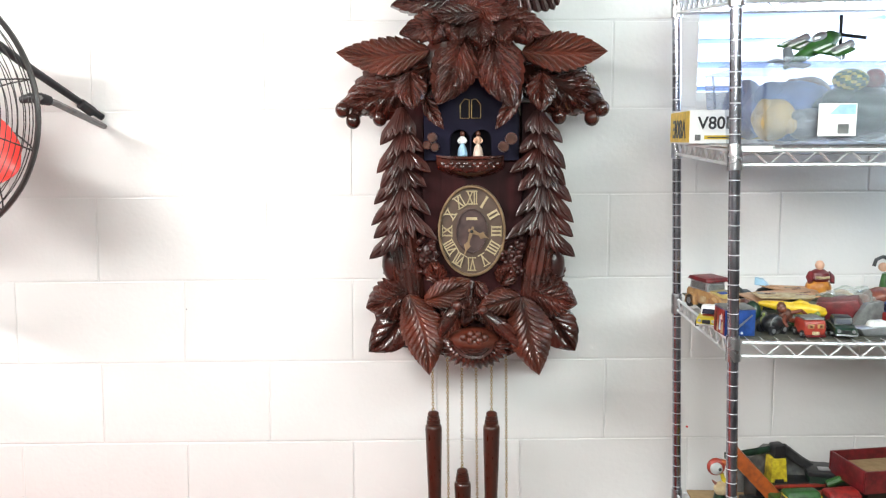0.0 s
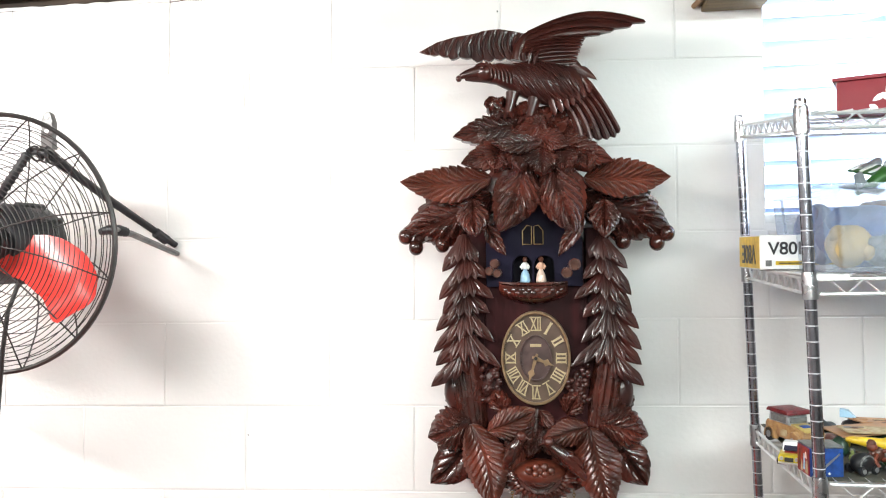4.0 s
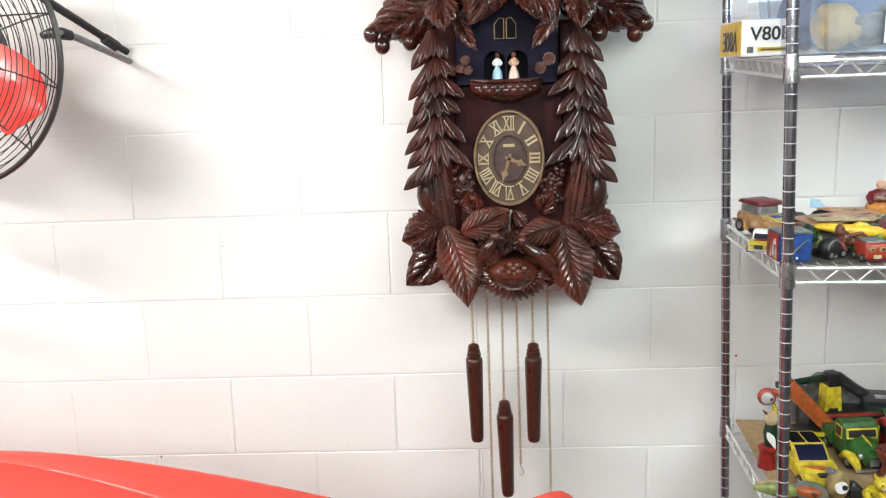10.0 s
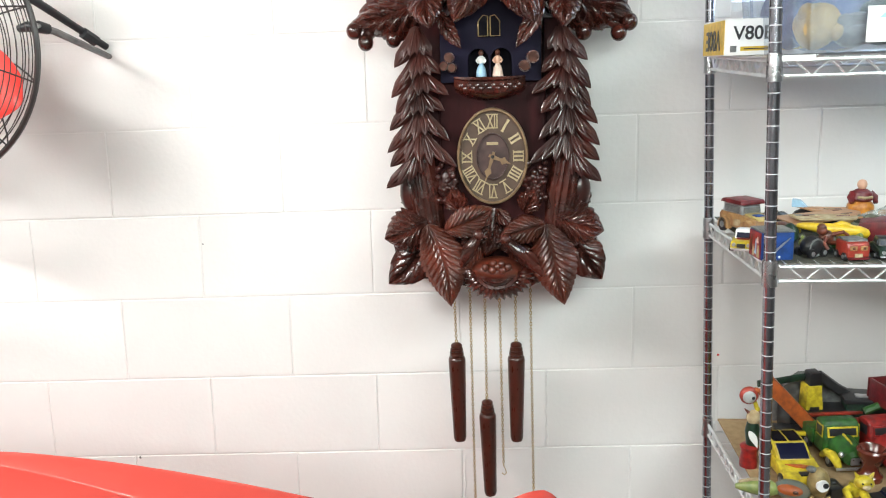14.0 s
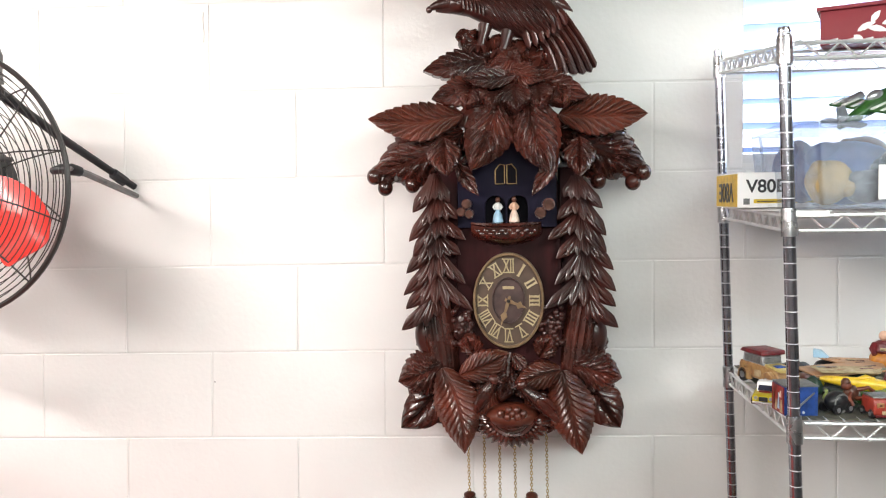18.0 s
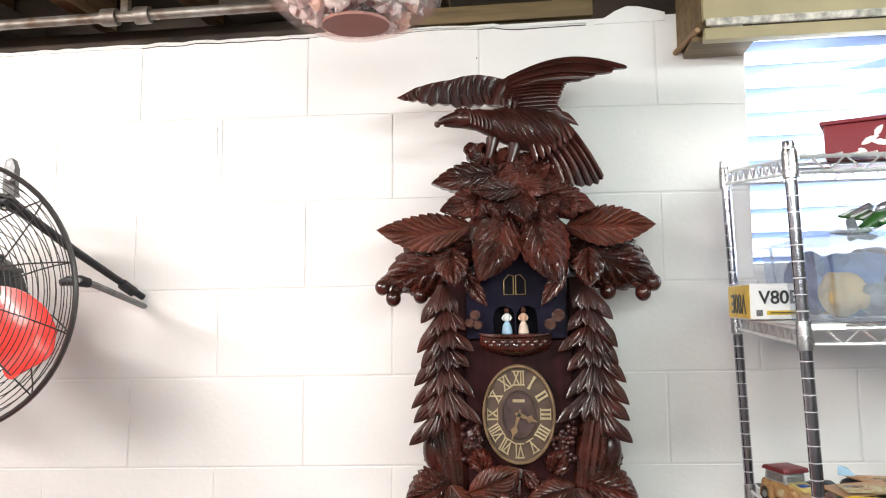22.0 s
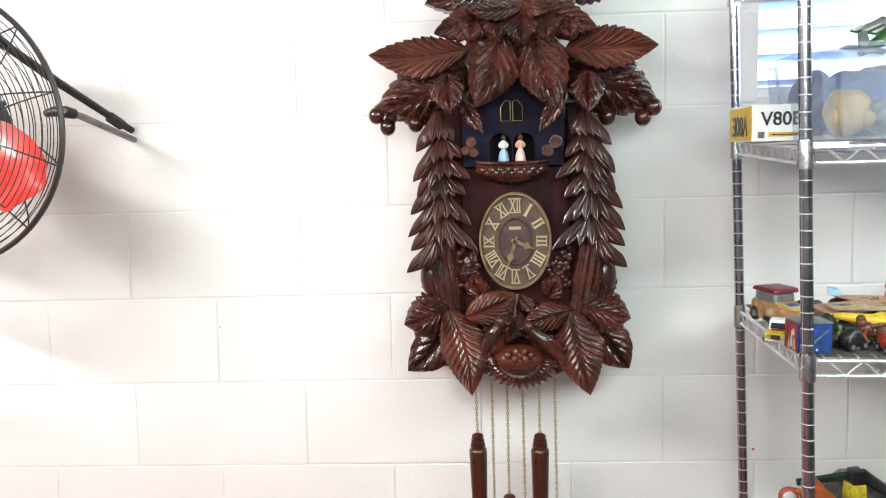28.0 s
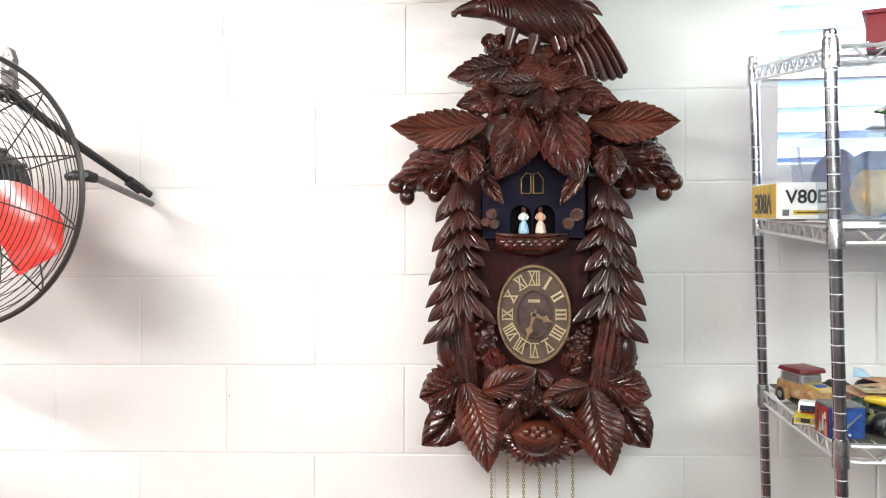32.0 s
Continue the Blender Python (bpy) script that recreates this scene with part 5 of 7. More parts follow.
for x in (X0, X1):
    for y, top in ((YF, 1.812), (YR, 1.856)):
        part("post", post_mesh(x, y, top), [POST, GROOVE], rack)
for zf, zr in ((0.735, 0.716), (1.192, 1.181), (1.521, 1.531), (1.787, 1.832), (0.22, 0.21)):
    zz = lambda y: zf + (zr - zf) * (y - YF) / (YR - YF)
    xx = lambda x, z: x - LEAN * z
    shelf = part("shelf", tube([(xx(X0, zf) + 0.015, YF, zf), (xx(X1, zf) - 0.015, YF, zf)], 0.0032, 8), CHROME, rack, "chrome wire shelf")
    drop = 0.024
    for x in (X0, X1):
        for y in (YF, YR):
            z = zz(y)
            part("collar", tube([(xx(x, z + 0.012), y, z + 0.012), (xx(x, z + 0.008), y, z + 0.008), (xx(x, z - 0.032), y, z - 0.032)], [0.0112, 0.0119, 0.0126], 16), COLLAR, shelf)
    for y in (YF, YR):
        z = zz(y)
        if y == YR:
            part("rail", tube([(xx(X0, z) + 0.015, y, z), (xx(X1, z) - 0.015, y, z)], 0.0032, 8), CHROME, shelf)
        part("rail", tube([(xx(X0, z) + 0.015, y, z - drop), (xx(X1, z) - 0.015, y, z - drop)], 0.0032, 8), CHROME, shelf)
        nz = 32
        part("truss", tube([(xx(X0, z) + 0.03 + (X1 - X0 - 0.06) * k / nz, y, z - (drop if k % 2 else 0)) for k in range(nz + 1)], 0.0022, 6), CHROME, shelf)
    for x in (X0, X1):
        for d in (0, drop):
            part("rail", tube([(xx(x, zf), YF + 0.015, zf - d), (xx(x, zr), YR - 0.015, zr - d)], 0.0030, 8), CHROME, shelf)
        nz = 18
        part("truss", tube([(xx(x, zf), YF + 0.02 + (YR - YF - 0.04) * k / nz, zz(YF + (YR - YF) * k / nz) - (drop if k % 2 else 0)) for k in range(nz + 1)], 0.0022, 6), CHROME, shelf)
    for y in (YF + 0.14, YR - 0.14):
        part("cross_wire", tube([(xx(X0, zf), y, zz(y) - 0.004), (xx(X1, zf), y, zz(y) - 0.004)], 0.0026, 6), CHROME, shelf)
    wire = finish("deck_wire", tube([(0, YF - 0.002, zf + 0.004), (0, YR + 0.002, zr + 0.004)], 0.0017, 5), CHROME)
    for k in range(34):
        part("deck_wire", None, None, shelf, mesh=wire, m=pose(xx(X0, zf) + 0.026 + k * 0.0256, 0, 0))
rebase(rack, (0.95, -0.29, 0))

# ---- things on the upper shelves ----
S1, S2, S3, S4 = 1.800, 1.5285, 1.194, 0.734
box = thing("carton", "dark red cardboard box with white leaf pattern", "box", (0.533, -0.40, S1), -23)
part("body", block((0, 0, 0), (0.62, 0.2, 0.056), 0.002), BOXRED, box)
part("lid", block((-0.006, -0.006, 0.056), (0.626, 0.206, 0.062), 0.001), BOXRED, box)
for k, (x, z, a, s) in enumerate(((0.055, 0.018, 30, 0.03), (0.07, 0.022, -20, 0.03), (0.075, 0.03, 60, 0.025), (0.05, 0.012, -50, 0.022), (0.09, 0.026, 10, 0.03), (0.12, 0.02, -30, 0.03))):
    part("white_leaf", leaf((x, -0.0005, z), (x + s * math.cos(radians(a)), -0.0005, z + s * math.sin(radians(a)) * 0.8), 0.011, 4, nu=8, nv=4, dome=0.02, thick=0.0005), WHITE, box)

model = thing("model_box", "white and yellow boxed model marked V80E lying on its side", "box", (0.427, -0.300, S2 + 0.003), 0)
part("body", block((0, 0, 0), (0.175, 0.165, 0.064), 0.0015), WHITE, model)
part("end_panel", block((-0.0012, 0.002, 0.002), (0.0002, 0.163, 0.062)), YELLOW, model, "yellow end panel")
for word, size, m, sx in (("V80E", 0.033, pose(0.049, -0.0008, 0.038, 90, 0, 0), 0.98), ("V80E", 0.050, pose(-0.002, 0.080, 0.030, 90, 0, -90) @ pose(0, 0, 0, 0, 0, 180), 1.05)):
    me = letters(word, size, 0.0004, 0.018)
    me.materials.append(BLACK)
    part("lettering", None, None, model, mesh=me, m=m @ Matrix.Diagonal((sx, 1, 1, 1)))
part("yellow_strip", block((0.028, -0.0008, 0.008), (0.15, 0.0002, 0.0155)), YELLOW, model)
part("text_bar", block((0.034, -0.0012, 0.0105), (0.12, -0.0006, 0.0125)), BLACK, model)
part("mark", block((0.010, -0.0008, 0.006), (0.021, 0.0002, 0.017)), GREY, model)

bm = block((0.446, -0.5125, S2 - 0.001), (0.516, -0.2, S2 + 0.0003))
block((0.446, -0.5135, S2 - 0.009), (0.512, -0.5125, S2 + 0.0003), bm=bm)
solo("paper_sheet", bm, WHITE, "loose white paper sheet bent over the shelf's edge", "paper", smooth=False)

tote = thing("storage_tote", "clear plastic storage tote full of soft toys", "storage box", (0.485, -0.485, S2 + 0.002))
bm = bmesh.new()
W, D, Ht = 0.74, 0.34, 0.137
o0, o1 = [(0.012, 0.012), (W - 0.012, 0.012), (W - 0.012, D - 0.012), (0.012, D - 0.012)], [(0, 0), (W, 0), (W, D), (0, D)]
lo = [bm.verts.new((x, y, 0)) for x, y in o0]
hi = [bm.verts.new((x, y, Ht)) for x, y in o1]
bm.faces.new(lo[::-1])
for k in range(4):
    bm.faces.new((lo[k], lo[(k + 1) % 4], hi[(k + 1) % 4], hi[k]))
bmesh.ops.bevel(bm, geom=[e for e in bm.edges if abs(e.verts[0].co.z - e.verts[1].co.z) > 0.1], offset=0.02, segments=4, affect='EDGES')
part("tub", bm, TOTE, tote)
part("lid", block((-0.008, -0.008, Ht), (W + 0.008, D + 0.008, Ht + 0.008), 0.003), TOTE, tote, "clear lid")
part("label", block((0.108, -0.0035, 0.014), (0.170, -0.002, 0.068)), WHITE, tote, "white paper label")
part("label_picture", plate([(0.125, 0.050), (0.168, 0.050), (0.168, 0.066), (0.142, 0.066)], -0.0042, -0.0036), SKIRT_B, tote)
part("label_bars", block((0.140, -0.0042, 0.018), (0.158, -0.0036, 0.034)), GREY, tote)
for c, r, m, lab in (((0.537, -0.430, 0.040), (0.036, 0.036, 0.036), PLUSH, "tan plush toy with a pale muzzle"), ((0.60, -0.33, 0.058), (0.085, 0.06, 0.055), PLUSH_B, "blue plush toy lying in the tote"), ((0.70, -0.385, 0.05), (0.085, 0.08, 0.047), DGREEN, "dark green plush toy in the tote"), ((0.85, -0.36, 0.055), (0.09, 0.09, 0.052), GREY, "grey plush toy in the tote"), ((0.655, -0.25, 0.06), (0.06, 0.06, 0.062), BROWN, "brown plush toy at the back of the tote"), ((0.540, -0.265, 0.06), (0.038, 0.07, 0.060), PLUSH_B, "faded blue plush toy against the tote's end"), ((0.77, -0.24, 0.06), (0.07, 0.07, 0.064), DGREEN, "green plush toy at the back of the tote"), ((0.90, -0.25, 0.06), (0.07, 0.07, 0.064), BROWN, "dark brown plush toy at the tote's far end"), ((0.79, -0.435, 0.085), (0.05, 0.03, 0.040), NAVY, "navy plush toy pressed to the tote's front"), ((0.595, -0.440, 0.030), (0.040, 0.028, 0.026), GREY, "small grey plush toy at the tote's front")):
    bm = ball((0, 0, 0), r, None, 20)
    ball((r[0] * 0.7, -r[1] * 0.5, -r[2] * 0.3), (r[0] * 0.4, r[1] * 0.4, r[2] * 0.42), bm, 14)
    ball((-r[0] * 0.5, -r[1] * 0.4, r[2] * 0.45), (r[0] * 0.4, r[1] * 0.35, r[2] * 0.5), bm, 14)
    for v in bm.verts:
        v.co += v.co.normalized() * 0.007 * noise.noise(v.co * 25 + Vector(c) * 9)
    solo("soft_toy", bm, m, lab, "soft toy", (c[0], c[1], S2 + 0.006 + max(r[2], c[2])), group="toys in the tote")
bm = ball((0, 0, 0), (0.030, 0.026, 0.020), None, 20)
for i, f in enumerate(bm.faces):
    f.material_index = int((f.calc_center_median().x * 0.6 + f.calc_center_median().z + 0.08) / 0.007) % 2
solo("striped_ball", bm, [LEMON, GREEN], "yellow and green striped ball in the tote", "ball", (0.668, -0.425, S2 + 0.112))
solo("red_ball", ball((0, 0, 0), 0.018, None, 16), TOYRED, "small red ball in the tote", "ball", (0.715, -0.41, S2 + 0.115))

plane = thing("toy_plane", "green and silver toy aeroplane with a dark propeller", "toy plane", (0.615, -0.40, S2 + 0.163), 20)
part("fuselage", tube([(-0.075, 0, 0), (-0.05, 0, 0.004), (0.0, 0, 0.012), (0.04, 0, 0.016), (0.06, 0, 0.014)], [0.004, 0.009, 0.014, 0.015, 0.006], 12), GREEN, plane)
part("wing", slab([(-0.02, 0.010), (0.02, 0.010), (0.02, 0.014), (-0.02, 0.014)], 0.13, 0.001), GREEN, plane)
for k in range(7):
    part("wing_rib", block((-0.019, -0.055 + 0.018 * k, 0.014), (0.019, -0.049 + 0.018 * k, 0.0155)), WHITE, plane)
part("tail_fin", plate([(-0.075, 0.004), (-0.05, 0.004), (-0.062, 0.034), (-0.078, 0.034)], -0.002, 0.002), SILVER, plane, smooth=False)
part("canopy", ball((0.01, 0, 0.026), (0.018, 0.009, 0.010)), SILVER, plane)
for a in (0, 90):
    part("propeller_blade", block((0.064, -0.003, -0.02), (0.067, 0.003, 0.05), 0.001), BLACK, plane, m=pose(0, 0, 0.0, 0, 0, 0) if a == 0 else pose(0, -0.0, 0.015, 90, 0, 0))
part("undercarriage", tube([(0.03, -0.03, -0.014), (0.03, 0.0, -0.002), (0.03, 0.03, -0.014)], 0.003, 6), BLACK, plane)
for s in (-1, 1):
    part("wheel", tube([(0.03, s * 0.03 - 0.003, -0.010), (0.03, s * 0.03 + 0.003, -0.010)], 0.006, 12), BLACK, plane)
    part("engine", tube([(-0.01, s * 0.045, 0.014), (0.034, s * 0.045, 0.014)], [0.006, 0.008], 10), SILVER, plane)
    part("tailplane", block((-0.074, s * 0.02 - 0.018, 0.003), (-0.055, s * 0.02 + 0.018, 0.006), 0.001), SILVER, plane)
plane.rotation_euler = (radians(14), radians(-20), radians(28))
plane.location.z -= 0.004

# ---- toy builders ----


def wheels(car, xs, y, r, m=BLACK):
    for x in xs:
        for s in (-1, 1):
            w = part("wheel", tube([(x, s * (y - 0.004), r), (x, s * (y + 0.003), r)], r, 14), m, car)
            part("hubcap", tube([(x, s * (y + 0.003), r), (x, s * (y + 0.0045), r)], r * 0.5, 10), SILVER, w)


def toy_car(name, label, loc, rz, body, roof, length, width, height, hood=0.36, cab=(0.32, 0.78), extra=None):
    """A tinplate car: nose towards -x."""
    car = thing(name, label, "toy car", loc, rz)
    L, H, h0 = length, height, height * 0.16
    hb = H * 0.58
    o = [(-L / 2, h0), (-L / 2 - 0.001, hb * 0.75), (-L / 2 + L * 0.06, hb * 0.96), (-L / 2 + L * hood, hb), (L / 2 - L * 0.10, hb), (L / 2, hb * 0.8), (L / 2, h0)]
    part("body", slab(o, width, min(0.004, width * 0.1), 3), body, car)
    c0, c1 = -L / 2 + cab[0] * L, -L / 2 + cab[1] * L
    cabin = part("cabin", slab([(c0, hb - 0.001), (c0 + L * 0.09, H), (c1 - L * 0.05, H), (c1, hb - 0.001)], width * 0.84, 0.003, 2), roof, car)
    part("windscreen", plate([(-width * 0.34, hb + 0.002), (width * 0.34, hb + 0.002), (width * 0.31, H - 0.004), (-width * 0.31, H - 0.004)], -0.0008, 0.0008), NAVY, cabin, "dark blue glass", smooth=False, m=Matrix.Translation((c0 - 0.0006, 0, 0)) @ Matrix(((1, 0, 0, 0), (0, 1, 0, 0), (0, 0, 1, 0), (0, 0, 0, 1))) @ Matrix.Shear('XY', 4, (0, 0)) @ pose(0, 0, 0, 0, 0, 90) @ pose(0, 0, hb, 0, 0, 0) @ pose(0, 0, 0, math.degrees(math.atan2(L * 0.09, H - hb)), 0, 0) @ pose(0, 0, -hb))
    for s in (-1, 1):
        part("side_window", plate([(c0 + L * 0.07, hb + 0.003), (c1 - L * 0.04, hb + 0.003), (c1 - L * 0.08, H - 0.004), (c0 + L * 0.11, H - 0.004)], s * width * 0.42 - 0.0008, s * width * 0.42 + 0.0008), NAVY, cabin, smooth=False)
        part("headlight", tube([(-L / 2 - 0.003, s * width * 0.33, hb * 0.7), (-L / 2 + 0.004, s * width * 0.33, hb * 0.7)], width * 0.085, 10), SILVER, car)
    part("bumper", block((-L / 2 - 0.006, -width * 0.48, h0), (-L / 2, width * 0.48, h0 + H * 0.09), 0.0015), SILVER, car)
    part("grille", block((-L / 2 - 0.002, -width * 0.2, hb * 0.45), (-L / 2 + 0.001, width * 0.2, hb * 0.8), 0.001), BLACK, car)
    wheels(car, (-L * 0.30, L * 0.28), width / 2, H * 0.17)
    return car


# ---- the middle shelf of toys ----
t3 = S3 + 0.003
solo("shelf_liner", block((0.475, -0.497, t3 - 0.0015), (1.365, -0.084, t3 - 0.0002)), LINER, "dark worn rubber liner on the wire shelf", "shelf liner", smooth=False)


def patches(parent, face, spots, m=None):
    """Thin printed patches on a toy's face: u0, v0, u1, v1 in mm, material."""
    for k, (u0, v0, u1, v1, mt_) in enumerate(spots):
        part("printed_patch", plate([(u0 / 1000, v0 / 1000), (u1 / 1000, v0 / 1000 + 0.001), (u1 / 1000 - 0.001, v1 / 1000), (u0 / 1000 + 0.001, v1 / 1000 - 0.001)], face - 0.0005 - 0.00015 * k, face), mt_, parent, smooth=False, m=m)


tin = thing("toy_car", "tan tinplate toy car with a dark red roof", "toy car", (0.497, -0.250, t3), 112)
part("body", slab([(-0.068, 0.010), (-0.070, 0.026), (-0.062, 0.034), (-0.020, 0.040), (0.062, 0.042), (0.068, 0.034), (0.066, 0.010)], 0.056, 0.006, 3), TANTIN, tin)
part("hood", slab([(-0.066, 0.033), (-0.056, 0.039), (-0.014, 0.043), (-0.014, 0.036)], 0.040, 0.003, 2), PALEYELLOW, tin, "faded yellow hood")
cabin = part("cabin", slab([(-0.016, 0.038), (-0.010, 0.060), (0.052, 0.060), (0.056, 0.038)], 0.052, 0.003, 2), SILVER, tin, "silver window band")
part("windscreen", block((-0.0165, -0.021, 0.044), (-0.0135, 0.021, 0.055), 0.001), GREY, cabin)
for s in (-1, 1):
    part("side_window", block((-0.006, s * 0.0262 - 0.0006, 0.043), (0.046, s * 0.0262 + 0.0006, 0.056)), GREY, cabin)
    part("fender", slab([(-0.066, 0.006), (-0.062, 0.026), (-0.044, 0.034), (-0.024, 0.026), (-0.018, 0.006)], 0.016, 0.004, 2), TANTIN, tin, m=pose(0, s * 0.030, 0))
    part("rear_fender", slab([(0.020, 0.006), (0.026, 0.026), (0.042, 0.032), (0.058, 0.024), (0.062, 0.006)], 0.014, 0.004, 2), TANTIN, tin, m=pose(0, s * 0.030, 0))
part("roof", slab([(-0.020, 0.060), (-0.016, 0.069), (0.050, 0.069), (0.060, 0.060)], 0.064, 0.003, 2), MAROON, tin, "dark red roof")
part("emblem", block((-0.048, -0.010, 0.0395), (-0.030, 0.012, 0.0425), 0.001), BLUE, tin)
patches(tin, -0.0285, [(-52, 14, -30, 24, BROWN), (-10, 16, 14, 30, CREAM), (22, 16, 44, 26, BROWN)], m=pose(0, 0, 0, 0, 0, 180))
wheels(tin, (-0.042, 0.041), 0.034, 0.014)
tin.scale = (0.84, 0.84, 0.94)

small = toy_car("toy_car", "small yellow toy car with a white windscreen", (0.455, -0.392, t3), 66, LEMON, WHITE, 0.075, 0.036, 0.036)
part("number_patch", block((-0.020, -0.010, 0.0205), (-0.008, 0.010, 0.0222)), TOYRED, small)

bx = thing("tin_box", "blue and red tin box with a silver bar", "tin", (0.457, -0.484, t3), 6)
part("body", block((0, 0, 0), (0.054, 0.05, 0.047), 0.002), BLUE, bx)
side = part("side_panel", block((-0.0012, 0.002, 0.002), (0.0002, 0.048, 0.046)), TOYRED, bx, "red side printed with pale figures")
for u0, v0, u1, v1, mt_ in ((6, 4, 15, 24, CREAM), (17, 8, 24, 34, SKIRT_B), (27, 4, 34, 22, CREAM), (10, 28, 18, 38, SKIRT_P), (36, 12, 43, 38, BROWN)):
    part("printed_patch", plate([(u0 / 1000, v0 / 1000), (u1 / 1000, v0 / 1000), (u1 / 1000 - 0.003, v1 / 1000), (u0 / 1000 + 0.002, v1 / 1000)], -0.0006, 0.0006), mt_, side, smooth=False, m=pose(-0.0014, 0, 0, 0, 0, 90))
part("lid", block((-0.001, -0.001, 0.047), (0.055, 0.051, 0.050), 0.002), GREY, bx)
part("silver_bar", plate([(0.018, 0.014), (0.020, 0.011), (0.048, 0.037), (0.047, 0.039)], -0.0016, -0.0002), SILVER, bx, smooth=False)
part("star", ball((0.030, -0.001, 0.006), 0.0022, seg=8), WHITE, bx)

sub = thing("toy_submarine", "bright yellow toy submarine lying on other toys", "toy", (0.617, -0.36, t3 + 0.024), -6)
part("hull", tube([(-0.062, 0, 0.010), (-0.052, 0, 0.009), (-0.030, 0, 0.006), (-0.005, 0, 0.003), (0.022, 0, 0.000), (0.042, 0, -0.003), (0.056, 0, -0.005), (0.060, 0, -0.006)], [0.003, 0.006, 0.0085, 0.0105, 0.0125, 0.0120, 0.0085, 0.003], 18), YELLOW, sub)
part("tower", tube([(0.000, 0, 0.010), (0.012, 0, 0.013), (0.026, 0, 0.010)], [0.004, 0.006, 0.004], 10), YELLOW, sub)
rk = thing("toy_parts", "green and grey toy parts heaped under the submarine", "toy", (0.605, -0.34, t3), 0)
part("base", block((-0.03, -0.03, 0), (0.07, 0.03, 0.012), 0.005), DGREEN, rk)
rj = random.Random(61)
for k in range(16):
    a, b = Vector((rj.uniform(-0.055, 0.05), rj.uniform(-0.075, 0.0), rj.uniform(0.004, 0.020))), Vector((rj.uniform(-0.02, 0.02), rj.uniform(-0.02, 0.02), rj.uniform(-0.004, 0.008)))
    part("strut", tube([a, a + b], rj.uniform(0.0025, 0.006), 7), rj.choice([DGREEN, LIME, GREEN, GREY, BLACK, SILVER]), rk)
part("knob", ball((-0.050, -0.055, 0.010), 0.009, seg=10), LIME, rk)
part("knob", ball((-0.045, 0.0, 0.022), 0.008, seg=10), LEMON, rk)

for i, (loc, rz, m, w, d, lab) in enumerate((((0.555, -0.215, t3 + 0.022), 4, PEACH, 0.15, 0.09, "flat peach tinplate toy panel"), ((0.575, -0.245, t3 + 0.031), -6, CREAM, 0.12, 0.055, "flat cream card toy panel"), ((0.62, -0.155, t3 + 0.030), 10, PEACH, 0.11, 0.05, "flat peach tinplate strip"), ((0.60, -0.285, t3 + 0.010), 8, LIME, 0.10, 0.05, "flat pale green toy panel"))):
    sheet = solo("tin_sheet", plate([(0, 0), (w * 0.92, 0.004), (w, d * 0.45), (w * 0.88, d), (0.008, d * 0.96)], 0.0, 0.003, 0.0008), m, lab, "toy", (0, 0, 0), 0, group="flat toy panels")
    sheet.matrix_world = pose(*loc, 0, 0, rz) @ pose(0, 0, 0, 0, -5 + 4 * i, 0) @ pose(0, 0, 0, 90, 0, 0) @ pose(0, 0, 0, 0, 0, 0)
    rq = random.Random(30 + i)
    for k in range(6):
        px, pz = rq.uniform(0.006, w - 0.036), rq.uniform(0.006, d - 0.022)
        part("printed_patch", block((px, 0.0030, pz), (px + rq.uniform(0.010, 0.028), 0.0034 + 0.0002 * k, pz + rq.uniform(0.004, 0.016))), rq.choice([BROWN, CREAM, TANTIN, PEACH, GREY, MAROON]), sheet)
solo("toy_block", slab([(0, 0), (0.030, 0), (0.016, 0.014), (0.0, 0.016)], 0.020, 0.002), SKIRT_B, "small blue toy wedge on the panels", "toy", (0.612, -0.150, t3 + 0.032), -20)

monkey = thing("toy_monkey", "worn red-brown jointed toy monkey lying back", "toy monkey", (0.578, -0.432, t3 + 0.010), 10)
part("body", ball((0, 0, 0.020), (0.015, 0.013, 0.016), seg=14, turn=Matrix.Rotation(radians(25), 4, 'Y')), BROWN, monkey)
part("head", ball((-0.012, -0.004, 0.036), (0.010, 0.010, 0.009), seg=12), TERRACOTTA, monkey)
part("hat", lathe([(0.009, 0.0), (0.009, 0.002), (0.005, 0.008), (0.002, 0.009)], 12, centre=(-0.013, -0.004, 0.042)), BROWN, monkey)
for pts in (((0.008, -0.008, 0.028), (0.024, -0.018, 0.034), (0.036, -0.016, 0.026)), ((-0.006, -0.010, 0.022), (-0.018, -0.024, 0.016), (-0.014, -0.034, 0.004)), ((0.006, -0.010, 0.012), (0.014, -0.028, 0.016), (0.004, -0.036, 0.002)), ((0.010, -0.006, 0.010), (0.026, -0.020, 0.012), (0.024, -0.032, 0.0))):
    part("limb", tube(pts, [0.0045, 0.0038, 0.0032], 8), TERRACOTTA, monkey)
monkey.scale = (0.85, 0.85, 0.85)
lump = thing("toy_wagon", "small black toy wagon under other toys", "toy wagon", (0.548, -0.452, t3), 30)
part("body", ball((0, 0, 0.020), (0.026, 0.019, 0.019), seg=16), BLACK, lump)
part("rim", tube([(0.018 * math.cos(q * math.tau / 14), -0.012, 0.018 + 0.016 * math.sin(q * math.tau / 14)) for q in range(15)], 0.0022, 6, cap=False), GREY, lump)
wheels(lump, (-0.016, 0.016), 0.016, 0.009, BLACK)
lump.scale = (0.85, 0.85, 0.9)

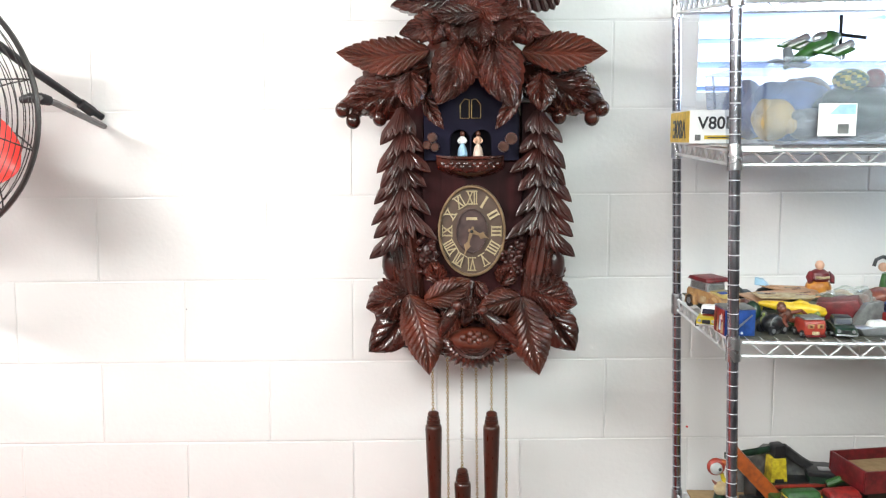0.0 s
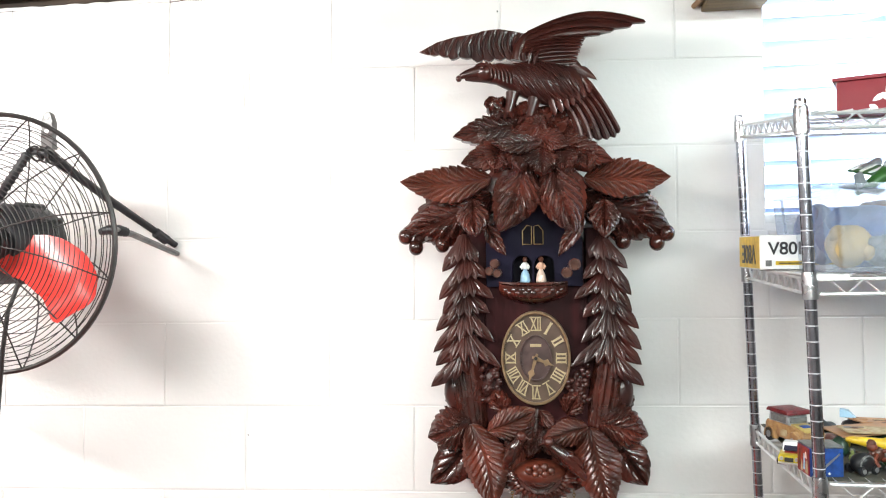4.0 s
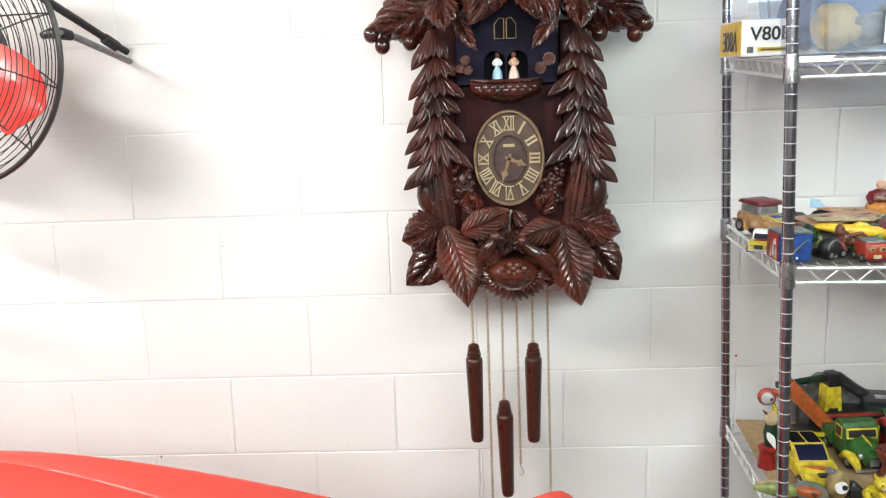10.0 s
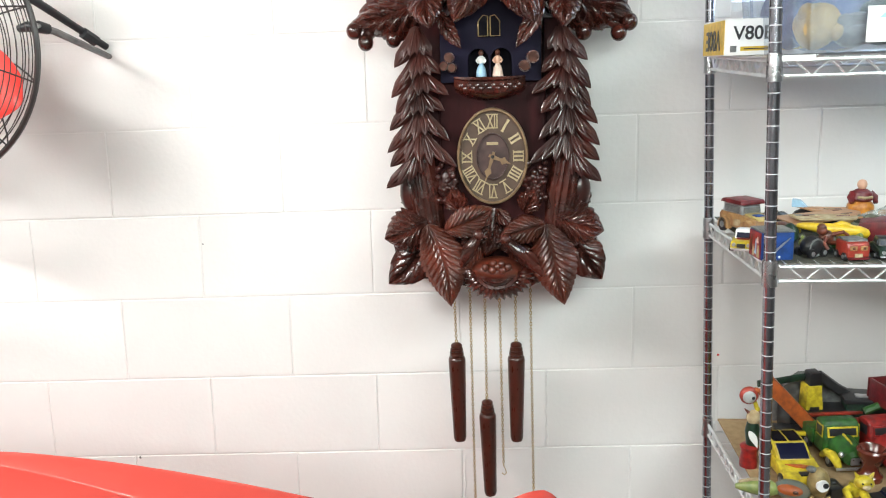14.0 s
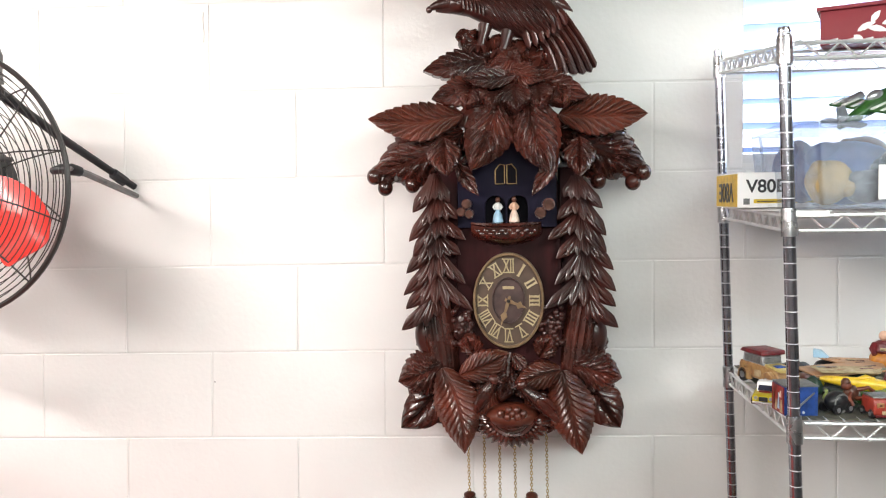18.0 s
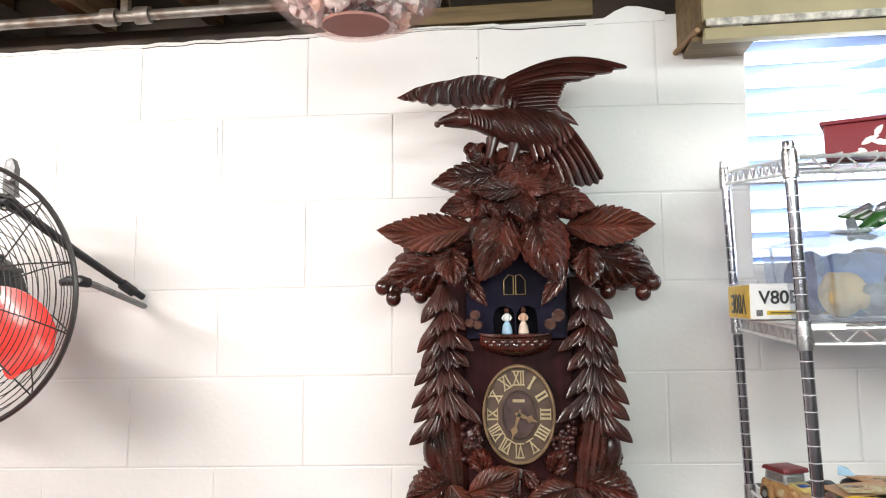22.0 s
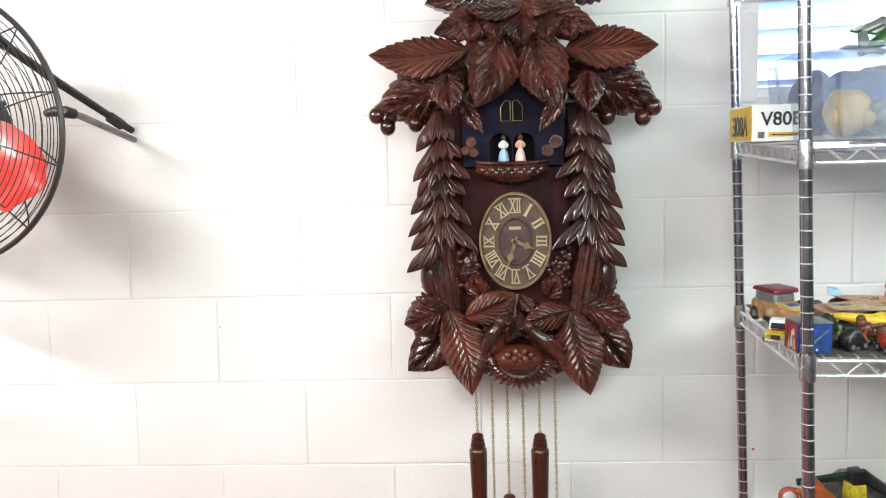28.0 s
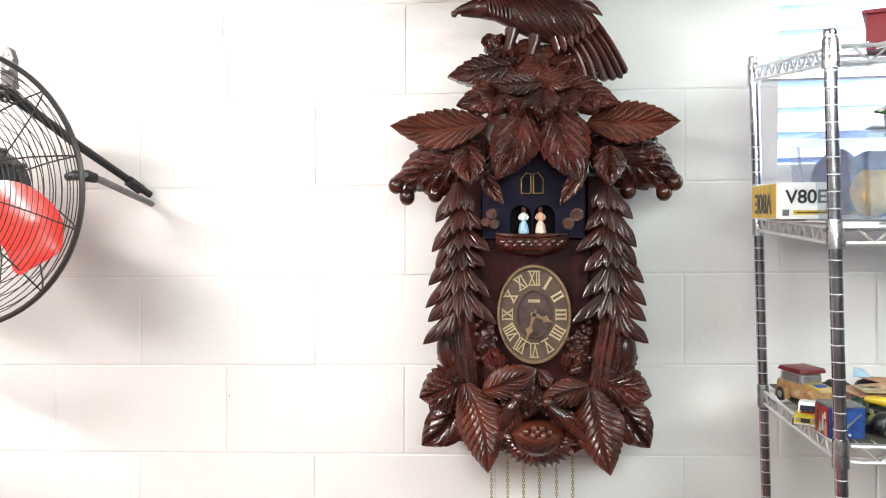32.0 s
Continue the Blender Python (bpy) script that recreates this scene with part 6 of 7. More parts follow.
bus = thing("toy_truck", "small red toy truck with a grey roof", "toy truck", (0.606, -0.472, t3), 96)
part("body", slab([(-0.026, 0.006), (-0.027, 0.026), (-0.022, 0.037), (0.026, 0.037), (0.027, 0.006)], 0.048, 0.005, 3), TERRARED, bus)
part("roof", slab([(-0.020, 0.037), (-0.017, 0.041), (0.022, 0.041), (0.025, 0.037)], 0.044, 0.002), GREY, bus, "dull grey roof")
for s in (-1, 1):
    part("window", block((-0.0282, s * 0.011 - 0.0075, 0.021), (-0.0255, s * 0.011 + 0.0075, 0.030), 0.0015), TANTIN, bus)
    part("window_post", block((-0.0288, s * 0.011 - 0.003, 0.023), (-0.0262, s * 0.011 + 0.003, 0.028), 0.001), BROWN, bus)
part("plate", block((-0.0290, -0.008, 0.008), (-0.0262, 0.008, 0.015), 0.001), CREAM, bus)
part("bumper", block((-0.031, -0.022, 0.004), (-0.027, 0.022, 0.008), 0.001), MAROON, bus)
wheels(bus, (-0.016, 0.016), 0.024, 0.008)
bus.scale = (0.78, 0.78, 0.86)

bm = ball((0, 0, 0.024), (0.026, 0.023, 0.023), None, 20, turn=Matrix.Rotation(radians(15), 4, 'Y'))
for v in bm.verts:
    v.co.x *= 1 + 0.06 * math.cos(7 * math.atan2(v.co.y, v.co.x))
lathe([(0.018, 0.040), (0.022, 0.045), (0.019, 0.058), (0.010, 0.064)], 14, bm, mi=1)
for s in (-1, 1):
    tube([(s * 0.016, 0, 0.056), (s * 0.024, -0.006, 0.048), (s * 0.022, -0.014, 0.038)], [0.007, 0.006, 0.005], 8, bm, mi=1)
tube([(-0.014, -0.017, 0.050), (0.0, -0.021, 0.049), (0.014, -0.017, 0.050)], 0.003, 6, bm, mi=3)
ball((0, 0, 0.073), (0.0095, 0.0095, 0.0105), bm, 12, mi=2)
solo("toy_figure", bm, [PUMPKIN, MAROON, SKIN, CREAM], "round orange toy figure in a maroon top", "toy figure", (0.740, -0.165, t3 + 0.004))
toy_car("toy_car", "small dark green toy racing car", (0.668, -0.452, t3), 80, DGREEN, BLACK, 0.075, 0.036, 0.032)
solo("toy_box", slab([(-0.045, 0.0), (-0.04, 0.035), (0.03, 0.046), (0.05, 0.0)], 0.06, 0.003), MAROON, "maroon toy box tilted among the toys", "box", (0.712, -0.34, t3), -25)
bm = slab([(-0.05, 0.0), (-0.02, 0.042), (0.012, 0.046), (0.05, 0.004)], 0.012, 0.002)
solo("toy_wing", bm, GREY, "dull grey sheet-metal toy wing standing up", "toy", (0.755, -0.385, t3), 12)
bm = bmesh.new()
bmesh.ops.create_icosphere(bm, subdivisions=4, radius=0.045)
for v in bm.verts:
    v.co = Vector((v.co.x * 1.3, v.co.y * 0.8, max(v.co.z, -0.03) * 0.75)) * (1 + 0.30 * noise.noise(v.co * 40) + 0.10 * noise.noise(v.co * 120))
solo("plastic_bag", bm, BAG, "crumpled thin plastic bag among the toys", "bag", (0.748, -0.285, t3 + 0.020), smooth=False)
bm = tube([(0, 0, 0), (0.006, 0, 0.03), (0, 0, 0.056)], [(0.014, 0.017), (0.014, 0.019), (0.008, 0.010)], 14)
ball((-0.008, 0, 0.068), 0.010, bm, 12, mi=1)
tube([(0.004, 0, 0.084), (-0.010, 0, 0.091), (-0.024, 0, 0.084), (-0.028, 0, 0.070)], 0.004, 8, bm, mi=2)
solo("toy_figure", bm, [GREEN, SKIN, BLACK], "green toy figure with a dark curved hat", "toy figure", (0.895, -0.13, t3))
bm = ball((0, 0, 0.024), (0.036, 0.024, 0.022), None, 18, turn=Matrix.Rotation(radians(-14), 4, 'Y'))
ball((-0.032, -0.012, 0.020), 0.015, bm, 12)
tube([(0.018, -0.018, 0.030), (0.030, -0.020, 0.016)], [0.006, 0.004], 8, bm)
solo("wooden_toy", bm, TERRACOTTA, "shiny brown round toy beside other toys", "toy", (0.822, -0.25, t3))
solo("toy_cone", lathe([(0.03, 0), (0.028, 0.01), (0.006, 0.07), (0.002, 0.074)], 16), WHITE, "white cone-shaped toy on the shelf", "toy", (0.945, -0.14, t3))
boat = thing("toy_boat", "small pale grey metal toy boat", "toy boat", (0.730, -0.452, t3), 12)
part("hull", slab([(-0.045, 0.014), (-0.034, 0.0), (0.034, 0.0), (0.048, 0.016)], 0.032, 0.004, 2), SILVER, boat)
part("deckhouse", slab([(-0.018, 0.014), (-0.012, 0.024), (0.014, 0.024), (0.018, 0.014)], 0.020, 0.002), WHITE, boat)
toy_car("toy_car", "red and blue toy car at the shelf edge", (0.790, -0.40, t3), 100, TOYRED, BLUE, 0.08, 0.04, 0.045)
rj = random.Random(77)
for k in range(26):
    x, y = rj.uniform(0.53, 0.88), rj.uniform(-0.43, -0.12)
    r = rj.uniform(0.008, 0.018)
    bm = ball((0, 0, r * 0.8), (r * rj.uniform(1, 1.8), r, r * 0.8), None, 10)
    tube([(0, 0, r), (r * 1.6, -r, r * 0.7), (r * 2.0, -r * 1.6, r * 0.2)], [r * 0.4, r * 0.3, r * 0.2], 7, bm)
    solo("toy_piece", bm, rj.choice([BROWN, GREY, MAROON, DGREEN, TANTIN, BLACK]), "small worn toy piece in the heap", "toy", (x, y, t3 + 0.002), rj.uniform(0, 360), group="small toy pieces")

def crumpled(label, category, loc, size, m, seed):
    """A soft, folded lump that rests on the shelf."""
    bm = ball((0, 0, size[2] * 0.5), (size[0] / 2, size[1] / 2, size[2] / 2), None, 24)
    for v in bm.verts:
        q = v.co * 38 + Vector((seed * 3.1, seed, 0))
        v.co += v.co.normalized() * (0.30 * min(size) * noise.noise(q) + 0.16 * min(size) * noise.noise(q * 2.6))
        v.co.z = max(0.0, v.co.z)
    solo(category.replace(" ", "_"), bm, m, label, category, loc)


crumpled("crumpled grey-green cloth between the toys on the shelf", "cloth", (0.700, -0.300, t3), (0.060, 0.045, 0.042), MOSS, 2)
# a plain lump stands in for a tangled dark green toy
crumpled("dark green lump for a tangled toy behind the blue tin box", "cloth", (0.545, -0.345, t3), (0.040, 0.040, 0.030), DGREEN, 5)
crumpled("small black rubber glove under the cardboard", "glove", (0.565, -0.185, t3), (0.060, 0.04, 0.030), BLACK, 8)

# ---- the lower shelf of toys ----
t4 = S4 + 0.009
solo("cardboard_sheet", block((0.495, -0.497, S4 + 0.005), (1.30, -0.112, t4), 0.001), CARD, "brown cardboard sheet lining the wire shelf", "cardboard", smooth=False)
yc = thing("toy_car", "lemon yellow toy car with dark roof panels", "toy car", (0.574, -0.352, t4), 94)
part("body", slab([(-0.088, 0.010), (-0.090, 0.022), (-0.080, 0.031), (-0.010, 0.038), (0.080, 0.040), (0.090, 0.030), (0.088, 0.010)], 0.074, 0.007, 3), LEMON, yc)
cabin = part("cabin", slab([(-0.022, 0.036), (0.012, 0.058), (0.066, 0.058), (0.086, 0.038)], 0.066, 0.004, 3), LEMON, yc)
slope = math.degrees(math.atan2(0.022, 0.034))
part("windscreen", block((-0.017, -0.027, -0.0012), (0.017, 0.027, 0.0010), 0.0008), NAVY, cabin, "dark blue windscreen", m=pose(-0.0055, 0, 0.0478, 0, -slope, 0))
part("windscreen_rim", block((-0.0185, -0.0285, -0.0018), (0.0185, 0.0285, 0.0002), 0.0008), PALEYELLOW, cabin, m=pose(-0.0055, 0, 0.0478, 0, -slope, 0))
for s in (-1, 1):
    part("roof_panel", block((0.016, s * 0.015 - 0.013, 0.0575), (0.060, s * 0.015 + 0.013, 0.0592), 0.001), DARK, cabin)
    part("side_window", block((0.008, s * 0.033 - 0.0008, 0.043), (0.062, s * 0.033 + 0.0008, 0.053)), NAVY, cabin)
    part("headlight", ball((-0.087, s * 0.026, 0.024), (0.004, 0.008, 0.005), seg=10), SILVER, yc)
part("grille", block((-0.0915, -0.016, 0.012), (-0.088, 0.016, 0.022), 0.001), BLACK, yc)
part("hood_vent", block((-0.074, -0.010, 0.0315), (-0.060, 0.010, 0.0345), 0.001), BLACK, yc)
part("hood_bird", leaf((-0.046, -0.024, 0.0362), (-0.036, 0.026, 0.0370), 0.016, 4, nu=16, nv=6, dome=0.03, thick=0.001, facing=(0, 0, 1)), ORANGE, yc, "orange bird emblem")
part("bumper", block((-0.094, -0.034, 0.008), (-0.089, 0.034, 0.014), 0.0015), LEMON, yc)
wheels(yc, (-0.052, 0.052), 0.036, 0.013)


def pickup(label, loc, rz, body, trim, length, width, height, frame_colour, bed):
    """A pressed-steel pickup: round cab, bulged hood and fenders, nose towards -x."""
    tk = thing("toy_truck", label, "toy truck", loc, rz)
    L, W, H = length, width, height
    part("hood", tube([(-L * 0.50, 0, H * 0.34), (-L * 0.48, 0, H * 0.36), (-L * 0.32, 0, H * 0.40), (-L * 0.10, 0, H * 0.42)], [(W * 0.14, H * 0.14), (W * 0.24, H * 0.22), (W * 0.31, H * 0.27), (W * 0.36, H * 0.29)], 24), body, tk)
    cab = part("cab", slab([(-L * 0.14, H * 0.16), (-L * 0.15, H * 0.58), (-L * 0.10, H * 0.90), (-L * 0.05, H), (L * 0.12, H), (L * 0.16, H * 0.90), (L * 0.17, H * 0.16)], W * 0.86, W * 0.10, 4), body, tk)
    lean = math.degrees(math.atan2(0.05 * L, 0.32 * H))
    part("windscreen_frame", block((-0.0014, -W * 0.36, -H * 0.13), (0.0012, W * 0.36, H * 0.13), 0.001), frame_colour, cab, m=pose(-L * 0.128, 0, H * 0.745, 0, lean, 0))
    part("windscreen", block((-0.0022, -W * 0.32, -H * 0.09), (0.0006, W * 0.32, H * 0.09), 0.001), BLACK, cab, m=pose(-L * 0.128, 0, H * 0.745, 0, lean, 0))
    for s in (-1, 1):
        part("side_frame", block((-L * 0.09, s * W * 0.43 - 0.001, H * 0.58), (L * 0.10, s * W * 0.43 + 0.001, H * 0.90), 0.001), frame_colour, cab)
        part("side_window", block((-L * 0.07, s * W * 0.432 - 0.0014, H * 0.62), (L * 0.08, s * W * 0.432 + 0.0014, H * 0.86), 0.001), BLACK, cab)
        part("fender", tube([(-L * 0.47, s * W * 0.34, H * 0.12), (-L * 0.44, s * W * 0.38, H * 0.26), (-L * 0.34, s * W * 0.40, H * 0.34), (-L * 0.22, s * W * 0.41, H * 0.30), (-L * 0.10, s * W * 0.42, H * 0.14)], [W * 0.07, W * 0.10, W * 0.11, W * 0.10, W * 0.07], 12), trim, tk)
        part("headlight", ball((-L * 0.43, s * W * 0.27, H * 0.42), (0.006, 0.005, 0.006), seg=10), SILVER, tk)
    part("hood_stripe", tube([(-L * 0.49, 0, H * 0.52), (-L * 0.32, 0, H * 0.665), (-L * 0.13, 0, H * 0.705)], 0.0026, 8), frame_colour, tk)
    part("grille", block((-L * 0.520, -W * 0.11, H * 0.20), (-L * 0.495, W * 0.11, H * 0.44), 0.002), SILVER, tk)
    part("bumper", block((-L * 0.53, -W * 0.44, H * 0.08), (-L * 0.50, W * 0.44, H * 0.15), 0.002), SILVER, tk)
    part("bed", slab([(L * 0.18, H * 0.20), (L * 0.18, H * 0.58), (L * 0.50, H * 0.58), (L * 0.50, H * 0.20)], W * 0.9, 0.004, 2), bed, tk)
    wheels(tk, (-L * 0.30, L * 0.33), W * 0.42, H * 0.16)
    return tk


pickup("green toy truck with yellow window frames", (0.686, -0.280, t4), 97, GREEN, LEMON, 0.140, 0.084, 0.080, LEMON, GREEN)
pickup("red toy truck with a silver grille", (0.772, -0.268, t4), 102, TOYRED, TOYRED, 0.15, 0.080, 0.078, TOYRED, TOYRED)
chute = thing("toy_tipper", "orange toy tipper beam leaning against yellow crane", "toy truck", (0.620, -0.205, t4), 0)
beam = Matrix.Translation((0.0, 0.0, 0.072)) @ Matrix.Rotation(radians(47), 4, 'Y')
part("beam", block((-0.075, -0.014, -0.015), (0.075, 0.014, 0.015), 0.002), ORANGE, chute, m=beam)
part("chassis", block((-0.03, -0.020, 0.0), (0.10, 0.025, 0.024), 0.004), BLACK, chute)
part("yellow_rail", block((-0.06, -0.030, 0.020), (0.03, -0.022, 0.028), 0.001), LEMON, chute)
crane = thing("toy_crane", "yellow and black toy crane tower", "toy crane", (0.680, -0.150, t4), 8)
part("tower", slab([(-0.020, 0.046), (-0.019, 0.100), (0.012, 0.102), (0.018, 0.046)], 0.034, 0.003, 2), LEMON, crane)
part("tower_notch", block((-0.012, -0.019, 0.044), (0.008, -0.016, 0.054), 0.001), BLACK, crane)
part("head", slab([(-0.014, 0.100), (-0.013, 0.128), (0.010, 0.130), (0.013, 0.100)], 0.030, 0.003, 2), BLACK, crane)
part("base", block((-0.06, -0.03, 0.0), (0.08, 0.03, 0.046), 0.004), BLACK, crane)
part("arm", tube([(0.010, 0.0, 0.120), (0.050, 0.010, 0.088), (0.086, 0.016, 0.066)], [(0.008, 0.011)] * 3, 8), GREYDARK, crane)
part("arm", tube([(-0.012, 0.012, 0.112), (-0.075, 0.020, 0.100), (-0.110, 0.022, 0.096)], [(0.006, 0.008)] * 3, 8), DGREEN, crane)
part("red_bar", block((-0.02, -0.034, 0.040), (0.096, -0.026, 0.046), 0.001), TERRARED, crane)
solo("toy_hopper", plate([(-0.085, 0.0), (0.085, 0.0), (0.095, 0.058), (0.025, 0.110), (-0.025, 0.110), (-0.095, 0.058)], -0.010, 0.010, 0.003), GREY, "dull grey metal toy hopper", "toy", (0.690, -0.112, t4), smooth=False)
tray = thing("toy_tray", "dark green and black toy tray behind the trucks", "tray", (0.80, -0.142, t4), -8)
part("floor", block((-0.05, -0.03, 0.0), (0.20, 0.03, 0.062), 0.004), DGREEN, tray)
part("rim", block((-0.055, -0.034, 0.062), (0.205, 0.034, 0.072), 0.003), BLACK, tray)
part("buckle", block((-0.03, -0.020, 0.072), (-0.005, -0.004, 0.076), 0.002), SILVER, tray)
part("green_bar", tube([(-0.02, -0.050, 0.055), (0.03, -0.046, 0.080)], 0.008, 8), GREEN, tray)
wag = thing("toy_wagon", "dark red open toy wagon with pale lining", "toy wagon", (0.900, -0.192, t4), 12)
for a, b in (((-0.10, -0.06, 0.07), (0.16, -0.054, 0.118)), ((-0.10, 0.054, 0.07), (0.16, 0.06, 0.118)), ((-0.10, -0.054, 0.07), (-0.094, 0.054, 0.118)), ((0.154, -0.054, 0.07), (0.16, 0.054, 0.118))):
    part("side_board", block(a, b, 0.002), MAROON, wag)
part("lining", block((-0.093, -0.053, 0.072), (0.153, 0.053, 0.096), 0.002), CARD, wag, "pale lining")
part("chassis", block((-0.07, -0.03, 0.0), (0.13, 0.03, 0.07), 0.004), BLACK, wag)
solo("toy_barrel", lathe([(0.022, 0), (0.023, 0.010), (0.016, 0.018), (0.014, 0.028), (0.018, 0.038), (0.025, 0.050), (0.027, 0.060), (0.024, 0.064), (0.021, 0.060), (0.016, 0.050)], 22), BROWNGLASS, "red-brown turned toy goblet", "toy", (0.713, -0.372, t4))
bird = thing("toy_bird", "red and white tin bird toy on a yellow neck", "toy bird", (0.503, -0.327, t4), 0)
part("head", ball((-0.006, 0, 0.148), (0.018, 0.010, 0.018), seg=18), TERRARED, bird)
part("face", ball((-0.007, -0.0075, 0.147), (0.0125, 0.005, 0.0125), seg=16), PALEGREY, bird, "pale face disc")
part("eye", ball((-0.001, -0.0122, 0.147), (0.0030, 0.0015, 0.0036), seg=10), BLACK, bird)
part("crest", tube([(0.004, 0, 0.160), (0.016, 0, 0.156), (0.020, 0, 0.142)], [0.005, 0.006, 0.004], 8), ORANGE, bird)
part("neck", tube([(0.006, 0, 0.134), (0.010, 0, 0.122), (0.020, 0, 0.108), (0.024, 0, 0.092)], [0.004, 0.0045, 0.005, 0.006], 10), LEMON, bird)
part("mask", ball((0.004, -0.004, 0.104), (0.014, 0.010, 0.015), seg=14), CREAM, bird, "cream horned mask")
for s in (-1, 1):
    part("horn", tube([(0.004 + s * 0.010, -0.004, 0.114), (0.004 + s * 0.018, -0.004, 0.122)], [0.0035, 0.001], 6), TERRACOTTA, bird)
part("body", tube([(0.004, 0, 0.095), (0.004, 0, 0.075), (0.006, 0, 0.045)], [0.010, 0.014, 0.012], 14), DGREEN, bird)
part("wing", leaf((-0.006, -0.016, 0.080), (0.010, -0.019, 0.046), 0.014, 0, nu=10, nv=6, dome=0.1, thick=0.003), WHITE, bird)
part("base", lathe([(0.017, 0), (0.017, 0.012), (0.015, 0.030), (0.018, 0.042), (0.013, 0.046)], 18), TOYRED, bird)
owl = thing("toy_egg", "bronze coloured egg-shaped toy with a round white eye", "toy", (0.589, -0.455, t4), 0)
part("shell", ball((0, 0, 0.036), (0.0195, 0.018, 0.029), seg=20), GOLD, owl)
part("eye", tube([(0.001, -0.0150, 0.038), (0.001, -0.0195, 0.038)], [0.0115, 0.0105], 18), WHITE, owl)
part("pupil", tube([(0.0055, -0.0193, 0.040), (0.0055, -0.0206, 0.040)], 0.0050, 12), BLACK, owl)
part("tuft", ball((-0.014, 0.0, 0.062), (0.009, 0.008, 0.006), seg=10), GREY, owl)
for x, y in ((-0.018, -0.014), (0.020, -0.014), (0.0, 0.016)):
    part("foot", tube([(x * 0.7, y * 0.7, 0.014), (x * 1.2, y * 1.3, 0.0)], [0.004, 0.002], 6), GOLD, owl)
bt = thing("spinning_top", "orange and teal tin spinning top lying on its side", "toy", (0.545, -0.452, t4), -20)
part("rim", ball((0, 0, 0.019), (0.031, 0.020, 0.018), seg=22), TEAL, bt)
part("face", ball((-0.002, -0.010, 0.023), (0.023, 0.012, 0.011), seg=18), ORANGE, bt, "worn orange face")
part("patch", ball((0.006, -0.0195, 0.024), (0.006, 0.003, 0.004), seg=10), BROWN, bt)
gr = thing("toy_frog", "pale green tinplate frog toy", "toy", (0.490, -0.440, t4), -15)
part("body", tube([(-0.040, 0, 0.012), (-0.028, 0, 0.014), (-0.008, 0, 0.016), (0.016, 0, 0.018), (0.034, 0, 0.016)], [0.004, 0.009, 0.014, 0.017, 0.008], 16), LIME, gr)
part("back", tube([(-0.034, 0, 0.022), (-0.008, 0, 0.031), (0.018, 0, 0.035)], [0.003, 0.004, 0.003], 8), CREAM, gr)
cat = solo("toy_cat", tube([(0.0, 0, 0.006), (-0.005, 0, 0.02), (-0.004, 0, 0.034)], [0.010, 0.014, 0.010], 12), LEMON, "yellow toy cat with a pale muzzle", "toy cat", (0.662, -0.440, t4))
bm = bmesh.new()
ball((0.008, -0.012, 0.040), (0.020, 0.016, 0.015), bm, 16)
ball((0.008, -0.026, 0.036), (0.009, 0.006, 0.006), bm, 10, mi=1)
for s in (-1, 1):
    tube([(0.008 + s * 0.012, -0.010, 0.050), (0.008 + s * 0.019, -0.010, 0.062)], [0.006, 0.001], 6, bm)
    ball((0.008 + s * 0.008, -0.026, 0.044), 0.0022, bm, 8, mi=2)
tube([(-0.008, 0, 0.024), (-0.026, -0.012, 0.020), (-0.022, -0.030, 0.008)], [0.009, 0.008, 0.007], 8, bm)
tube([(0.006, -0.004, 0.02), (0.012, -0.028, 0.010), (0.014, -0.038, 0.007)], [0.009, 0.008, 0.007], 8, bm)
part("cat_head", bm, [LEMON, CREAM, BLACK], cat)
cat.scale = (0.88, 0.88, 0.88)
toy_car("toy_car", "small black toy car near the shelf edge", (0.712, -0.458, t4), 10, BLACK, BLACK, 0.070, 0.032, 0.026)
toy_car("toy_car", "red toy fire car with a silver bumper", (0.775, -0.412, t4), 80, TOYRED, TOYRED, 0.09, 0.045, 0.055)
solo("toy_disc", lathe([(0.02, 0), (0.02, 0.006), (0.006, 0.02)], 14), BLACK, "small black toy cap on the cardboard", "toy", (0.630, -0.415, t4))
solo("toy_block", block((-0.012, -0.008, 0), (0.012, 0.008, 0.022), 0.003), BLACK, "small black toy block between the cars", "toy", (0.622, -0.445, t4), 15)

# ---- red car in front of the wall ----
car = thing("red_car", "glossy red car body with a raised rear fin", "car", (-1.0, -0.85, 0))


def bodywork(xs, top, near):
    """Panels across the car for each x: far flank, crest, crease, near side. near gives the crease's y, z and the panel's z below it."""
    bm = bmesh.new()
    rows = []
    for x in xs:
        t = top(x)
        cy, c, nz = near(x, t)
        sec = [(-0.46, 0.0), (-0.46, t - 0.28), (-0.52, t - 0.14), (-0.57, t - 0.05), (-0.592, t - 0.014), (-0.599, t - 0.003), (-0.601, t - 0.0004), (-0.604, t - 0.0004)]
        sec += [(-0.604 + (cy + 0.604) * u, t - 0.0004 + (c - t + 0.0004) * u + 0.002 * math.sin(u * math.pi)) for u in (0.05, 0.25, 0.5, 0.75, 0.95, 0.99)]
        sec += [(cy - 0.0005, c - 0.002), (cy - 0.002, c - 0.008), (cy - 0.010, c - 0.030), (cy - 0.030, c - 0.062), (cy - 0.07, c - 0.098), (cy - 0.13, c - 0.130), (cy - 0.22, c - 0.155), (-1.15, nz - 0.12), (-1.32, nz - 0.20), (-1.38, nz - 0.36), (-1.38, 0.0)]
        rows.append([bm.verts.new((x + 1.0, y + 0.85, z)) for y, z in sec])
    for a, b in zip(rows, rows[1:]):
        for j in range(len(a) - 1):
            bm.faces.new((a[j], a[j + 1], b[j + 1], b[j]))
    bm.faces.new(rows[0])
    bm.faces.new(rows[-1][::-1])
    return bm


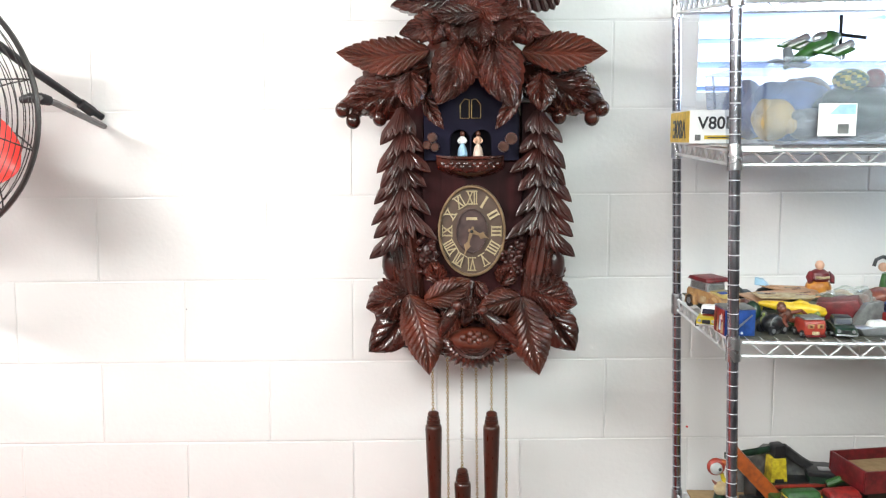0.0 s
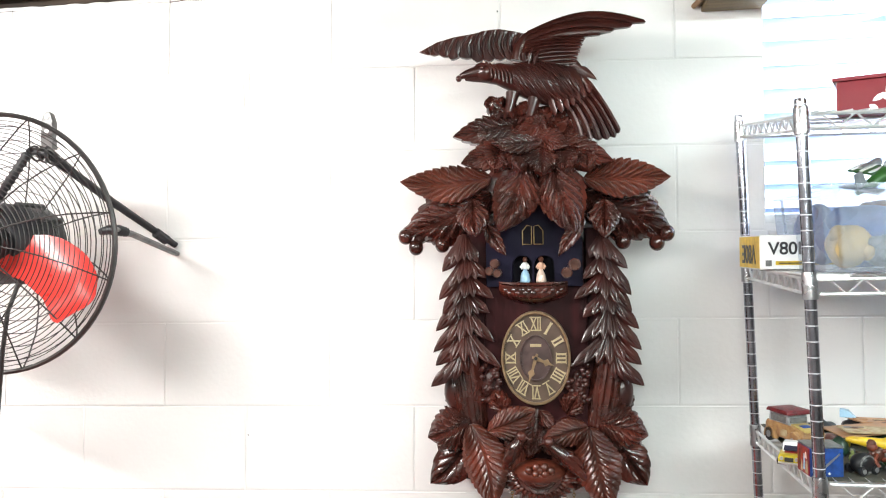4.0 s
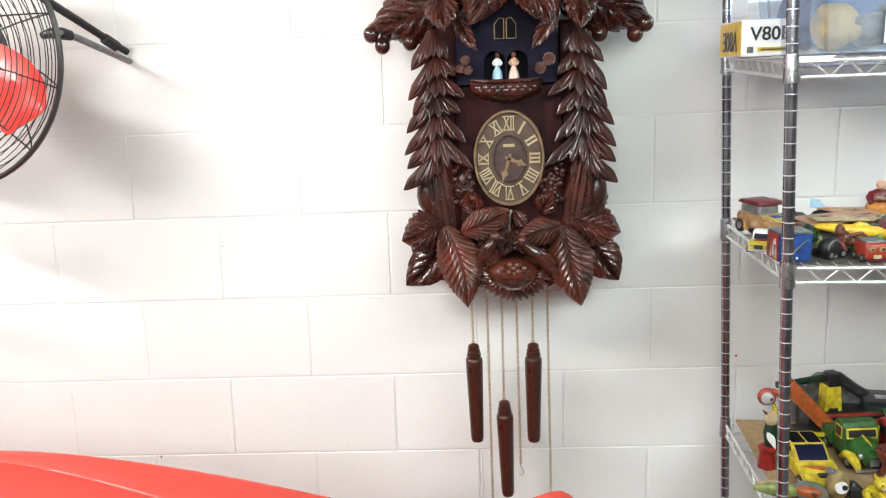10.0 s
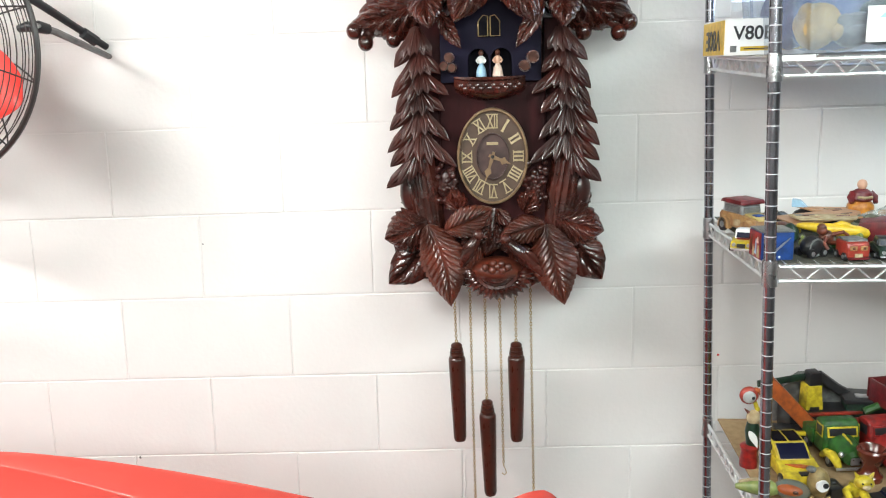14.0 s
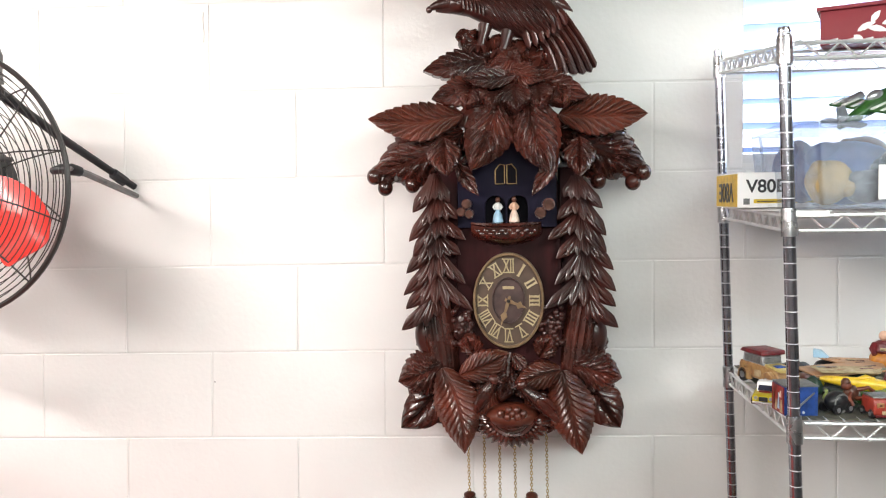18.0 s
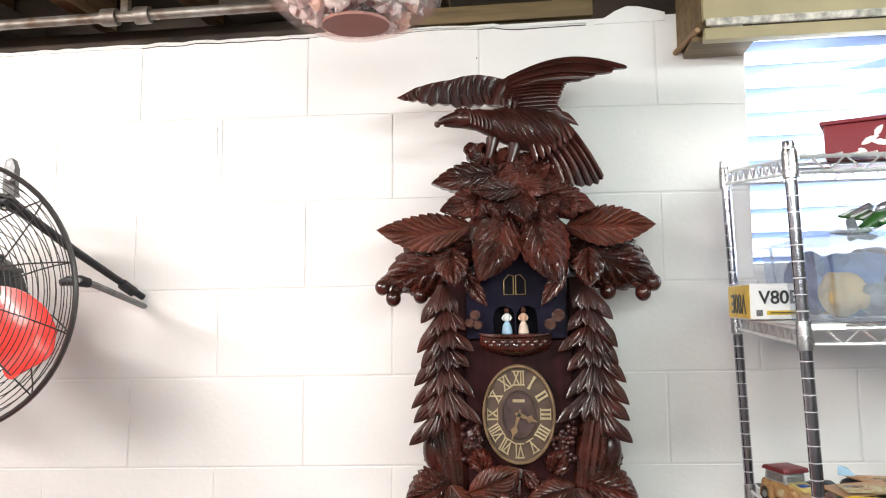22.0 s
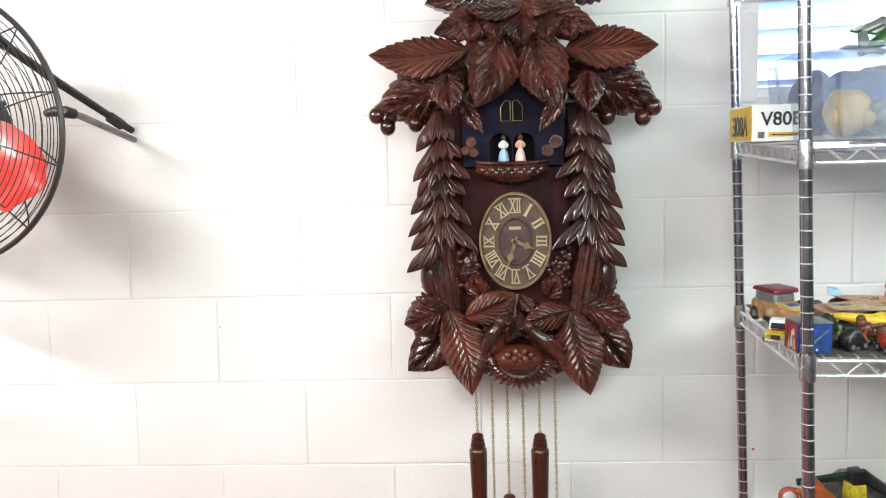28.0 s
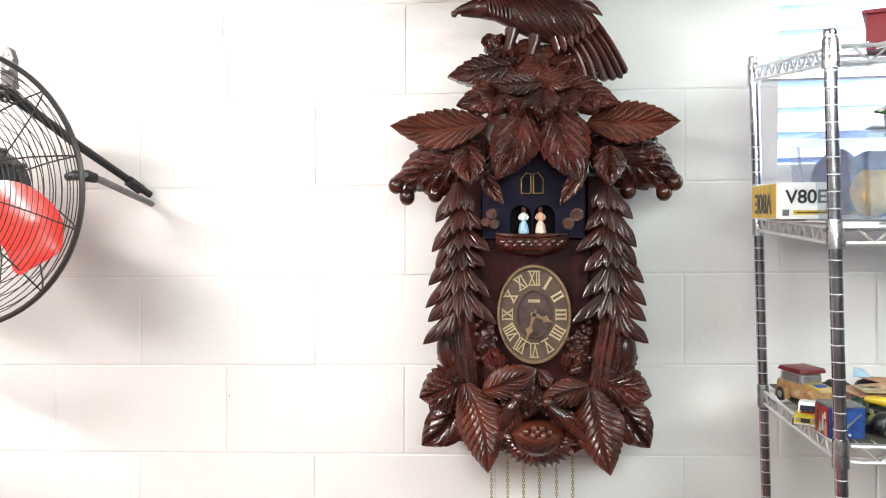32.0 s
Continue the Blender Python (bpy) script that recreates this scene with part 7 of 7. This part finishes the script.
def crest(x):
    return 0.891 - 0.13 * max(0.0, (x + 0.876) / 0.796) ** 1.6 - 0.04 * min(0.0, x + 0.876) ** 2


def body_crease(x, t):
    u = max(0.0, min(1.0, (x + 0.88) / 0.60))
    cy = -0.625 - 0.072 * u - 0.01 * max(0, x + 0.28)
    return cy, t - 0.010 - 0.031 * u, t - 0.055 - 0.055 * u


part("body", bodywork([-2.4 + 0.058 * k for k in range(40)] + [-0.0805], crest, body_crease), CAR_RED, car)


def fin_top(x):
    u = (x + 0.079) / 0.175
    return 0.761 + 0.076 * (3 * u * u - 2 * u ** 3) if u < 1 else 0.837 - 0.9 * (u - 1) ** 1.5 * 0.175 * 2.2


def fin_crease(x, t):
    u = max(0.0, min(1.0, (x + 0.079) / 0.05))
    a, b = body_crease(-0.08, t), (-0.70, t - 0.045, t - 0.11)
    return tuple(p + (q - p) * u for p, q in zip(a, b))


part("fin", bodywork([-0.079 + 0.0125 * k for k in range(22)], fin_top, fin_crease), CAR_RED, car, "raised red rear fin")


# ---- drips, nicks and marks on the painted wall ----
rm = random.Random(8)
for x, z0, z1, w in ((0.120, 0.62, 0.80, 0.0022), (-0.084, 0.44, 0.59, 0.002)):
    pts = [(x + 0.002 * rm.uniform(-1, 1), 0.0, z0 + (z1 - z0) * k / 9) for k in range(10)]
    part("drip", tube(pts, [w * (1.9 if k == 0 else 1 + 0.3 * rm.uniform(-1, 1)) for k in range(10)], 7), WALL, wall, "hardened paint run")
for x, z, r in ((-0.704, 1.13, 0.0016), (-0.93, 0.564, 0.003), (-0.079, 2.132, 0.002)):
    part("nick", ball((x, 0.0, z), (r, 0.0012, r * 1.3), seg=8), GREY_METAL, wall, "small dark nick in the paint")
part("speck", ball((0.518, 0.0, 0.852), (0.003, 0.001, 0.003), seg=8), RED_BLADE, wall, "red paint speck")
part("crack", tube([(-0.703, -0.0002, 1.93), (-0.7015, -0.0002, 1.955), (-0.7035, -0.0002, 1.98), (-0.702, -0.0002, 2.0)], 0.0010, 5), PLAIN, wall, "short crack")

# ---- the wall's blocks, in courses a little out of level ----
def course(r, x):
    x = max(-1.5, min(1.1, x))
    return max(0.0, min(WALL_TOP, 1.2122 + 0.2007 * (r - 6) - 0.0005 * (r - 6) ** 2 + 0.0156 * x - 0.008 * x * (r - 6)))


def perpend(k, z):
    return -0.2886 + 0.4142 * k - 0.0054 * k * k + (0.0153 - 0.0101 * max(-2, min(3, k))) * (z - 1.2)


def wall_blocks():
    rw = random.Random(21)
    for r in range(11):
        for n in range(-8, 10):
            ks = (n, n + 1) if r % 2 == 1 else (n + 0.5, n + 1.5)
            corner = {}
            for i, k in enumerate(ks):
                for j, q in enumerate((r, r + 1)):
                    x = perpend(k, 0.2 * q)
                    z = course(q, x)
                    corner[i, j] = (max(-3.2, min(3.2, perpend(k, z))), z)
            spans = [corner]
            if corner[0, 1][1] > WIN_Z0 + 0.03:
                spans = [{p: (min(x, WIN_X0), z) for p, (x, z) in corner.items()}, {p: (max(x, WIN_X1), z) for p, (x, z) in corner.items()}]
            for c in spans:
                w, h = c[1, 0][0] - c[0, 0][0], c[0, 1][1] - c[0, 0][1]
                if min(w, c[1, 1][0] - c[0, 1][0]) < 0.03:
                    continue
                g = 0.0017
                bm = block((g, 0, g), (w - g, 0.03, h - g), 0.0020, 2)
                for v in bm.verts:
                    a, b = v.co.x / w, v.co.z / h
                    x, z = (sum(c[i, j][m] * (a if i else 1 - a) * (b if j else 1 - b) for i in (0, 1) for j in (0, 1)) for m in (0, 1))
                    v.co = (x, v.co.y, z)
                part("block", bm, WALL, wall, smooth=False, m=pose(0, 0.0006 * rw.uniform(-1, 1), 0))


wall_blocks()
